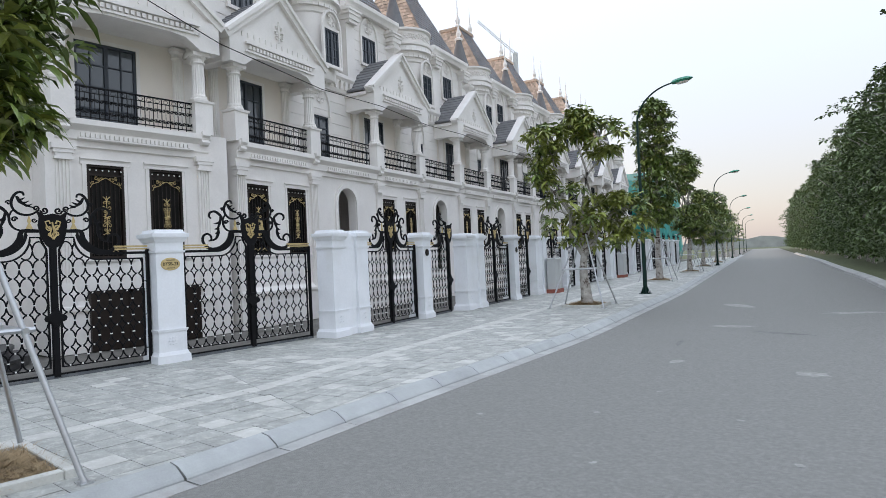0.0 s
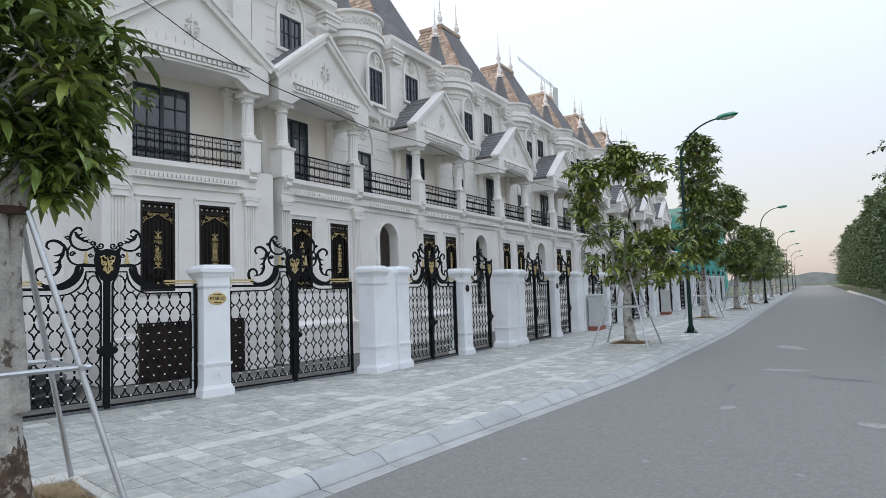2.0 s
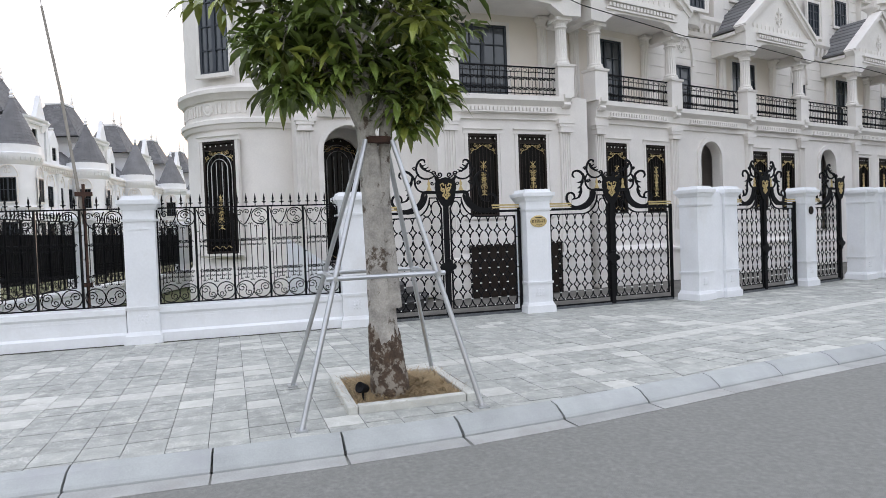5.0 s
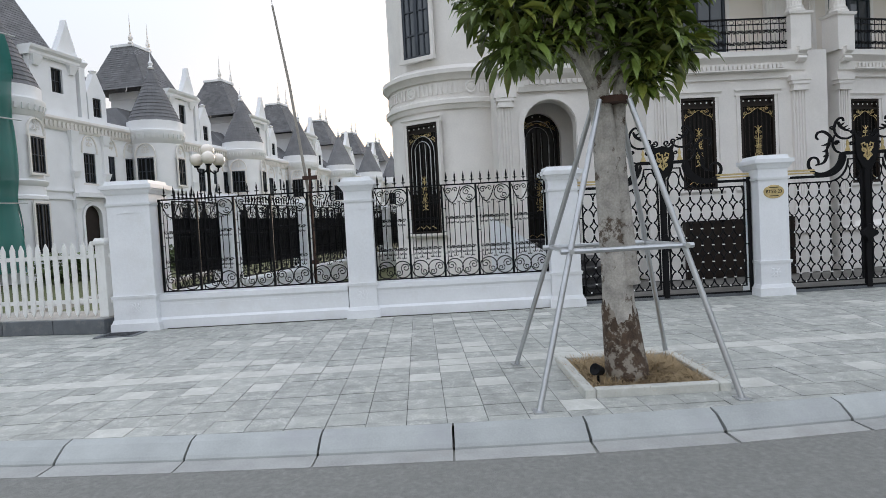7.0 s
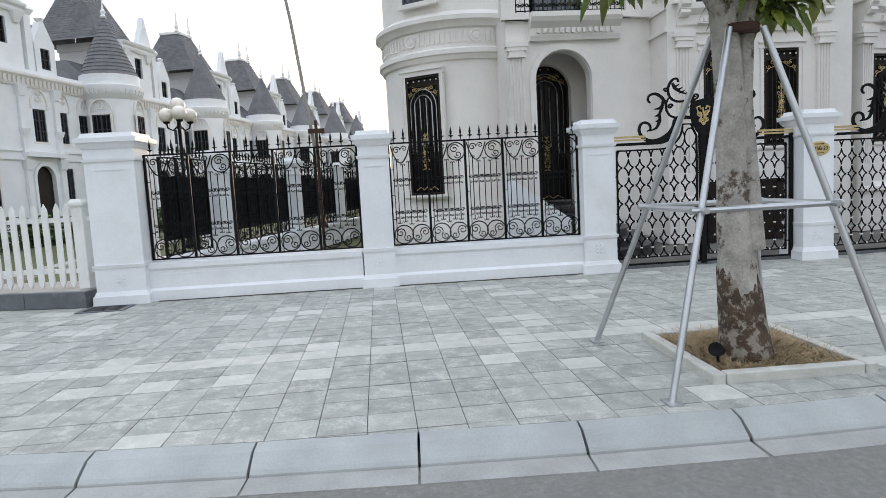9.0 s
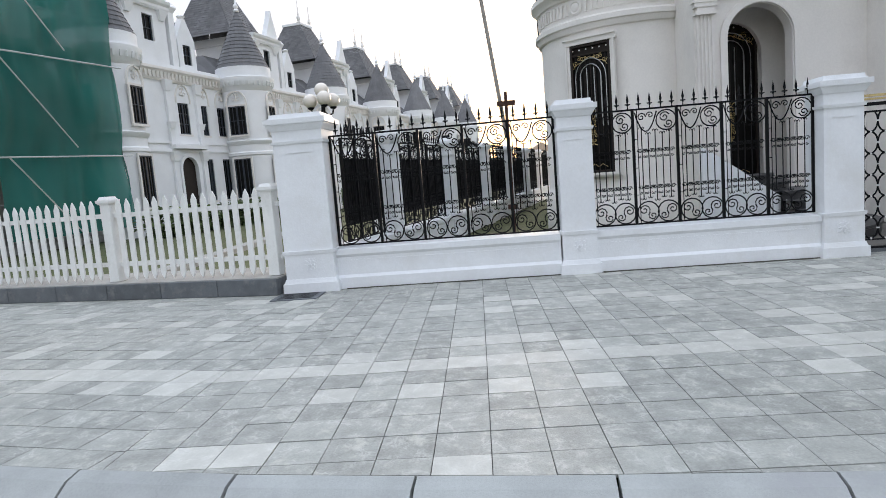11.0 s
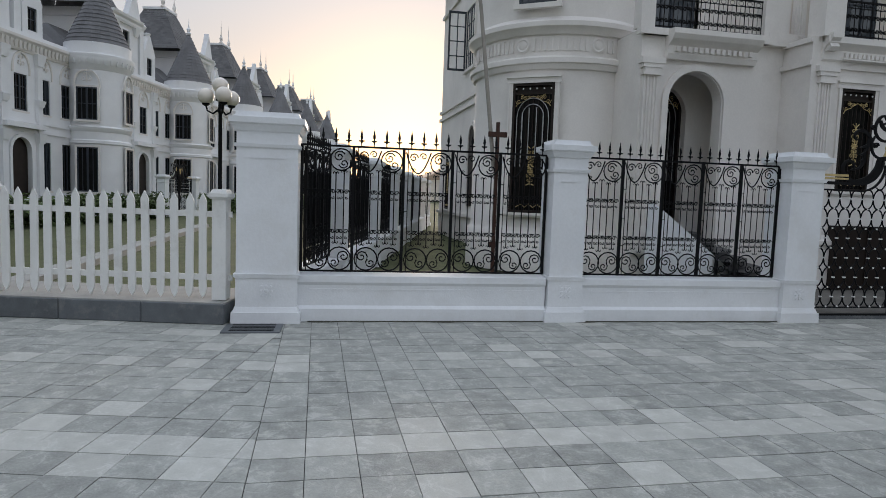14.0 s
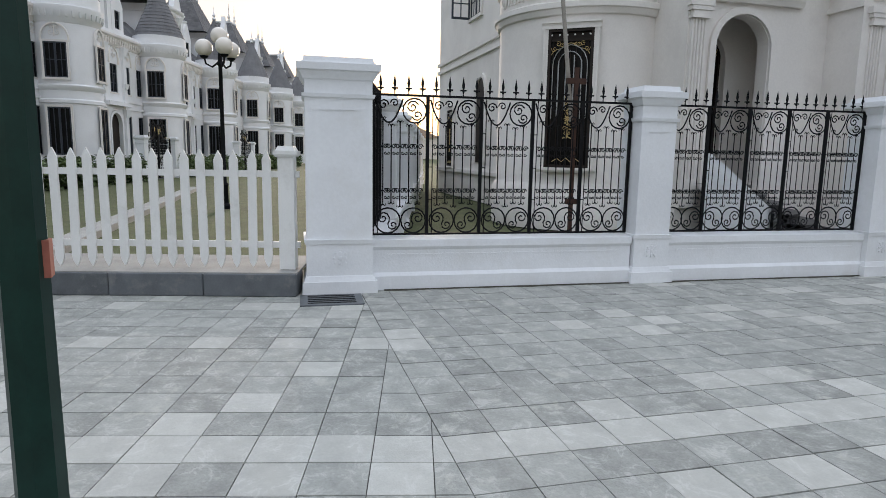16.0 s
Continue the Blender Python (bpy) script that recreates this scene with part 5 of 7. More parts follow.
    lathe(bm, [(R + 0.1, 0), (R + 0.1, 0.85), (R + 0.02, 0.95), (R, 1.0), (R, 4.38), (R + 0.06, 4.4), (R + 0.1, 4.5), (R + 0.14, 4.52), (R + 0.14, 4.62), (R + 0.02, 4.68), (R + 0.02, 5.1), (R + 0.08, 5.12), (R + 0.12, 5.2), (R + 0.2, 5.26), (R + 0.2, 5.36), (R - 0.02, 5.5), (R - 0.02, 9.0), (R + 0.1, 9.1), (R + 0.3, 9.4), (R + 0.3, 9.55), (R, 9.6), (R, 10.2), (R - 0.3, 10.2)], 56, *C)
    tower = part("round_tower", bm, WHITE, e, smooth=True)
    bm = B()
    for i in range(66):
        a = math.pi + math.pi * 1.3 * i / 66
        if i % 13 in (0, 1, 12):
            continue
        box(bm, -0.03, 0.03, -0.02, 0.02, 4.78, 5.04)
        vs = list(bm.verts)[-8:]
        bmesh.ops.transform(bm, matrix=pose(C[0] + (R + 0.03) * math.cos(a), C[1] + (R + 0.03) * math.sin(a), 0, 0, 0, math.degrees(a) + 90), verts=vs)
    part("fluted_frieze", bm, WHITE, tower)["kind"] = "stuff"
    for i in range(0, 6):
        a = math.pi + math.pi * 1.3 * 13 * i / 66
        bm = B()
        lathe(bm, [(0.0, 0.0), (0.16, 0.0), (0.17, 0.02), (0.13, 0.035), (0.1, 0.02), (0.05, 0.04), (0.0, 0.045)], 12)
        o = part("rosette", bm, WHITE, tower)
        o.matrix_local = pose(C[0] + (R + 0.02) * math.cos(a), C[1] + (R + 0.02) * math.sin(a), 4.91, 0, 0, math.degrees(a) + 90) @ pose(0, 0, 0, 90)
    # tower windows face the corner of the street; local angle counted from +x
    for deg in (-125.0,):
        a = radians(deg)
        mm = pose(C[0] + (R + 0.07) * math.cos(a), C[1] + (R + 0.07) * math.sin(a), 0, 0, 0, deg + 90)
        ornate_window(e, 0, 1.32, 4.1, 0.92, 0.02, mm)
        casement(e, 0, 5.75, 8.1, 0.82, 0.0, 2, 4, mm)
    # side wall towards the side street: arched window and an open casement
    side = pose(-4.4, 0, 0, 0, 0, -90)
    bm = B()
    extrude_xz(bm, [(-0.45, 1.3), (0.45, 1.3)] + [(0.45 * math.cos(a), 3.4 + 0.6 * math.sin(a)) for a in np.linspace(0, math.pi, 11)], -0.04, 0.02)
    o = part("arched_window", bm, BRONZE, e)
    o.matrix_local = side @ pose(-9.7, 0, 0)
    bm = B()
    flat_bar(bm, [(0.52, 1.3)] + [(0.52 * math.cos(a), 3.4 + 0.68 * math.sin(a)) for a in np.linspace(0, math.pi, 13)] + [(-0.52, 1.3)], 0.13, 0.16)
    o = part("arch_moulding", bm, WHITE, e)
    o.matrix_local = side @ pose(-9.7, 0, 0)
    ornate_window(e, -13.4, 1.1, 3.2, 0.8, -0.03, side)
    bm = B()
    for z in (0.9, 4.7, 5.0, 8.9):
        box(bm, -15.5, -4.6, -0.08, 0.02, z, z + 0.12)
    box(bm, -15.6, -4.6, -0.4, 0.02, 9.9, 10.3)
    o = part("string_course", bm, WHITE, e)
    o.matrix_local = side
    casement(e, -10.5, 6.05, 8.1, 1.2, 0.0, 2, 4, side)
    bm = B()
    for xa, xb, za, zb in ((-5.08, -5.02, 6.05, 8.1), (-4.5, -4.44, 6.05, 8.1), (-5.02, -4.5, 6.05, 6.12), (-5.02, -4.5, 8.03, 8.1), (-4.775, -4.745, 6.12, 8.03)):
        box(bm, xa, xb, 11.13, 11.18, za, zb)
    for k in range(1, 4):
        box(bm, -5.02, -4.5, 11.14, 11.17, 6.05 + 0.51 * k - 0.015, 6.05 + 0.51 * k + 0.015)
    part("open_casement", bm, FRAME, e, "charcoal casement leaf standing open")
    return e


corner_villa()

# stairs beside the porch
st = empty("porch_stairs", local(-14.6, 4.9, 0, 90), "dark stone stairs with a white stringer beside the porch", "stairs")
for i in range(7):
    bm = B()
    lathe(bm, [(0.0, 0.0), (1.0 + 0.28 * i, 0.0), (1.0 + 0.28 * i, 1.02 - 0.15 * i), (1.03 + 0.28 * i, 1.04 - 0.15 * i), (1.03 + 0.28 * i, 1.08 - 0.15 * i), (0.0, 1.08 - 0.15 * i)], 20, -3.0, 0.54, -math.pi / 2 * 0.76, 0.0)
    part("step", bm, STEP_STONE, st)
bm = B()
extrude_xz(bm, [(-3.7, 0), (-3.7, 1.65), (-3.42, 1.47), (-1.43, 0)], -0.86, -0.7)
part("stringer", bm, FENCE_WHITE, st)
# ---- trees ----
def leaf_object(name, tips, per, length, width, material, parent, seed, droop=0.6, spread=1.0):
    """Bunches of folded, drooping leaves at the twig tips, as one mesh."""
    rng = np.random.default_rng(seed)
    verts, faces = [], []
    for p in tips:
        n = rng.integers(per[0], per[1] + 1)
        for i in range(n):
            a = rng.uniform(0, 2 * math.pi)
            ln = length * rng.uniform(0.65, 1.2)
            up = rng.uniform(-0.55, 0.7) * spread
            d = np.array([math.cos(a) * math.cos(up), math.sin(a) * math.cos(up), math.sin(up)])
            side = np.array([-math.sin(a), math.cos(a), 0.0]) * width * rng.uniform(0.8, 1.2) / 2
            side[2] = rng.uniform(-0.3, 0.3) * width
            o = np.array(p) + d * ln * 0.15 + rng.normal(0, length * 0.12, 3)
            g = np.array([0, 0, -1.0]) * ln * droop * rng.uniform(0.5, 1.3)
            c1, c2, c3 = o + d * ln * 0.4 + g * 0.12, o + d * ln * 0.75 + g * 0.4, o + d * ln * 0.95 + g * 0.85
            fold = np.array([0, 0, 0.18 * width])
            b = len(verts)
            verts += [o, c1 - side + fold, c1 + side + fold, c1, c2 - side * 0.85 + fold, c2 + side * 0.85 + fold, c2, c3]
            faces += [(b, b + 1, b + 3), (b, b + 3, b + 2), (b + 1, b + 4, b + 6, b + 3), (b + 3, b + 6, b + 5, b + 2), (b + 4, b + 7, b + 6), (b + 6, b + 7, b + 5)]
    me = bpy.data.meshes.new(name)
    me.from_pydata([tuple(v) for v in verts], [], faces)
    me.materials.append(material)
    ob = new(name, me)
    ob.parent = parent
    return ob


def limb(bm, pts, r0, r1, sides=8):
    tube(bm, pts, r0, sides, False, r1)


def grow(rng, base, tips, wob=0.12):
    """A bent branch from base to tip."""
    out = []
    b, t = np.array(base), np.array(tips)
    for f in np.linspace(0, 1, 6):
        p = b + (t - b) * f
        p = p + rng.normal(0, wob, 3) * math.sin(math.pi * f) + np.array([0, 0, 0.18 * math.sin(math.pi * f)])
        out.append(tuple(p))
    return out


def stakes(x, y, feet, top, brace, tilt=0.0):
    e = empty("tree_stakes", pose(x, y, 0, 0, 0, tilt), "four galvanised steel tube stakes braced round a street tree", "tree stake", "tree stakes")
    knees = []
    for fx, fy in feet:
        bm = B()
        tx, ty = fx * 0.16, fy * 0.16
        tube(bm, [(fx, fy, 0.0), (tx, ty, top)], 0.025, 10)
        leg = part("leg", bm, STEEL, e, smooth=True)
        bm = B()
        box(bm, fx - 0.07, fx + 0.07, fy - 0.05, fy + 0.05, 0, 0.012)
        part("foot_plate", bm, STEEL, leg)
        f = brace / top
        knees.append((fx + (tx - fx) * f, fy + (ty - fy) * f, brace))
    for a, b in zip(knees, knees[1:] + knees[:1]):
        bm = B()
        a2, b2 = Vector(a), Vector(b)
        d = (b2 - a2).normalized() * 0.08
        tube(bm, [a2 - d, b2 + d], 0.023, 8)
        part("brace", bm, STEEL, e, smooth=True)
    bm = B()
    lathe(bm, [(0.125, top - 0.02), (0.14, top - 0.02), (0.14, top + 0.04), (0.125, top + 0.04)], 16)
    part("strap", bm, RUST, e, "red-brown strap")
    return e


def tree_pit(x, y, w, d, rz, seed):
    e = empty("tree_pit", pose(x, y, 0, 0, 0, rz), "pale stone frame round a tree filled with dry grass", "tree pit", "tree pits")
    t = 0.1
    for x0, x1, y0, y1 in ((-w / 2, w / 2, -d / 2, -d / 2 + t), (-w / 2, w / 2, d / 2 - t, d / 2), (-w / 2, -w / 2 + t, -d / 2 + t, d / 2 - t), (w / 2 - t, w / 2, -d / 2 + t, d / 2 - t)):
        bm = B()
        box(bm, x0 + 0.003, x1 - 0.003, y0 + 0.003, y1 - 0.003, -0.01, 0.075)
        bmesh.ops.bevel(bm, geom=bm.edges[:], offset=0.008, segments=1, affect="EDGES")
        part("edging_stone", bm, PAVER_LIGHT, e)
    bm = B()
    n = 14
    grid = [[bm.verts.new((-w / 2 + t + (w - 2 * t) * i / n, -d / 2 + t + (d - 2 * t) * j / n, 0.03 + 0.13 * math.exp(-((i - n / 2) ** 2 + (j - n / 2) ** 2) / 14) + random.uniform(-0.012, 0.012))) for j in range(n + 1)] for i in range(n + 1)]
    for i in range(n):
        for j in range(n):
            bm.faces.new((grid[i][j], grid[i + 1][j], grid[i + 1][j + 1], grid[i][j + 1]))
    part("soil", bm, DRY_SOIL, e)
    rng = np.random.default_rng(seed)
    verts, faces = [], []
    for i in range(5200):
        px, py = rng.uniform(-w / 2 + t, w / 2 - t), rng.uniform(-d / 2 + t, d / 2 - t)
        z = 0.03 + 0.13 * math.exp(-((px / (w - 2 * t) * n) ** 2 + (py / (d - 2 * t) * n) ** 2) / 14)
        a, ln = rng.uniform(0, 6.28), rng.uniform(0.08, 0.24)
        dx, dy, h = math.cos(a) * ln, math.sin(a) * ln, rng.uniform(0.0, 0.09)
        b = len(verts)
        verts += [(px - dy * 0.03, py + dx * 0.03, z - 0.01), (px + dy * 0.03, py - dx * 0.03, z - 0.01), (px + dx, py + dy, z + h)]
        faces.append((b, b + 1, b + 2))
    me = bpy.data.meshes.new("dry_grass")
    me.from_pydata(verts, [], faces)
    me.materials.append(STRAW)
    g = new("dry_grass", me)
    g.parent = e
    tagged(g, kind="stuff")
    return e


def mango(name, x, y, trunk_r, fork, height, radius, n_tips, seed, label, low=None, leaf=(0.26, 0.062), per=(9, 14), mats=None, lean=(0.0, 0.0), layers=None, twin=False, bare=False):
    e = empty(name, pose(x, y, 0), label, "tree", "street trees")
    rng = np.random.default_rng(seed)
    bm = B()
    pts = [(lean[0] * f + 0.03 * math.sin(5 * f + seed), lean[1] * f + 0.03 * math.cos(4 * f + seed), fork * f) for f in np.linspace(0, 1, 9)]
    rings = []
    sides = 18
    for k, (px, py, pz) in enumerate(pts):
        f = k / 8
        r = trunk_r * (1.25 - 0.55 * f + 0.25 * math.exp(-f * 9))
        rings.append([bm.verts.new((px + r * math.cos(2 * math.pi * i / sides) * (1 + 0.07 * math.sin(3 * i + k * 1.3 + seed)), py + r * math.sin(2 * math.pi * i / sides) * (1 + 0.07 * math.cos(2 * i + k)), pz)) for i in range(sides)])
    for p, q in zip(rings, rings[1:]):
        for i in range(sides):
            bm.faces.new((p[i], p[(i + 1) % sides], q[(i + 1) % sides], q[i]))
    bm.faces.new(rings[-1])
    trunk = part("trunk", bm, BARK, e, "pale mottled bark with dark patches", smooth=True)
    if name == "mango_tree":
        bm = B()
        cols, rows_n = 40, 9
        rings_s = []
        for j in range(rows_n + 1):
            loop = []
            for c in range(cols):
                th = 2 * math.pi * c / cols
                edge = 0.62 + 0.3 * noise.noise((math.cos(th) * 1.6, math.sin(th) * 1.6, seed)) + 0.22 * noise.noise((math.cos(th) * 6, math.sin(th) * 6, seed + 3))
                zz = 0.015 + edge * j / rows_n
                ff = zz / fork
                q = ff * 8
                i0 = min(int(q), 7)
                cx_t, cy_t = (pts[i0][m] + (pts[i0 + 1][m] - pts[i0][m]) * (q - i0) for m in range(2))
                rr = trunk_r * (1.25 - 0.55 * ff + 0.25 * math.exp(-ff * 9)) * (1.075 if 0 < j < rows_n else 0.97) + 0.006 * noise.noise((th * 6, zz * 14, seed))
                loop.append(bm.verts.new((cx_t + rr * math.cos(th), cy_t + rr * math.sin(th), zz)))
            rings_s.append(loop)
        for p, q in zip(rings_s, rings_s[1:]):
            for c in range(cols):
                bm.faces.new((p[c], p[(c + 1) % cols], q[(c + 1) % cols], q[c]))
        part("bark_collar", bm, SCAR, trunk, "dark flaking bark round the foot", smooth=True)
    top = np.array(pts[-1])
    low = low if low is not None else fork * 0.98
    bm = B()
    tips = []
    limbs = []
    for i in range(7):
        a = 2 * math.pi * i / 7 + rng.uniform(-0.3, 0.3)
        rr = radius * rng.uniform(0.35, 0.6)
        zt = fork + (height - fork) * rng.uniform(0.35, 0.85)
        tip = (top[0] + rr * math.cos(a), top[1] + rr * math.sin(a), zt)
        if layers and i < len(layers):
            lo, hi, rad, cx, cy = layers[i]
            tip = (top[0] + cx, top[1] + cy, lo + (hi - lo) * 0.6)
        elif layers and bare:
            continue
        path = grow(rng, (top[0], top[1], fork - 0.1), tip)
        limb(bm, path, trunk_r * 0.5, trunk_r * 0.14)
        limbs.append(path)
    for i in range(n_tips):
        zt = rng.uniform(0, 1)
        if layers:
            lo, hi, rad, cx, cy = layers[rng.integers(len(layers))]
            z = lo + (hi - lo) * zt
            prof = math.sqrt(max(0.02, 1 - (2 * zt - 1) ** 2)) * rad
        else:
            cx = cy = 0.0
            z = low + (height - low) * zt
            prof = radius * (0.5 + 0.5 * math.sin(math.pi * min(1, zt * 1.15 + 0.12))) * (1 if zt < 0.6 else 1.4 - zt * 0.7)
        a = rng.uniform(0, 2 * math.pi)
        r = prof * math.sqrt(rng.uniform(0.15, 1.0)) * rng.uniform(0.85, 1.12)
        tip = (top[0] + cx + r * math.cos(a), top[1] + cy + r * math.sin(a), z)
        tips.append(tip)
        path = limbs[rng.integers(len(limbs))]
        src = min((p for pa in limbs for p in pa[1:]), key=lambda q: (q[0] - tip[0]) ** 2 + (q[1] - tip[1]) ** 2 + (q[2] - tip[2]) ** 2)
        if i % 2 == 0:
            tube(bm, grow(rng, src, tip, 0.04), 0.018, 4, False, 0.006)
    if twin:
        limb(bm, [(0.0, 0.03, 0.9), (-0.02, 0.0, 1.5), (-0.05, -0.02, 2.1), (-0.08, 0.03, 2.7), (-0.1, 0.22, 3.3)], 0.085, 0.05, 12)
    part("branchwork", bm, BARK, e, smooth=True)
    half = [t for i, t in enumerate(tips) if i % 5]
    rest = [t for i, t in enumerate(tips) if i % 5 == 0]
    m1, m2 = mats or (LEAF, LEAF_Y)
    c = leaf_object("crown", half, per, leaf[0], leaf[1], m1, e, seed + 1)
    c["kind"] = "stuff"
    c = leaf_object("young_leaves", rest, per, leaf[0], leaf[1], m2, e, seed + 2)
    c["kind"] = "stuff"
    return e


mango("mango_tree", -6.27, 1.56, 0.13, 2.75, 5.6, 1.5, 260, 3, "mango street tree with drooping leaves and mottled pale trunk", low=2.55, twin=True, lean=(-0.1, -0.2), leaf=(0.27, 0.074), per=(12, 17), layers=[(3.25, 4.8, 1.15, 0, -0.35), (3.5, 5.7, 1.2, 0, -0.1), (2.75, 3.5, 0.45, -0.1, 0.5), (3.0, 3.8, 0.6, 0.0, -0.6), (3.3, 4.5, 0.8, 0, 0.35)])
stakes(-6.3, 1.5, [(-0.95, -0.85), (0.73, -0.93), (0.74, 0.72), (-0.9, 0.76)], 2.56, 1.25)
tree_pit(-6.5, 1.66, 1.36, 1.25, -2, 5)
FAR_TREES = [
    ((-9.1, 17.8), 0.14, 1.6, 6.2, 1.5, 210, [(1.7, 3.3, 1.25, 0.55, 0.5), (2.0, 3.8, 1.1, -0.3, -0.27), (3.75, 4.4, 0.4, -0.9, -0.8), (4.5, 5.6, 0.72, -0.75, -0.68), (4.6, 5.7, 0.85, 0.5, 0.45), (5.2, 6.1, 0.5, 0.0, 0.0), (2.2, 3.4, 0.8, 0.9, 0.8)]),
    ((-12.15, 31.8), 0.14, 2.6, 9.4, 1.3, 420, [(2.8, 6.5, 1.1, 0, 0), (5.5, 9.3, 1.0, 0, 0.1)]),
    ((-14.05, 42.1), 0.14, 2.4, 8.2, 1.3, 330, [(2.4, 4.4, 1.3, 0.2, 0), (5.3, 8.0, 1.05, -0.2, 0)]),
    ((-16.6, 53.0), 0.14, 2.2, 6.4, 1.7, 300, [(1.9, 5.2, 1.8, 0, 0), (3.8, 6.2, 1.3, 0, 0)]),
    ((-18.8, 64.0), 0.14, 2.2, 6.8, 1.7, 260, [(2.0, 5.6, 1.8, 0, 0), (4.0, 6.8, 1.4, 0, 0)]),
    ((-21.9, 77.0), 0.14, 2.2, 6.4, 1.7, 130, None),
    ((-25.0, 90.0), 0.14, 2.2, 6.4, 1.7, 110, None),
    ((-31.0, 115.0), 0.14, 2.2, 7.0, 2.2, 110, None),
]
for i, ((x, y), r, fork, h, rad, n, lay) in enumerate(FAR_TREES):
    mango("street_tree", x, y, r, fork, h, rad, n, 20 + i, "leafy street tree held by steel stakes", layers=lay, leaf=(0.3, 0.09), per=(17, 23), mats=(LEAF_Y, LEAF) if i == 0 else None, bare=i == 0)
    if i < 5:
        stakes(x, y, [(-0.9, -0.85), (0.75, -0.9), (0.75, 0.75), (-0.9, 0.75)], 2.2, 1.15, 12)
        tree_pit(x, y, 1.2, 1.25, 12, 40 + i)
# one more tree, staked, on the pavement towards the crossroads
stakes(-7.9, -9.6, [(-0.9, -0.85), (0.75, -0.9), (0.6, 1.1), (-0.9, 0.75)], 2.5, 1.25, -12)
mango("mango_tree", -7.9, -9.6, 0.15, 2.7, 5.4, 1.4, 120, 71, "mango street tree beside the crossroads", low=2.6)
tree_pit(-7.9, -9.6, 1.2, 1.25, -12, 72)


def big_tree(x, y, h, r, seed):
    e = empty("roadside_tree", pose(x, y, -0.1), "tall dense roadside tree on the far side of the road", "tree", "roadside trees")
    rng = np.random.default_rng(seed)
    bm = B()
    limb(bm, grow(rng, (0, 0, 0), (0, 0, h * 0.7), 0.15), 0.16, 0.05)
    for i in range(8):
        a = rng.uniform(0, 6.28)
        z = h * rng.uniform(0.12, 0.6)
        limb(bm, grow(rng, (0, 0, z), (r * 0.75 * math.cos(a), r * 0.75 * math.sin(a), z + h * 0.22), 0.2), 0.06, 0.02, 5)
    part("trunk", bm, BARK, e)
    tips = []
    for i in range(620):
        f = rng.uniform(0, 1)
        a = rng.uniform(0, 6.28)
        prof = r * (0.95 - 0.7 * f ** 2.2) * (0.75 + 0.3 * math.sin(3 * a + seed) * math.cos(9 * f + seed) + 0.14 * math.sin(7 * a + 17 * f))
        rr = prof * rng.uniform(0.5, 1.1)
        tips.append((rr * math.cos(a), rr * math.sin(a), h * (0.06 + 0.94 * f)))
    for k in range(4):
        a, z = rng.uniform(0, 6.28), h * rng.uniform(0.45, 0.85)
        spray = [(r * q * math.cos(a), r * q * math.sin(a), z + 0.5 * math.sin(2 * q)) for q in np.linspace(0.5, 1.25, 6)]
        shoot = B()
        tube(shoot, spray, 0.02, 4, False, 0.006)
        part("shoot", shoot, BARK, e)
        tips += [tuple(np.array(spray[j]) + rng.normal(0, 0.05, 3)) for j in range(1, 6)]
    c = leaf_object("crown", tips, (9, 14), 0.3, 0.12, HEDGE_LEAF, e, seed, 0.45)
    c["kind"] = "stuff"
    return e


trees = []
k = 0
for y in np.arange(20.0, 190.0, 4.6):
    x = line_x(FAR_KERB, y) + 3.1
    h = 11.6 - 0.016 * (y - 20) + 1.3 * math.sin(y * 1.7)
    if k < 6:
        trees.append(big_tree(x + random.uniform(-0.4, 0.4), y, h, 2.9, 100 + k))
    else:
        copy_thing(trees[k % 6], pose(x + random.uniform(-0.5, 0.5), y, -0.1, 0, 0, random.uniform(0, 360)))
    k += 1
VERGE = [(x + 0.15, y) for x, y in FAR_KERB]
strip("verge", VERGE, [(x + 14, y) for x, y in FAR_KERB], -0.06, GRASS, -130, 220, 4.0, "rough grass verge under the roadside trees", "verge")


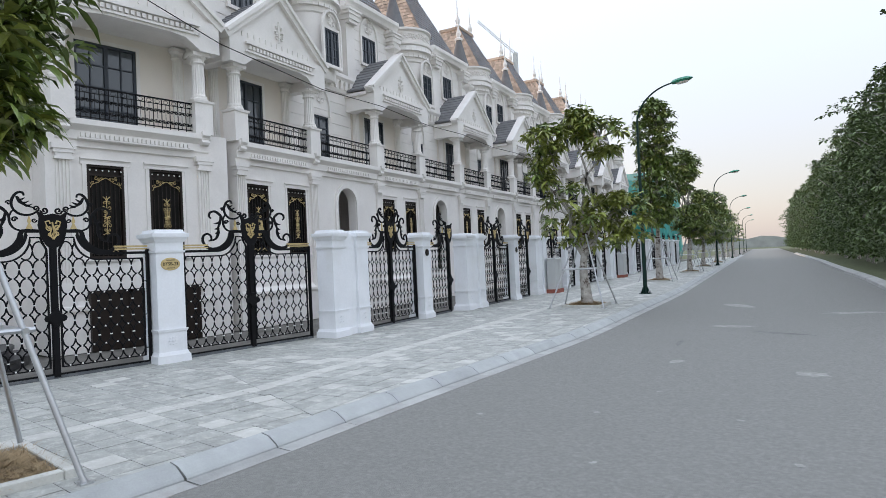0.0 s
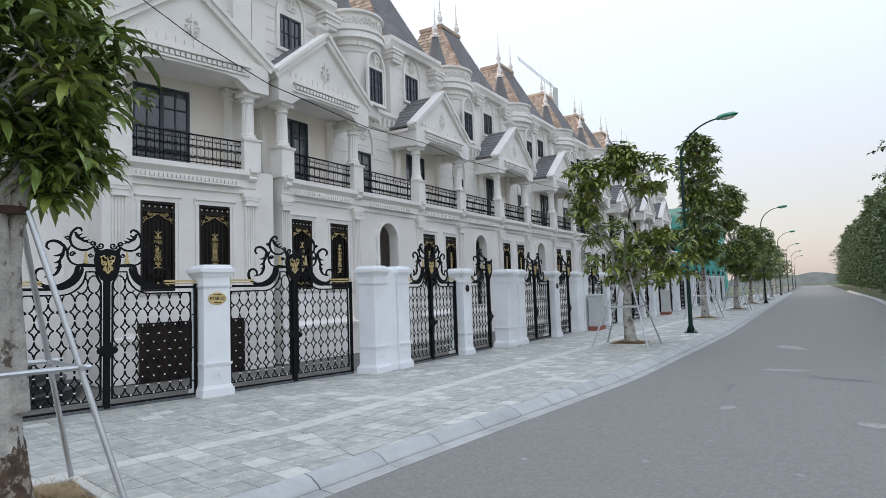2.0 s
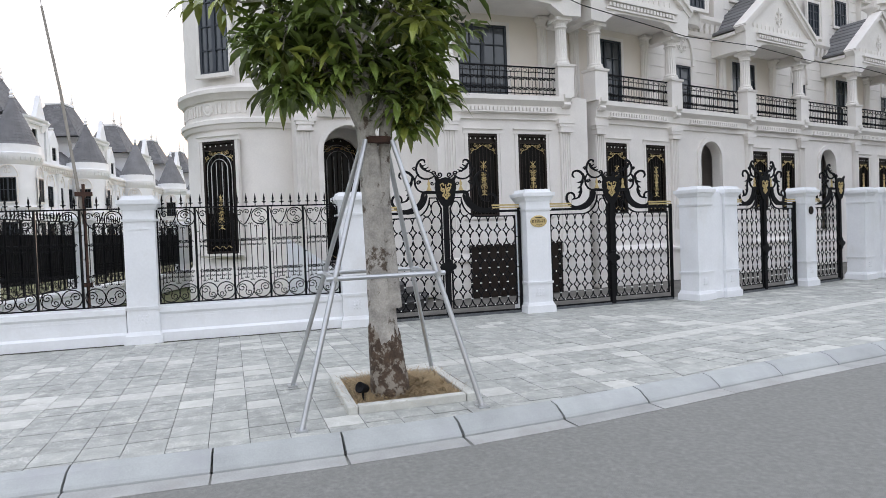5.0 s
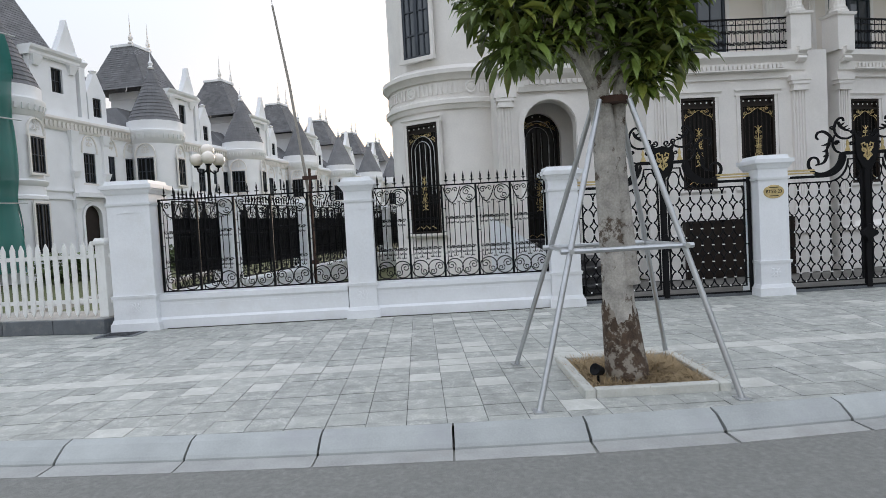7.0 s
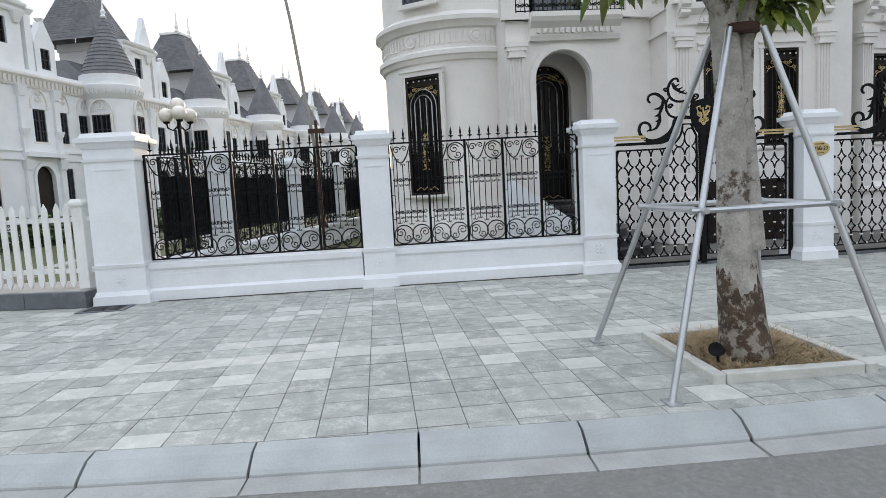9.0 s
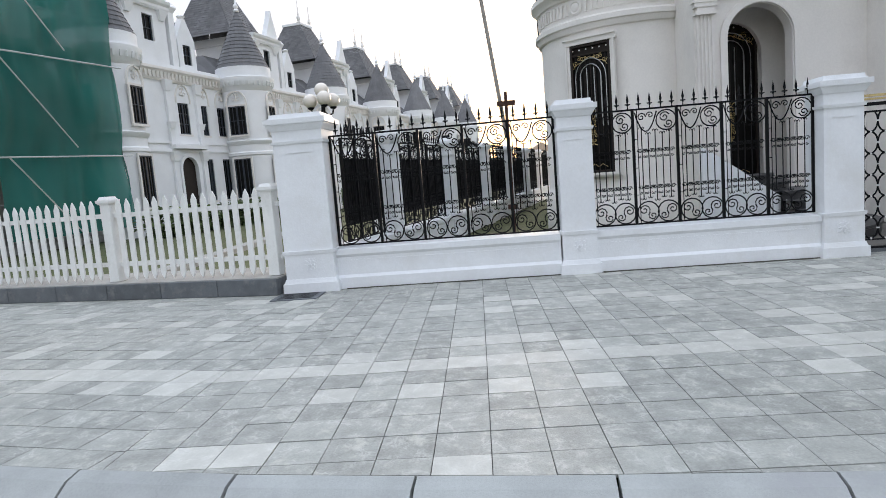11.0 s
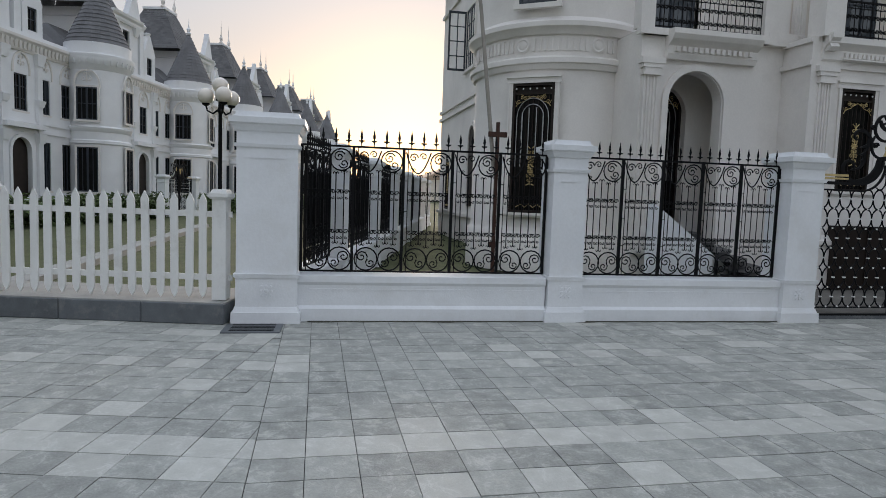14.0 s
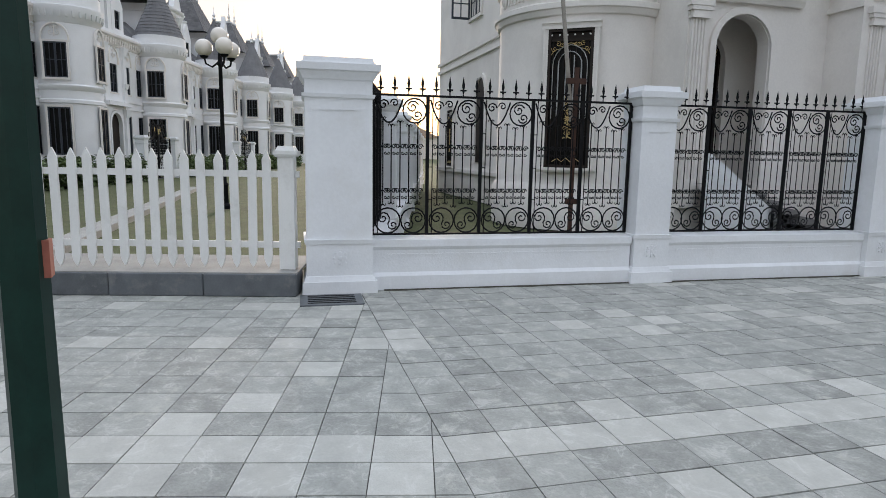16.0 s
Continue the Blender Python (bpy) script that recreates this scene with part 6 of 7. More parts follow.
# ---- street lamps ----
def street_lamp(x, y, rz, h=7.9):
    e = empty("street_lamp", pose(x, y, 0, 0, 0, rz), "dark green steel street lamp with a curved arm", "street lamp", "street lamps")
    bm = B()
    box(bm, -0.2, 0.2, -0.2, 0.2, 0.0, 0.025)
    plate = part("base_plate", bm, LAMP_GREEN, e)
    for sx in (-1, 1):
        for sy in (-1, 1):
            bm = B()
            lathe(bm, [(0.022, 0.02), (0.022, 0.05), (0.012, 0.05), (0.012, 0.075), (0.02, 0.085), (0.014, 0.11), (0.0, 0.115)], 6, sx * 0.155, sy * 0.155)
            part("anchor_bolt", bm, STEEL, plate)
    bm = B()
    lathe(bm, [(0.08, 0.02), (0.045, h * 0.75), (0.04, h * 0.8)], 8)
    part("pole", bm, LAMP_GREEN, e)
    bm = B()
    extrude_xz(bm, [(0.06, 0.02), (0.17, 0.02), (0.09, 0.25), (0.06, 0.25)], -0.005, 0.005)
    gusset = part("gusset", bm, LAMP_GREEN, e)
    gusset.matrix_local = pose(0, 0, 0, 0, 0, 22.5)
    for k in range(1, 8):
        share("gusset", gusset, e, pose(0, 0, 0, 0, 0, 45 * k + 22.5))
    bm = B()
    box(bm, -0.03, 0.03, 0.06, 0.08, 1.16, 1.28)
    part("inspection_cover", bm, BRICKRED, e, "small red tag")
    bm = B()
    arc = [(0, 0, h * 0.8)] + [(1.5 * (1 - math.cos(a)), 0, h * 0.8 + 1.35 * math.sin(a)) for a in np.linspace(0.1, math.pi / 2 * 0.92, 12)]
    tube(bm, arc, 0.04, 8, False, 0.028)
    part("arm", bm, LAMP_GREEN, e, smooth=True)
    bm = B()
    ex, _, ez = arc[-1]
    lathe(bm, [(0.0, -0.05), (0.1, -0.04), (0.13, 0.02), (0.09, 0.1), (0.0, 0.13)], 12)
    bmesh.ops.scale(bm, vec=(3.2, 1.25, 1.0), verts=bm.verts)
    bmesh.ops.transform(bm, matrix=pose(ex + 0.32, 0, ez + 0.02, 0, -6), verts=bm.verts)
    head = part("lamp_head", bm, HEAD_GREEN, e, "green lamp housing", smooth=True)
    bm = B()
    lathe(bm, [(0.0, -0.09), (0.07, -0.07), (0.1, -0.02), (0.0, -0.015)], 12)
    bmesh.ops.scale(bm, vec=(2.6, 1.2, 1.0), verts=bm.verts)
    bmesh.ops.transform(bm, matrix=pose(ex + 0.36, 0, ez, 0, -6), verts=bm.verts)
    part("lamp_glass", bm, GLOBE, head, smooth=True)
    return e


street_lamp(-6.73, -6.6, 8)
for x, y in ((-9.32, 22.95), (-16.1, 55.0), (-22.8, 84.0), (-29.5, 113.0), (-36.2, 142.0), (-43, 171.0)):
    street_lamp(x, y, 10)


# ---- globe lamp, villas of the side street ----
def globe_lamp(x, y):
    e = empty("globe_lamp", pose(x, y, 0, 0, 0, 20), "black cast iron garden lamp with four frosted globes", "garden lamp")
    bm = B()
    lathe(bm, [(0.16, 0), (0.16, 0.1), (0.1, 0.16), (0.09, 0.6), (0.11, 0.65), (0.06, 0.72), (0.05, 3.7), (0.09, 3.75), (0.06, 3.85), (0.04, 4.2), (0.09, 4.25), (0.0, 4.27)], 12)
    part("pole", bm, IRON, e, smooth=True)
    for k in range(3):
        a = 2 * math.pi * k / 3
        bm = B()
        tube(bm, [(0.05 * math.cos(a), 0.05 * math.sin(a), 3.8), (0.2 * math.cos(a), 0.2 * math.sin(a), 3.68), (0.36 * math.cos(a), 0.36 * math.sin(a), 3.76), (0.4 * math.cos(a), 0.4 * math.sin(a), 3.92)], 0.025, 6)
        lathe(bm, [(0.03, 3.88), (0.1, 3.92), (0.11, 3.96), (0.05, 3.97)], 10, 0.4 * math.cos(a), 0.4 * math.sin(a))
        part("bracket", bm, IRON, e, smooth=True)
    for k in range(4):
        a = 2 * math.pi * k / 3
        cx, cy, cz = (0.4 * math.cos(a), 0.4 * math.sin(a), 4.16) if k < 3 else (0, 0, 4.46)
        bm = B()
        bmesh.ops.create_uvsphere(bm, u_segments=20, v_segments=12, radius=0.22)
        bmesh.ops.translate(bm, verts=bm.verts, vec=(cx, cy, cz))
        part("globe", bm, GLOBE, e, "frosted white glass globe", smooth=True)
    return e


globe_lamp(-22.2, -7.3)


def far_villa(m):
    """One unit of the turreted row; the round tower stands forward at its near end."""
    e = empty("turreted_villa", m, "white turreted villa with slate cone roof and dormers", "house", "turreted villas")
    R, L, TY = 1.4, 10.25, -0.7
    bm = B()
    wall(bm, 0.8, L - 0.8, 0, 7.5, 0, 0.3, [(5.0, 6.2, 0.4, 3.5, 2.9)] + [(u - w / 2, u + w / 2, za, zb) for u, w in ((7.33, 0.5), (8.85, 0.85)) for za, zb in ((1.2, 3.4), (4.65, 6.2))] + [(5.3, 6.1, 4.65, 6.2)])
    box(bm, -1.0, L - 1.0, 0.5, 9, 0, 7.9)
    for z in (0.8, 3.75, 4.15):
        box(bm, 1.2, L - 1.2, -0.07, 0.0, z, z + 0.12)
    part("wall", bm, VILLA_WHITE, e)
    bm = B()
    lathe(bm, [(R + 0.05, 0), (R + 0.05, 0.8), (R, 0.85), (R, 3.5), (R + 0.08, 3.55), (R + 0.08, 3.68), (R, 3.74), (R, 4.1), (R + 0.1, 4.2), (R + 0.13, 4.32), (R, 4.4), (R, 7.05), (R + 0.06, 7.1), (R + 0.2, 7.55), (R + 0.24, 7.66), (R + 0.24, 7.78), (R + 0.1, 7.82), (R + 0.1, 8.35), (R - 0.05, 8.37)], 28, 0, TY)
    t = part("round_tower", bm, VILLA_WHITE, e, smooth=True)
    bm = B()
    rows = 16
    prof = []
    for i in range(rows):
        f0, f1 = i / rows, (i + 1) / rows
        prof += [((R + 0.08) * (1 - f0) + 0.03, 8.35 + 3.35 * f0), ((R + 0.08) * (1 - f1), 8.35 + 3.35 * f1)]
    lathe(bm, prof, 20, 0, TY)
    part("cone_roof", bm, SLATE, t)
    bm = B()
    lathe(bm, [(0.1, 11.5), (0.18, 11.6), (0.08, 11.7), (0.15, 11.85), (0.06, 12.0), (0.03, 12.2), (0, 12.6)], 8, 0, TY)
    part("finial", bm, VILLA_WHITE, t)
    bm = B()
    for i in range(34):
        a = 2 * math.pi * i / 34
        taper(bm, 0, 0, 7.3, 7.54, 0.1, 0.08, 0.15, 0.22)
        bm.verts.ensure_lookup_table()
        bmesh.ops.transform(bm, matrix=pose((R + 0.14) * math.cos(a), TY + (R + 0.14) * math.sin(a), 0, 0, 0, math.degrees(a) + 90), verts=bm.verts[-8:])
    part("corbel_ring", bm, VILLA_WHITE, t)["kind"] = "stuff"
    for deg, w in ((-169.0, 0.95), (-82.0, 0.85)):
        mm = pose(R * math.cos(radians(deg)), TY + R * math.sin(radians(deg)), 0, 0, 0, deg + 90)
        casement(e, 0, 4.65, 6.2, w, -0.04, 2, 2, mm, pane=DARK_PANE)
        lancet(e, 0, 6.2, 6.3, 7.0, w + 0.2, -0.04, mm)
        casement(e, 0, 1.2, 3.35, w, -0.04, 2, 1, mm, pane=DARK_PANE)
    for cx, w in ((5.7, 0.8), (7.33, 0.5), (8.85, 0.85)):
        casement(e, cx, 4.65, 6.2, w, 0.08, 2, 3, pane=DARK_PANE)
        lancet(e, cx, 6.2, 6.35, 7.1, w + 0.25, -0.02)
        if cx > 6:
            casement(e, cx, 1.2, 3.4, w, 0.08, 2, 1, pane=DARK_PANE)
    bm = B()
    extrude_xz(bm, [(5.0, 0.4), (6.2, 0.4)] + [(5.6 + 0.6 * math.cos(a), 2.9 + 0.6 * math.sin(a)) for a in np.linspace(0, math.pi, 11)], 0.12, 0.18)
    part("arched_door", bm, BRONZE, e)
    bm = B()
    flat_bar(bm, [(6.27, 0.4)] + [(5.6 + 0.67 * math.cos(a), 2.9 + 0.67 * math.sin(a)) for a in np.linspace(0, math.pi, 13)] + [(4.93, 0.4)], 0.14, 0.2)
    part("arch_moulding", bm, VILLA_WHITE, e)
    for cx in (4.55, 6.75):
        bm = B()
        box(bm, cx - 0.16, cx + 0.16, -0.14, 0.0, 0.0, 7.2)
        taper(bm, cx, -0.09, 3.3, 3.75, 0.36, 0.2, 0.56, 0.36)
        taper(bm, cx, -0.09, 4.9, 5.2, 0.3, 0.2, 0.44, 0.34)
        taper(bm, cx, -0.09, 6.7, 7.2, 0.36, 0.2, 0.56, 0.36)
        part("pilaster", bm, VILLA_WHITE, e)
    bm = B()
    box(bm, 4.4, 6.9, -0.35, 0.0, 3.9, 4.1)
    part("door_hood", bm, VILLA_WHITE, e)
    bracket_cornice(e, 1.2, L - 1.2, 7.15, 0.0)
    bm = B()
    box(bm, 1.0, L - 1.0, -0.02, 0.4, 7.79, 8.0)
    part("parapet", bm, VILLA_WHITE, e)
    # gabled attic block with its window, and the pier beside it
    bm = B()
    wall(bm, 2.4, 5.2, 7.98, 10.6, 0.05, 0.35, [(3.65, 4.35, 9.0, 10.2)])
    box(bm, 2.4, 5.2, 0.6, 4.0, 7.98, 10.6)
    part("attic_wall", bm, VILLA_WHITE, e)
    bm = B()
    extrude_yz(bm, [(0.05, 10.5), (-0.08, 10.5), (-0.14, 10.6), (-0.14, 10.72), (-0.26, 10.82), (-0.3, 10.95), (4.0, 10.95), (4.0, 10.5)], 2.25, 5.35)
    part("attic_cornice", bm, VILLA_WHITE, e)
    bm = B()
    extrude_xz(bm, [(3.9, 10.95), (5.3, 10.95), (4.85, 12.2), (4.68, 12.75), (4.5, 12.2)], -0.1, 0.25)
    part("gable", bm, VILLA_WHITE, e)
    for cx in (2.7, 4.9):
        bm = B()
        taper(bm, cx, 0.0, 10.05, 10.5, 0.3, 0.12, 0.6, 0.4)
        part("attic_capital", bm, VILLA_WHITE, e)
    casement(e, 4.0, 9.0, 10.2, 0.7, 0.2, 1, 2, pane=DARK_PANE)
    bm = B()
    box(bm, 5.4, 5.8, 0.0, 0.5, 7.98, 10.6)
    taper(bm, 5.6, 0.25, 10.6, 10.85, 0.45, 0.5, 0.7, 0.75)
    taper(bm, 5.6, 0.25, 10.85, 11.0, 0.7, 0.75, 0.55, 0.55)
    part("pier", bm, VILLA_WHITE, e)
    bm = B()
    wall(bm, 5.95, 7.25, 7.98, 9.4, 0.05, 0.3, [(6.3, 6.9, 8.2, 9.2)])
    extrude_xz(bm, [(5.9, 9.4), (7.3, 9.4), (6.7, 10.5), (6.5, 10.5)], 0.05, 0.4)
    lathe(bm, [(0.08, 10.45), (0.22, 10.65), (0.05, 10.72)], 8, 6.6, 0.2)
    part("small_dormer", bm, VILLA_WHITE, e)
    casement(e, 6.6, 8.2, 9.2, 0.6, 0.15, 1, 2, pane=DARK_PANE)
    bm = B()
    extrude_xz(bm, [(5.95, 7.98), (7.25, 7.98), (7.25, 9.4), (6.6, 10.4), (5.95, 9.4)], 0.41, 2.6)
    poly(bm, [(0.2, 0.42, 7.95), (L - 0.6, 0.42, 7.95), (L - 1.2, 2.4, 9.7), (0.8, 2.4, 9.7)])
    poly(bm, [(0.8, 2.4, 9.7), (L - 1.2, 2.4, 9.7), (L - 1.2, 8.0, 9.7), (0.8, 8.0, 9.7)])
    poly(bm, [(0.2, 0.42, 7.95), (0.8, 2.4, 9.7), (0.8, 8.0, 9.7), (0.2, 8.8, 7.95)])
    poly(bm, [(L - 0.6, 0.42, 7.95), (L - 1.2, 2.4, 9.7), (L - 1.2, 8.0, 9.7), (L - 0.6, 8.8, 7.95)])
    part("slate_roof", bm, SLATE, e)
    mansard(e, 1.1, 4.6, 0.5, 4.7, 10.9, 13.7, (0.9, 1.4), VILLA_WHITE, SLATE, SLATE)
    return e


VILLA_HEAD = 166.6
VILLA_O = Vector((-38.46, -16.13, 0.0))


def villa_pose(u, v=0.0):
    """A pose u along the turreted row and v in front of its facade."""
    a = radians(VILLA_HEAD)
    p = VILLA_O + Vector((math.cos(a), math.sin(a), 0)) * u + Vector((math.sin(a), -math.cos(a), 0)) * v
    return pose(p.x, p.y, 0, 0, 0, VILLA_HEAD)


first = far_villa(villa_pose(-10.25))
for k in range(6):
    copy_thing(first, villa_pose(10.25 * k))


def net_block(name, m, w, d, h, seed, label, gap=(0.5, 0.5), net=None):
    e = empty(name, m, label, "building")
    bm = B()
    for z in np.arange(0, h, 3.6):
        box(bm, 0.6, w - 0.6, 0.8, d, z, z + 0.3)
    for x in np.arange(0.7, w - 0.6, 3.4):
        box(bm, x, x + 0.35, 0.8, 1.15, 0, h)
    box(bm, 0.8, w - 0.8, 3.0, d - 0.4, 0, h)
    part("concrete_frame", bm, GUTTER, e)
    bm = B()
    for x in np.arange(0.2, w, 1.6):
        tube(bm, [(x, 0.25, 0), (x, 0.25, h)], 0.03, 5)
    for z in np.arange(1.7, h, 1.7):
        tube(bm, [(0, 0.25, z), (w, 0.25, z)], 0.03, 5)
        tube(bm, [(w - 0.1, 0.25, z), (w - 0.1, d, z)], 0.03, 5)
    part("scaffold", bm, STEEL, e)["kind"] = "stuff"
    for z in np.arange(3.2, h, 3.4):
        bm = B()
        tube(bm, [(w * 0.62, -0.42, z), (w + 0.15, -0.42, z + 0.12)], 0.03, 6)
        part("ledger_tube", bm, CABINET, e)
        bm = B()
        tube(bm, [(w * 0.7, -0.4, z), (w * 0.86, -0.4, z - 3.0)], 0.025, 6)
        part("brace_tube", bm, CABINET, e)
    bm = B()
    rng = np.random.default_rng(seed)
    def sheet(p0, p1, lo):
        n, k = 44, 20
        vs = []
        dx, dy = p1[0] - p0[0], p1[1] - p0[1]
        ln = math.hypot(dx, dy)
        nx, ny = dy / ln, -dx / ln
        for i in range(n + 1):
            row = []
            for j in range(k + 1):
                f, z = i / n, lo + (h - lo) * j / k
                o = 0.04 * math.sin(f * 33 + 2 * math.sin(z)) + 0.22 * noise.noise((f * 9 + seed, z * 0.5, 0)) + 0.14 * abs(math.sin(z * math.pi / 3.4)) + 0.12
                row.append(bm.verts.new((p0[0] + dx * f + nx * o, p0[1] + dy * f + ny * o, z)))
            vs.append(row)
        for i in range(n):
            for j in range(k):
                bm.faces.new((vs[i][j], vs[i + 1][j], vs[i + 1][j + 1], vs[i][j + 1]))
    sheet((0, 0), (w * gap[0], 0), 0.5)
    sheet((w * gap[1], 0), (w, 0), 0.5)
    sheet((w, 0), (w, d), 0.5)
    sheet((0, d), (0, 0), 0.5)
    part("safety_net", bm, net or NET, e, "translucent green safety net", smooth=True)
    return e


net_block("scaffolded_villa", villa_pose(-11.2 - 16.8, 2.0), 16.8, 11, 10.2, 4, "unfinished villa wrapped in green scaffold netting", gap=(0.607, 0.679))
net_block("scaffolded_house", row_pose(54.5, 1.6), 22.0, 8, 9.4, 9, "house at the end of the terrace wrapped in teal netting", net=NET_TEAL_LIT)
# ---- picket fence towards the crossroads ----
PICKET_HEAD = math.degrees(math.atan2(26.0, 5.52))
pa = radians(PICKET_HEAD)
e = empty("picket_fence", pose(-11.62 - 24.0 * math.cos(pa), -5.62 - 24.0 * math.sin(pa), 0, 0, 0, PICKET_HEAD), "white painted picket fence on a dark granite kerb", "picket fence")
LEN = 24.0
for i in range(24):
    bm = B()
    box(bm, i * 1.0 + 0.003, i * 1.0 + 0.997, -0.28, 0.12, 0.0, 0.25)
    bmesh.ops.bevel(bm, geom=bm.edges[:], offset=0.01, segments=1, affect="EDGES")
    part("kerb_block", bm, DARKSTONE, e)
bm = B()
box(bm, 0, LEN, -0.26, 0.9, 0.24, 0.262)
part("pale_coping", bm, GUTTER, e)
for z in (0.5, 1.28):
    bm = B()
    box(bm, 0, LEN, -0.02, 0.02, z, z + 0.07)
    part("rail", bm, PICKET_WHITE, e)
bm = B()
extrude_xz(bm, [(-0.035, 0.34), (0.0, 0.28), (0.035, 0.34), (0.047, 0.4), (0.047, 1.47), (0.02, 1.53), (0.0, 1.57), (-0.02, 1.53), (-0.047, 1.47), (-0.047, 0.4)], -0.045, -0.02)
pk = part("picket", bm, PICKET_WHITE, e)
pk.matrix_local = pose(LEN - 0.35, 0, 0)
n_p = 0
for i in range(1, 135):
    x = 0.35 + 0.174 * i
    if (x - 0.12) % 2.86 < 0.2:
        continue
    share("picket", pk, e, pose(LEN - x, random.uniform(-0.004, 0.004), random.uniform(-0.01, 0.01), 0, random.uniform(-0.8, 0.8), 0))
bm = B()
box(bm, -0.085, 0.085, -0.1, 0.07, 0.27, 1.5)
taper(bm, 0, -0.015, 1.5, 1.53, 0.2, 0.2, 0.25, 0.25)
taper(bm, 0, -0.015, 1.53, 1.57, 0.25, 0.25, 0.25, 0.25)
taper(bm, 0, -0.015, 1.57, 1.62, 0.21, 0.21, 0.16, 0.16)
po = part("post", bm, PICKET_WHITE, e)
po.matrix_local = pose(LEN - 0.13, 0, 0)
for i in range(1, 9):
    share("post", po, e, pose(LEN - 0.13 - 2.86 * i, 0, 0))

# ---- fence along the side street ----
SIDE_HEAD = 180.0 - 13.5
SIDE = (-12.15, -4.78)


def side_pose(u, z=0.0):
    return pose(SIDE[0] - u * math.cos(radians(13.5)), SIDE[1] + u * math.sin(radians(13.5)), z, 0, 0, SIDE_HEAD)


for k in range(7):
    pillar("fence_pillar", side_pose(1.85 + 3.85 * k), 0.44, 2.4)
    u0, u1 = (0.1 if k == 0 else 1.85 + 3.85 * (k - 1) + 0.27), 1.85 + 3.85 * k - 0.27
    w = empty("fence_wall", side_pose(u0), "low white rendered wall below the railings", "wall", "fence walls")
    bm = B()
    extrude_yz(bm, [(-0.2, 0), (-0.2, 0.46), (-0.23, 0.5), (-0.23, 0.58), (0.2, 0.6), (0.2, 0)], 0, u1 - u0)
    part("coping_wall", bm, FENCE_WHITE, w)
    r = railing("wrought_iron_railing", side_pose(u0, 0.61), u1 - u0, 3 if k == 0 else 6, "black wrought iron railing backed with dark sheet")
    bm = B()
    box(bm, 0, u1 - u0, 0.02, 0.03, 0.25, 1.3)
    part("backing_sheet", bm, IRON, r)

# ---- leaning pole tied to the railing ----
e = empty("iron_post", pose(-11.95, -2.2, 0, 0, 0, 90), "rusty iron cross post tied to the railing", "post")
bm = B()
box(bm, -0.022, 0.022, -0.022, 0.022, 0.0, 2.66)
box(bm, -0.13, 0.13, -0.02, 0.02, 2.46, 2.53)
box(bm, -0.07, 0.07, -0.03, 0.03, 0.95, 1.02)
part("cross", bm, RUST, e)
bm = B()
tube(bm, [(-0.02, 0.05, 2.0), (-0.28, 0.1, 4.2), (-0.5, 0.15, 5.6)], 0.029, 8, False, 0.02)
tube(bm, [(-0.5, 0.15, 5.6), (-0.55, 0.16, 6.2), (-0.7, 0.16, 6.3)], 0.006, 4)
part("pole", bm, POLE_WOOD, e, "thin weathered pole")

# ---- house plaque ----
e = empty("house_plaque", local(fence_point(5.8) - 0.28, 5.8, 1.79, 88.5), "oval gold house plaque reading BT5B-23", "plaque")
bm = B()
lathe(bm, [(0.0, 0.0), (0.115, 0.0), (0.12, 0.008), (0.108, 0.014), (0.0, 0.014)], 24)
bmesh.ops.scale(bm, vec=(1.5, 0.98, 1), verts=bm.verts)
bmesh.ops.transform(bm, matrix=pose(0, -0.256, 0, 90), verts=bm.verts)
part("plate", bm, GOLD, e)
bm = B()
for z in (0.072, -0.072):
    box(bm, -0.075, 0.075, -0.274, -0.27, z - 0.006, z + 0.006)
part("line_of_writing", bm, IRON, e)
fc = bpy.data.curves.new("house_number", "FONT")
fc.body = "BT5B-23"
fc.size, fc.extrude, fc.align_x, fc.align_y = 0.08, 0.002, "CENTER", "CENTER"
fo = new("house_number", fc)
fo.data.materials.append(IRON)
fo.parent = e
fo.matrix_local = pose(0, -0.273, 0, 90)


def round_plaque(u, v):
    bm = B()
    lathe(bm, [(0.0, 0.0), (0.1, 0.0), (0.1, 0.012), (0.08, 0.02), (0.0, 0.02)], 20)
    o = link("round_plaque", bm, BRONZE)
    o.matrix_world = row_pose(u, v, 1.85) @ pose(0, -0.235, 0, 90)
    tagged(o, "round dark bronze plaque on a white fence pillar", "plaque", "round plaques")


for k in range(4):
    round_plaque(3.93 + 6.45 * k, 3.55 if k == 0 else 3.75)


# ---- cabinets on the pavement ----
def cabinet(u, v):
    e = empty("utility_cabinet", row_pose(u, v), "grey steel utility cabinet on a red brick base", "cabinet", "utility cabinets")
    bm = B()
    box(bm, -0.5, 0.5, -0.22, 0.22, 0, 0.16)
    part("brick_base", bm, BRICKRED, e)
    bm = B()
    box(bm, -0.45, 0.45, -0.18, 0.18, 0.16, 1.42)
    bmesh.ops.bevel(bm, geom=bm.edges[:], offset=0.012, segments=1, affect="EDGES")
    part("body", bm, CABINET, e)
    for s in (-1, 1):
        bm = B()
        x0, x1 = sorted((s * 0.012, s * 0.42))
        box(bm, x0, x1, -0.192, -0.18, 0.2, 1.36)
        part("door", bm, CABINET, e)
    bm = B()
    taper(bm, 0, 0, 1.42, 1.47, 0.98, 0.44, 0.94, 0.38)
    part("lid", bm, CABINET, e)


cabinet(14.0, 4.25)
cabinet(27.3, 4.25)

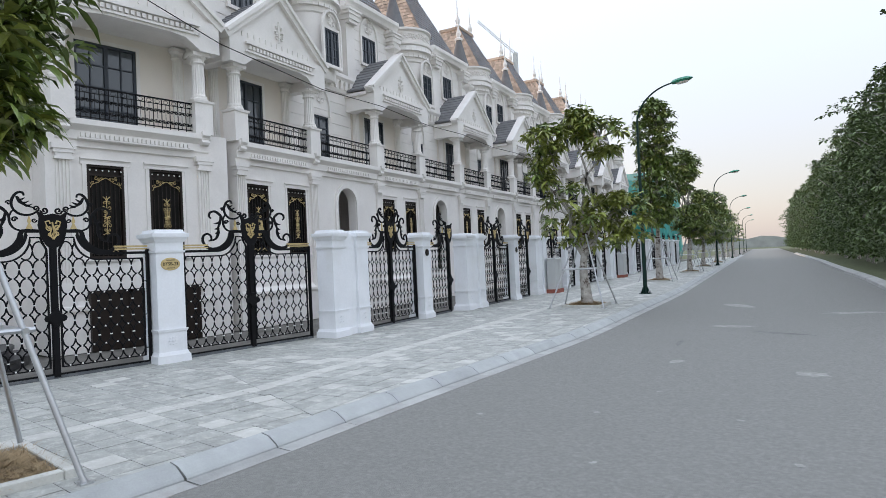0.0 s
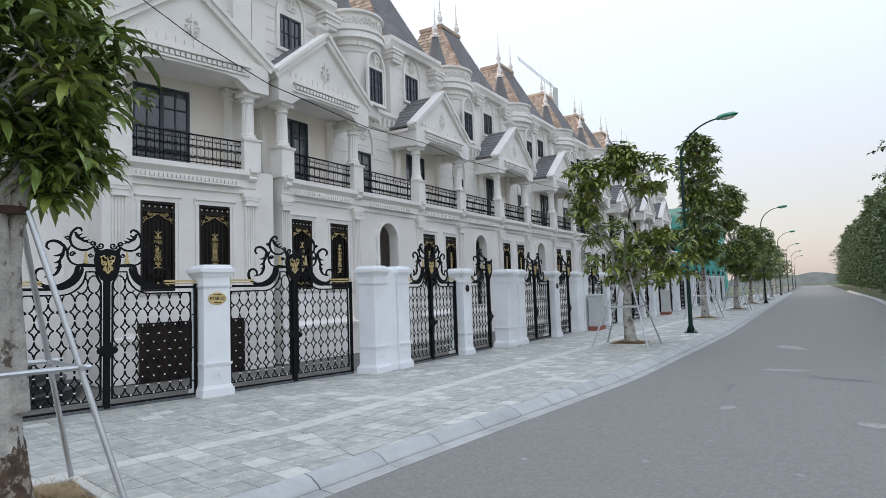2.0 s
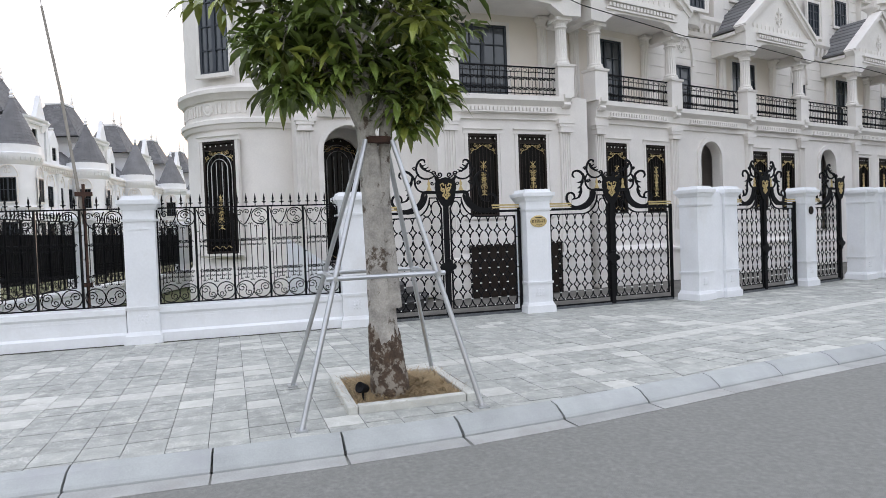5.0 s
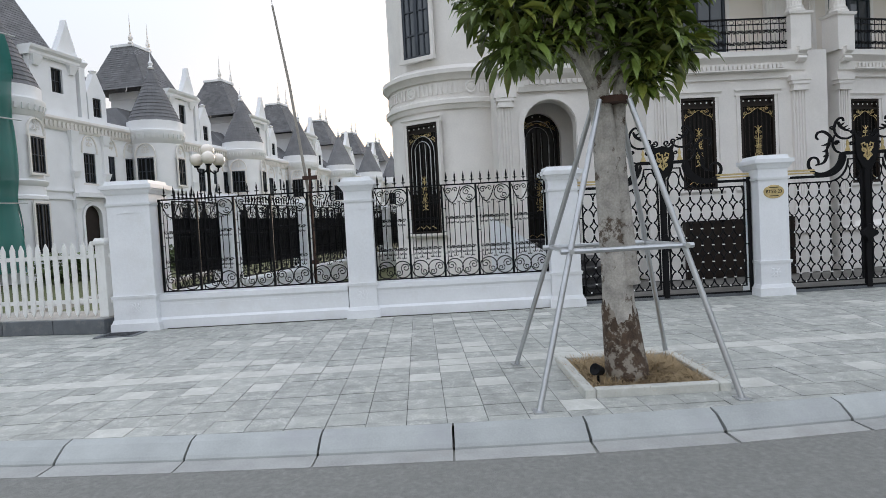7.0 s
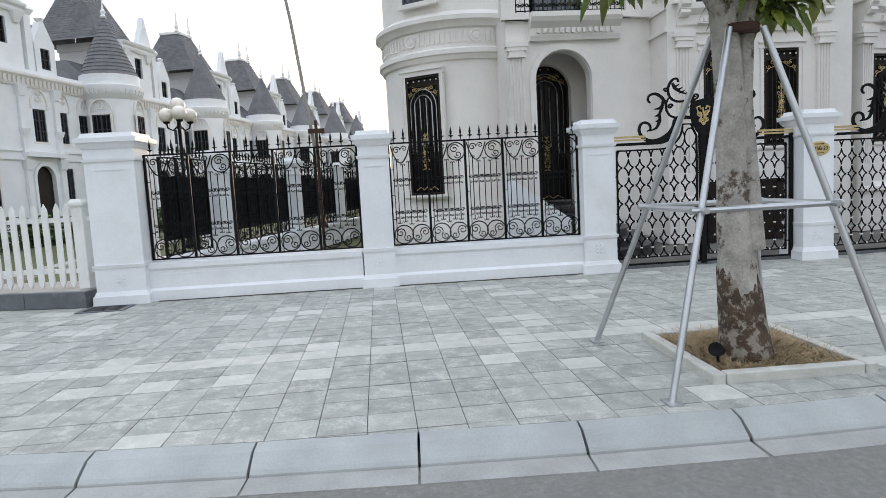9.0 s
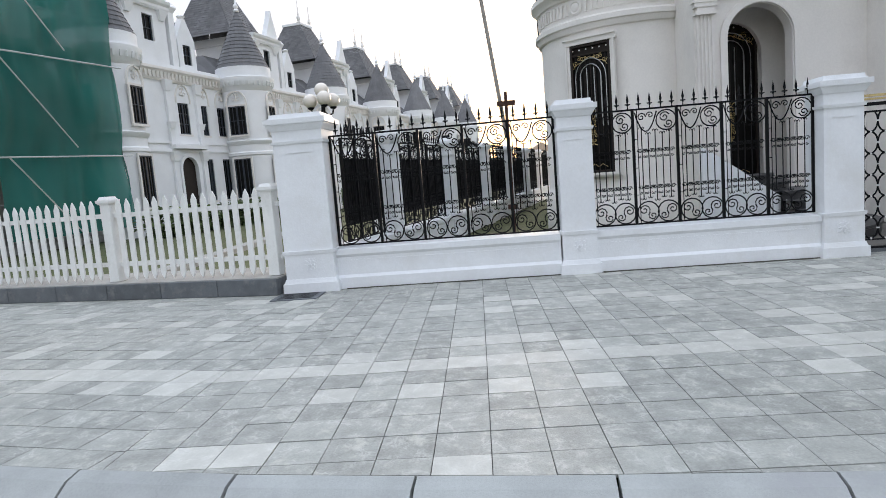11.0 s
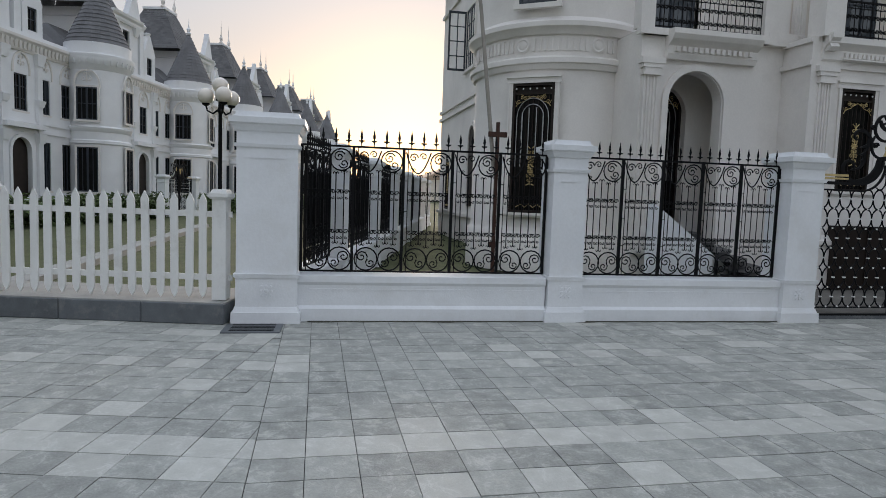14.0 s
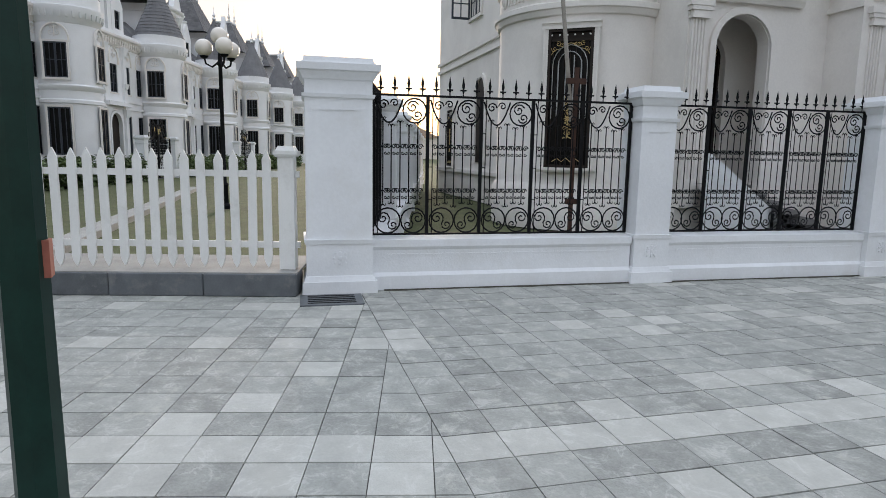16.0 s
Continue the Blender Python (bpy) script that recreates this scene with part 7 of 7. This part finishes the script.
# ---- drain cover and spotlight ----
e = empty("drain_cover", pose(-11.13, -5.32, 0, 0, 0, 88), "dark stone drain cover flush with the pavement", "drain cover")
bm = B()
box(bm, -0.33, 0.33, -0.24, 0.24, -0.01, 0.012)
part("slab", bm, DARKSTONE, e)
for i in range(5):
    bm = B()
    box(bm, -0.25, 0.25, -0.17 + i * 0.08, -0.14 + i * 0.08, 0.012, 0.016)
    part("slot", bm, IRON, e)
e = empty("garden_spotlight", pose(-6.15, 1.22, 0.06, 0, 0, 40), "small black spotlight in the dry grass", "spotlight")
bm = B()
tube(bm, [(0, 0, -0.05), (0, 0, 0.08)], 0.012, 6)
part("stem", bm, IRON, e)
bm = B()
lathe(bm, [(0.035, -0.06), (0.04, -0.05), (0.055, 0.05), (0.05, 0.055), (0.0, 0.04)], 12)
bmesh.ops.transform(bm, matrix=pose(0, 0, 0.1, 70), verts=bm.verts)
part("head", bm, IRON, e)

# ---- lawn edge path, hedges before the villas, distance ----
bm = B()
for x0, x1, y0, y1 in ((-31, -13.2, -9.4, -9.0),):
    box(bm, x0, x1, y0, y1, -0.05, 0.1)
tagged(link("garden_path", bm, GUTTER), "pale concrete path edging across the lawn", "path", kind="structure")
for i, (u0, u1) in enumerate(((-12.0, 0.6), (4.6, 15.8), (19.7, 36.0))):
    (x0, y0), (x1, y1) = villa_pose(u0, 3.6).translation[:2], villa_pose(u1, 3.6).translation[:2]
    e = empty("hedge", pose(x0, y0, 0), "low clipped garden hedge before the villas", "hedge", "villa hedges")
    rng = np.random.default_rng(300 + i)
    tips = []
    for k in range(620):
        f = rng.uniform(0, 1)
        tips.append(((x1 - x0) * f + rng.normal(0, 0.25), (y1 - y0) * f + rng.normal(0, 0.3), rng.uniform(0.05, 1.05 + 0.15 * math.sin(f * 30))))
    c = leaf_object("foliage", tips, (8, 12), 0.26, 0.12, HEDGE_LEAF, e, 310 + i, 0.3)
    c["kind"] = "stuff"


def far_gate(x, y, head):
    make_gate("villa_gate", pose(x, y, 0, 0, 0, head), 3.0)
    for u in (-0.35, 3.35):
        a = radians(head)
        pillar("fence_pillar", pose(x + u * math.cos(a), y + u * math.sin(a), 0, 0, 0, head), 0.44, 2.2)


far_gate(*villa_pose(1.1, 3.6).translation[:2], VILLA_HEAD)
far_gate(*villa_pose(16.2, 3.6).translation[:2], VILLA_HEAD)


def hill(name, az0, az1, dist, h, seed, label, material):
    """A far line of trees or roofs along the horizon."""
    bm = B()
    rng = np.random.default_rng(seed)
    n = 60
    lo, hi = [], []
    for i in range(n + 1):
        a = radians(az0 + (az1 - az0) * i / n)
        z = h * (0.55 + 0.45 * noise.noise((i * 0.35, seed, 0)) + 0.25 * rng.uniform(0, 1))
        lo.append(bm.verts.new((dist * math.cos(a), dist * math.sin(a), -1)))
        hi.append(bm.verts.new((dist * math.cos(a), dist * math.sin(a), max(1.0, z))))
    for i in range(n):
        bm.faces.new((lo[i], lo[i + 1], hi[i + 1], hi[i]))
    tagged(link(name, bm, material), label, "backdrop", kind="structure")


# both tree lines carry the air's haze in their colour
hill("backdrop_trees_west", 135, 215, 260, 11, 3, "far line of trees paled by painted haze", HAZE_GREEN)
hill("backdrop_trees_street", 70, 130, 330, 7, 8, "far trees closing the road, paled by painted haze", HAZE_GREEN)
for i, (x, y, w, h) in enumerate(((-150, 12, 14, 4.2), (-175, 28, 18, 5.5), (-165, 45, 12, 4.5))):
    e = empty("distant_house", pose(x, y, 0), "plain distant house beyond the side street", "house", "distant houses")
    bm = B()
    box(bm, -w / 2, w / 2, -w / 3, w / 3, 0, h)
    part("wall", bm, CREAM, e)
    bm = B()
    extrude_yz(bm, [(-w / 3 - 0.4, h), (w / 3 + 0.4, h), (0, h + 3)], -w / 2 - 0.4, w / 2 + 0.4)
    part("roof", bm, TERRA, e)

# ---- cable strung along the gables ----
cb = bpy.data.curves.new("cable", "CURVE")
cb.dimensions = "3D"
cb.bevel_depth = 0.012
sp = cb.splines.new("POLY")
pts = [local(-14.6, 4.9) @ Vector((-0.2, -0.5, 8.9)), local(-14.6, 4.9) @ Vector((2.0, -0.45, 7.9)), local(-14.6, 4.9) @ Vector((3.9, -0.4, 7.3))] + [row_pose(0.52 + 3.3 * k, 0.4, 7.15 - 0.12 * (k % 2)).translation for k in range(1, 9)]
sp.points.add(len(pts) - 1)
for p, q in zip(sp.points, pts):
    p.co = (*q, 1)
cb.materials.append(IRON)
tagged(new("overhead_cable", cb), "thin black cable strung along the gables", "cable")


# ---- soil and moss caught along the foot of the fence ----
def foot_dirt(p0, p1, seed):
    bm = B()
    rng = np.random.default_rng(seed)
    n = int(math.hypot(p1[0] - p0[0], p1[1] - p0[1]) / 0.05)
    a, b = [], []
    for i in range(n + 1):
        f = i / n
        x, y = p0[0] + (p1[0] - p0[0]) * f, p0[1] + (p1[1] - p0[1]) * f
        wd = max(0.008, 0.034 + 0.04 * noise.noise((i * 0.13, seed, 0)) + rng.uniform(0, 0.016))
        a.append(bm.verts.new((x, y, 0.012)))
        b.append(bm.verts.new((x + wd, y, 0.003)))
    for i in range(n):
        bm.faces.new((a[i], b[i], b[i + 1], a[i + 1]))
    tagged(link("soil_line", bm, JOINT_SOIL), "dark soil and moss along the foot of the wall", "soil", kind="structure")


foot_dirt((fence_point(-4.7) - 0.045, -4.7), (fence_point(2.3) - 0.045, 2.3), 5)

# ---- crane far behind the roofs ----
e = empty("tower_crane", Matrix(), "thin grey lattice crane far behind the roofs", "crane")
c0, c1 = Vector(CRANE[0]), Vector(CRANE[1])
for off in (0.0, 0.28):
    bm = B()
    tube(bm, [c0 + Vector((0, 0, off)), c1 + Vector((0, 0, off))], 0.035, 4)
    part("chord", bm, CABINET, e)
bm = B()
for i in range(14):
    p, q, r = c0.lerp(c1, i / 14), c0.lerp(c1, (i + 0.5) / 14) + Vector((0, 0, 0.28)), c0.lerp(c1, (i + 1) / 14)
    tube(bm, [p, q, r], 0.025, 4)
part("lattice", bm, CABINET, e)
bm = B()
box(bm, c1.x - 0.2, c1.x + 0.2, c1.y - 0.2, c1.y + 0.2, -0.2, c1.z + 0.2)
part("mast", bm, CABINET, e)

# ---- stains and dark patches on the road ----
def stain(x, y, lx, ly, rz, seed, material, name, label):
    rng = np.random.default_rng(seed)
    bm = B()
    poly(bm, [(lx * math.cos(a) * rng.uniform(0.55, 1.1), ly * math.sin(a) * rng.uniform(0.55, 1.1), 0.0) for a in np.linspace(0, 2 * math.pi, 15)[:-1]])
    o = link(name, bm, material)
    o.matrix_world = pose(x, y, ROAD_Z + 0.004, 0, 0, rz)
    tagged(o, label, "stain", "road stains", "structure")


stain(-3.04, 14.1, 0.16, 0.75, 75, 1, ROAD_DARK, "dark_road_patch", "dark irregular patch on the worn asphalt")
stain(-4.3, 12.2, 0.06, 0.5, 12, 2, ROAD_DARK, "dark_road_patch", "dark irregular patch on the worn asphalt")
for k, (x, y, lx, ly) in enumerate(((-1.72, 9.96, 0.25, 0.2), (-4.13, 14.95, 0.5, 0.25), (-4.41, 5.99, 0.05, 0.05), (-1.16, 5.94, 0.05, 0.06), (-3.64, 10.21, 0.22, 0.1), (-2.57, 5.14, 0.04, 0.04), (-2.2, 18.5, 0.3, 0.8), (-3.1, 8.0, 0.04, 0.05), (-0.6, 12.6, 0.1, 0.5), (-1.9, 7.1, 0.06, 0.03), (-3.3, 6.7, 0.05, 0.04), (-5.3, 20.0, 0.3, 0.9))):
    stain(x, y, lx, ly, 20 * k, 30 + k, LIME, "lime_stain", "pale lime stain on the asphalt")

# ---- kerb stones and gutter slabs ----
def resample(line, step, y0, y1):
    ys = np.arange(y0, y1, 0.02)
    xs = np.array([line_x(line, y) for y in ys])
    k = 75
    xs = np.convolve(np.pad(xs, k, mode="edge"), np.ones(2 * k + 1) / (2 * k + 1), mode="valid")
    s = np.r_[0, np.cumsum(np.hypot(np.diff(xs), np.diff(ys)))]
    at = np.arange(np.interp(-0.13, ys, s) % step, s[-1], step)
    return np.interp(at, s, xs), np.interp(at, s, ys)


strip("kerb_bed", [(x - 0.05, y) for x, y in KERBLINE], [(x + 0.22, y) for x, y in KERBLINE], -0.105, JOINT, -40, 110, 1.0, "dark mortar bed under the kerb stones", "kerb")
kerb_thing = empty("kerb", Matrix(), "blue-grey sloping kerb stones with a concrete gutter", "kerb", kind="structure")
KX, KY = resample(KERBLINE, 1.0, -40.0, 110.0)
bm = B()
extrude_xz(bm, [(0.002, -0.16), (0.004, 0.002), (0.02, 0.008), (0.12, -0.012), (0.225, -0.08), (0.245, -0.1), (0.25, -0.125), (0.25, -0.16)], 0.006, 0.992)
k_first = part("kerb_stone", bm, KERB, kerb_thing)
bm = B()
extrude_xz(bm, [(0.253, -0.16), (0.253, -0.114), (0.44, -0.124), (0.44, -0.16)], 0.003, 0.995)
g_first = part("gutter_slab", bm, GUTTER, kerb_thing)
for i in range(len(KX) - 1):
    rz = math.degrees(math.atan2(KY[i + 1] - KY[i], KX[i + 1] - KX[i])) - 90
    m = pose(KX[i], KY[i], random.uniform(-0.002, 0.002), 0, 0, rz)
    if i == 0:
        k_first.matrix_local = m
        g_first.matrix_local = m
    else:
        share("kerb_stone", k_first, kerb_thing, m)
        share("gutter_slab", g_first, kerb_thing, m)
far_kerb = empty("far_kerb", Matrix(), "pale kerb stones on the far side of the road", "kerb", kind="structure")
FX, FY = resample(FAR_KERB, 1.0, -20.0, 110.0)
bm = B()
extrude_xz(bm, [(-0.2, -0.16), (-0.18, -0.02), (0.12, 0.03), (0.2, 0.03), (0.2, -0.16)], 0.004, 0.994)
f_first = part("kerb_stone", bm, GUTTER, far_kerb)
for i in range(len(FX) - 1):
    rz = math.degrees(math.atan2(FY[i + 1] - FY[i], FX[i + 1] - FX[i])) - 90
    m = pose(FX[i], FY[i], 0, 0, 0, rz)
    if i == 0:
        f_first.matrix_local = m
    else:
        share("kerb_stone", f_first, far_kerb, m)

# ---- pavers ----
def clip_poly(pts, a, b, c):
    """The part of a convex polygon where a x + b y <= c."""
    out = []
    for i, p in enumerate(pts):
        q = pts[(i + 1) % len(pts)]
        dp, dq = a * p[0] + b * p[1] - c, a * q[0] + b * q[1] - c
        if dp <= 0:
            out.append(p)
        if dp * dq < 0:
            f = dp / (dp - dq)
            out.append((p[0] + f * (q[0] - p[0]), p[1] + f * (q[1] - p[1])))
    return out


def kerb_x(y):
    return float(np.interp(y, KY, KX))


paving = empty("paving", Matrix(), "grey stone pavers of mixed tone", "pavement", kind="structure")
TW, TD, GAP = 0.32, 0.312, 0.0028
SEGS = [  # origin on the fence line, direction along the fence, limits as a x + b y <= c
    ((-11.42, -4.24), 0.212, [(0.0, 1.0, -4.97)], -34.0, -4.97),
    ((-11.474, -4.97), 0.0, [(0.0, -1.0, 4.97), (0.3, 1.0, 2.9)], -6.0, 8.0),
    ((-11.7, 5.89), -0.205, [(-0.3, -1.0, -2.9)], 3.0, 90.0),
]
tile_bm = B()
box(tile_bm, -TW / 2 + GAP, TW / 2 - GAP, -TD / 2 + 1.7 * GAP, TD / 2 - 1.7 * GAP, -0.02, 0.0)
tile_mesh = bpy.data.meshes.new("paver")
tile_bm.to_mesh(tile_mesh)
tile_bm.free()
tile_mesh.materials.append(PAVER)
light_mesh = tile_mesh.copy()
light_mesh.materials[0] = PAVER_LIGHT
rng = np.random.default_rng(11)
rest = {"plain": ([], []), "light": ([], [])}
singles = 0
for (ox, oy), slope, cuts, ya, yb in SEGS:
    ln = math.hypot(slope, 1)
    dx, dy = slope / ln, 1 / ln
    nx, ny = dy, -dx                       # towards the road
    i0, i1 = int((ya - oy) / TW) - 9, int((yb - oy) / TW * 1.03) + 9
    for j in range(-8, 32):
        for i in range(i0, i1):
            cu, cv = (i + 0.5) * TW, (j + 0.5) * TD
            px, py = ox + dx * cu + nx * cv, oy + dy * cu + ny * cv
            if px > kerb_x(py) + 0.3 or px < line_x(FENCE, py) - 0.5 or not ya - 1 <= py <= yb + 1:
                continue
            kind = "light" if j == 12 or rng.uniform() < 0.11 else "plain"
            half = [(-TW / 2 + GAP, -TD / 2 + 1.7 * GAP), (TW / 2 - GAP, -TD / 2 + 1.7 * GAP), (TW / 2 - GAP, TD / 2 - 1.7 * GAP), (-TW / 2 + GAP, TD / 2 - 1.7 * GAP)]
            corners = [(px + dx * u + nx * v, py + dy * u + ny * v) for u, v in half]
            inside = all(a * x + b * y <= c for a, b, c in cuts for x, y in corners) and all(x < kerb_x(y) - 0.004 for x, y in corners)
            z = rng.normal(0, 0.0012)
            if inside and singles < 300 and -6.6 < py < -1.4 and -9.2 < px:
                o = bpy.data.objects.new("paver", light_mesh if kind == "light" else tile_mesh)
                scene.collection.objects.link(o)
                o.parent = paving
                o.matrix_local = pose(px, py, z, rng.normal(0, 0.15), rng.normal(0, 0.15), math.degrees(math.atan2(dy, dx)))
                singles += 1
                continue
            pts = corners
            for a, b, c in cuts:
                pts = clip_poly(pts, a, b, c - 0.003)
            if len(pts) >= 3 and not all(x < kerb_x(y) - 0.004 for x, y in pts):
                y0 = py
                x0 = kerb_x(y0)
                sl = (kerb_x(y0 + 0.2) - kerb_x(y0 - 0.2)) / 0.4
                pts = clip_poly(pts, 1.0, -sl, x0 - sl * y0 - 0.004)
            if len(pts) < 3:
                continue
            V, Fc = rest[kind]
            b0, n = len(V), len(pts)
            V += [(x, y, z) for x, y in pts] + [(x, y, -0.02) for x, y in pts]
            Fc.append(tuple(range(b0, b0 + n)))
            Fc += [(b0 + k, b0 + n + k, b0 + n + (k + 1) % n, b0 + (k + 1) % n) for k in range(n)]
for kind, (V, Fc) in rest.items():
    me = bpy.data.meshes.new("pavers_" + kind)
    me.from_pydata(V, [], Fc)
    me.materials.append(PAVER_LIGHT if kind == "light" else PAVER)
    tb = bmesh.new()
    tb.from_mesh(me)
    bmesh.ops.recalc_face_normals(tb, faces=tb.faces)
    tb.to_mesh(me)
    tb.free()
    o = new("pavers_" + kind, me)
    o.parent = paving
    tagged(o, kind="stuff")
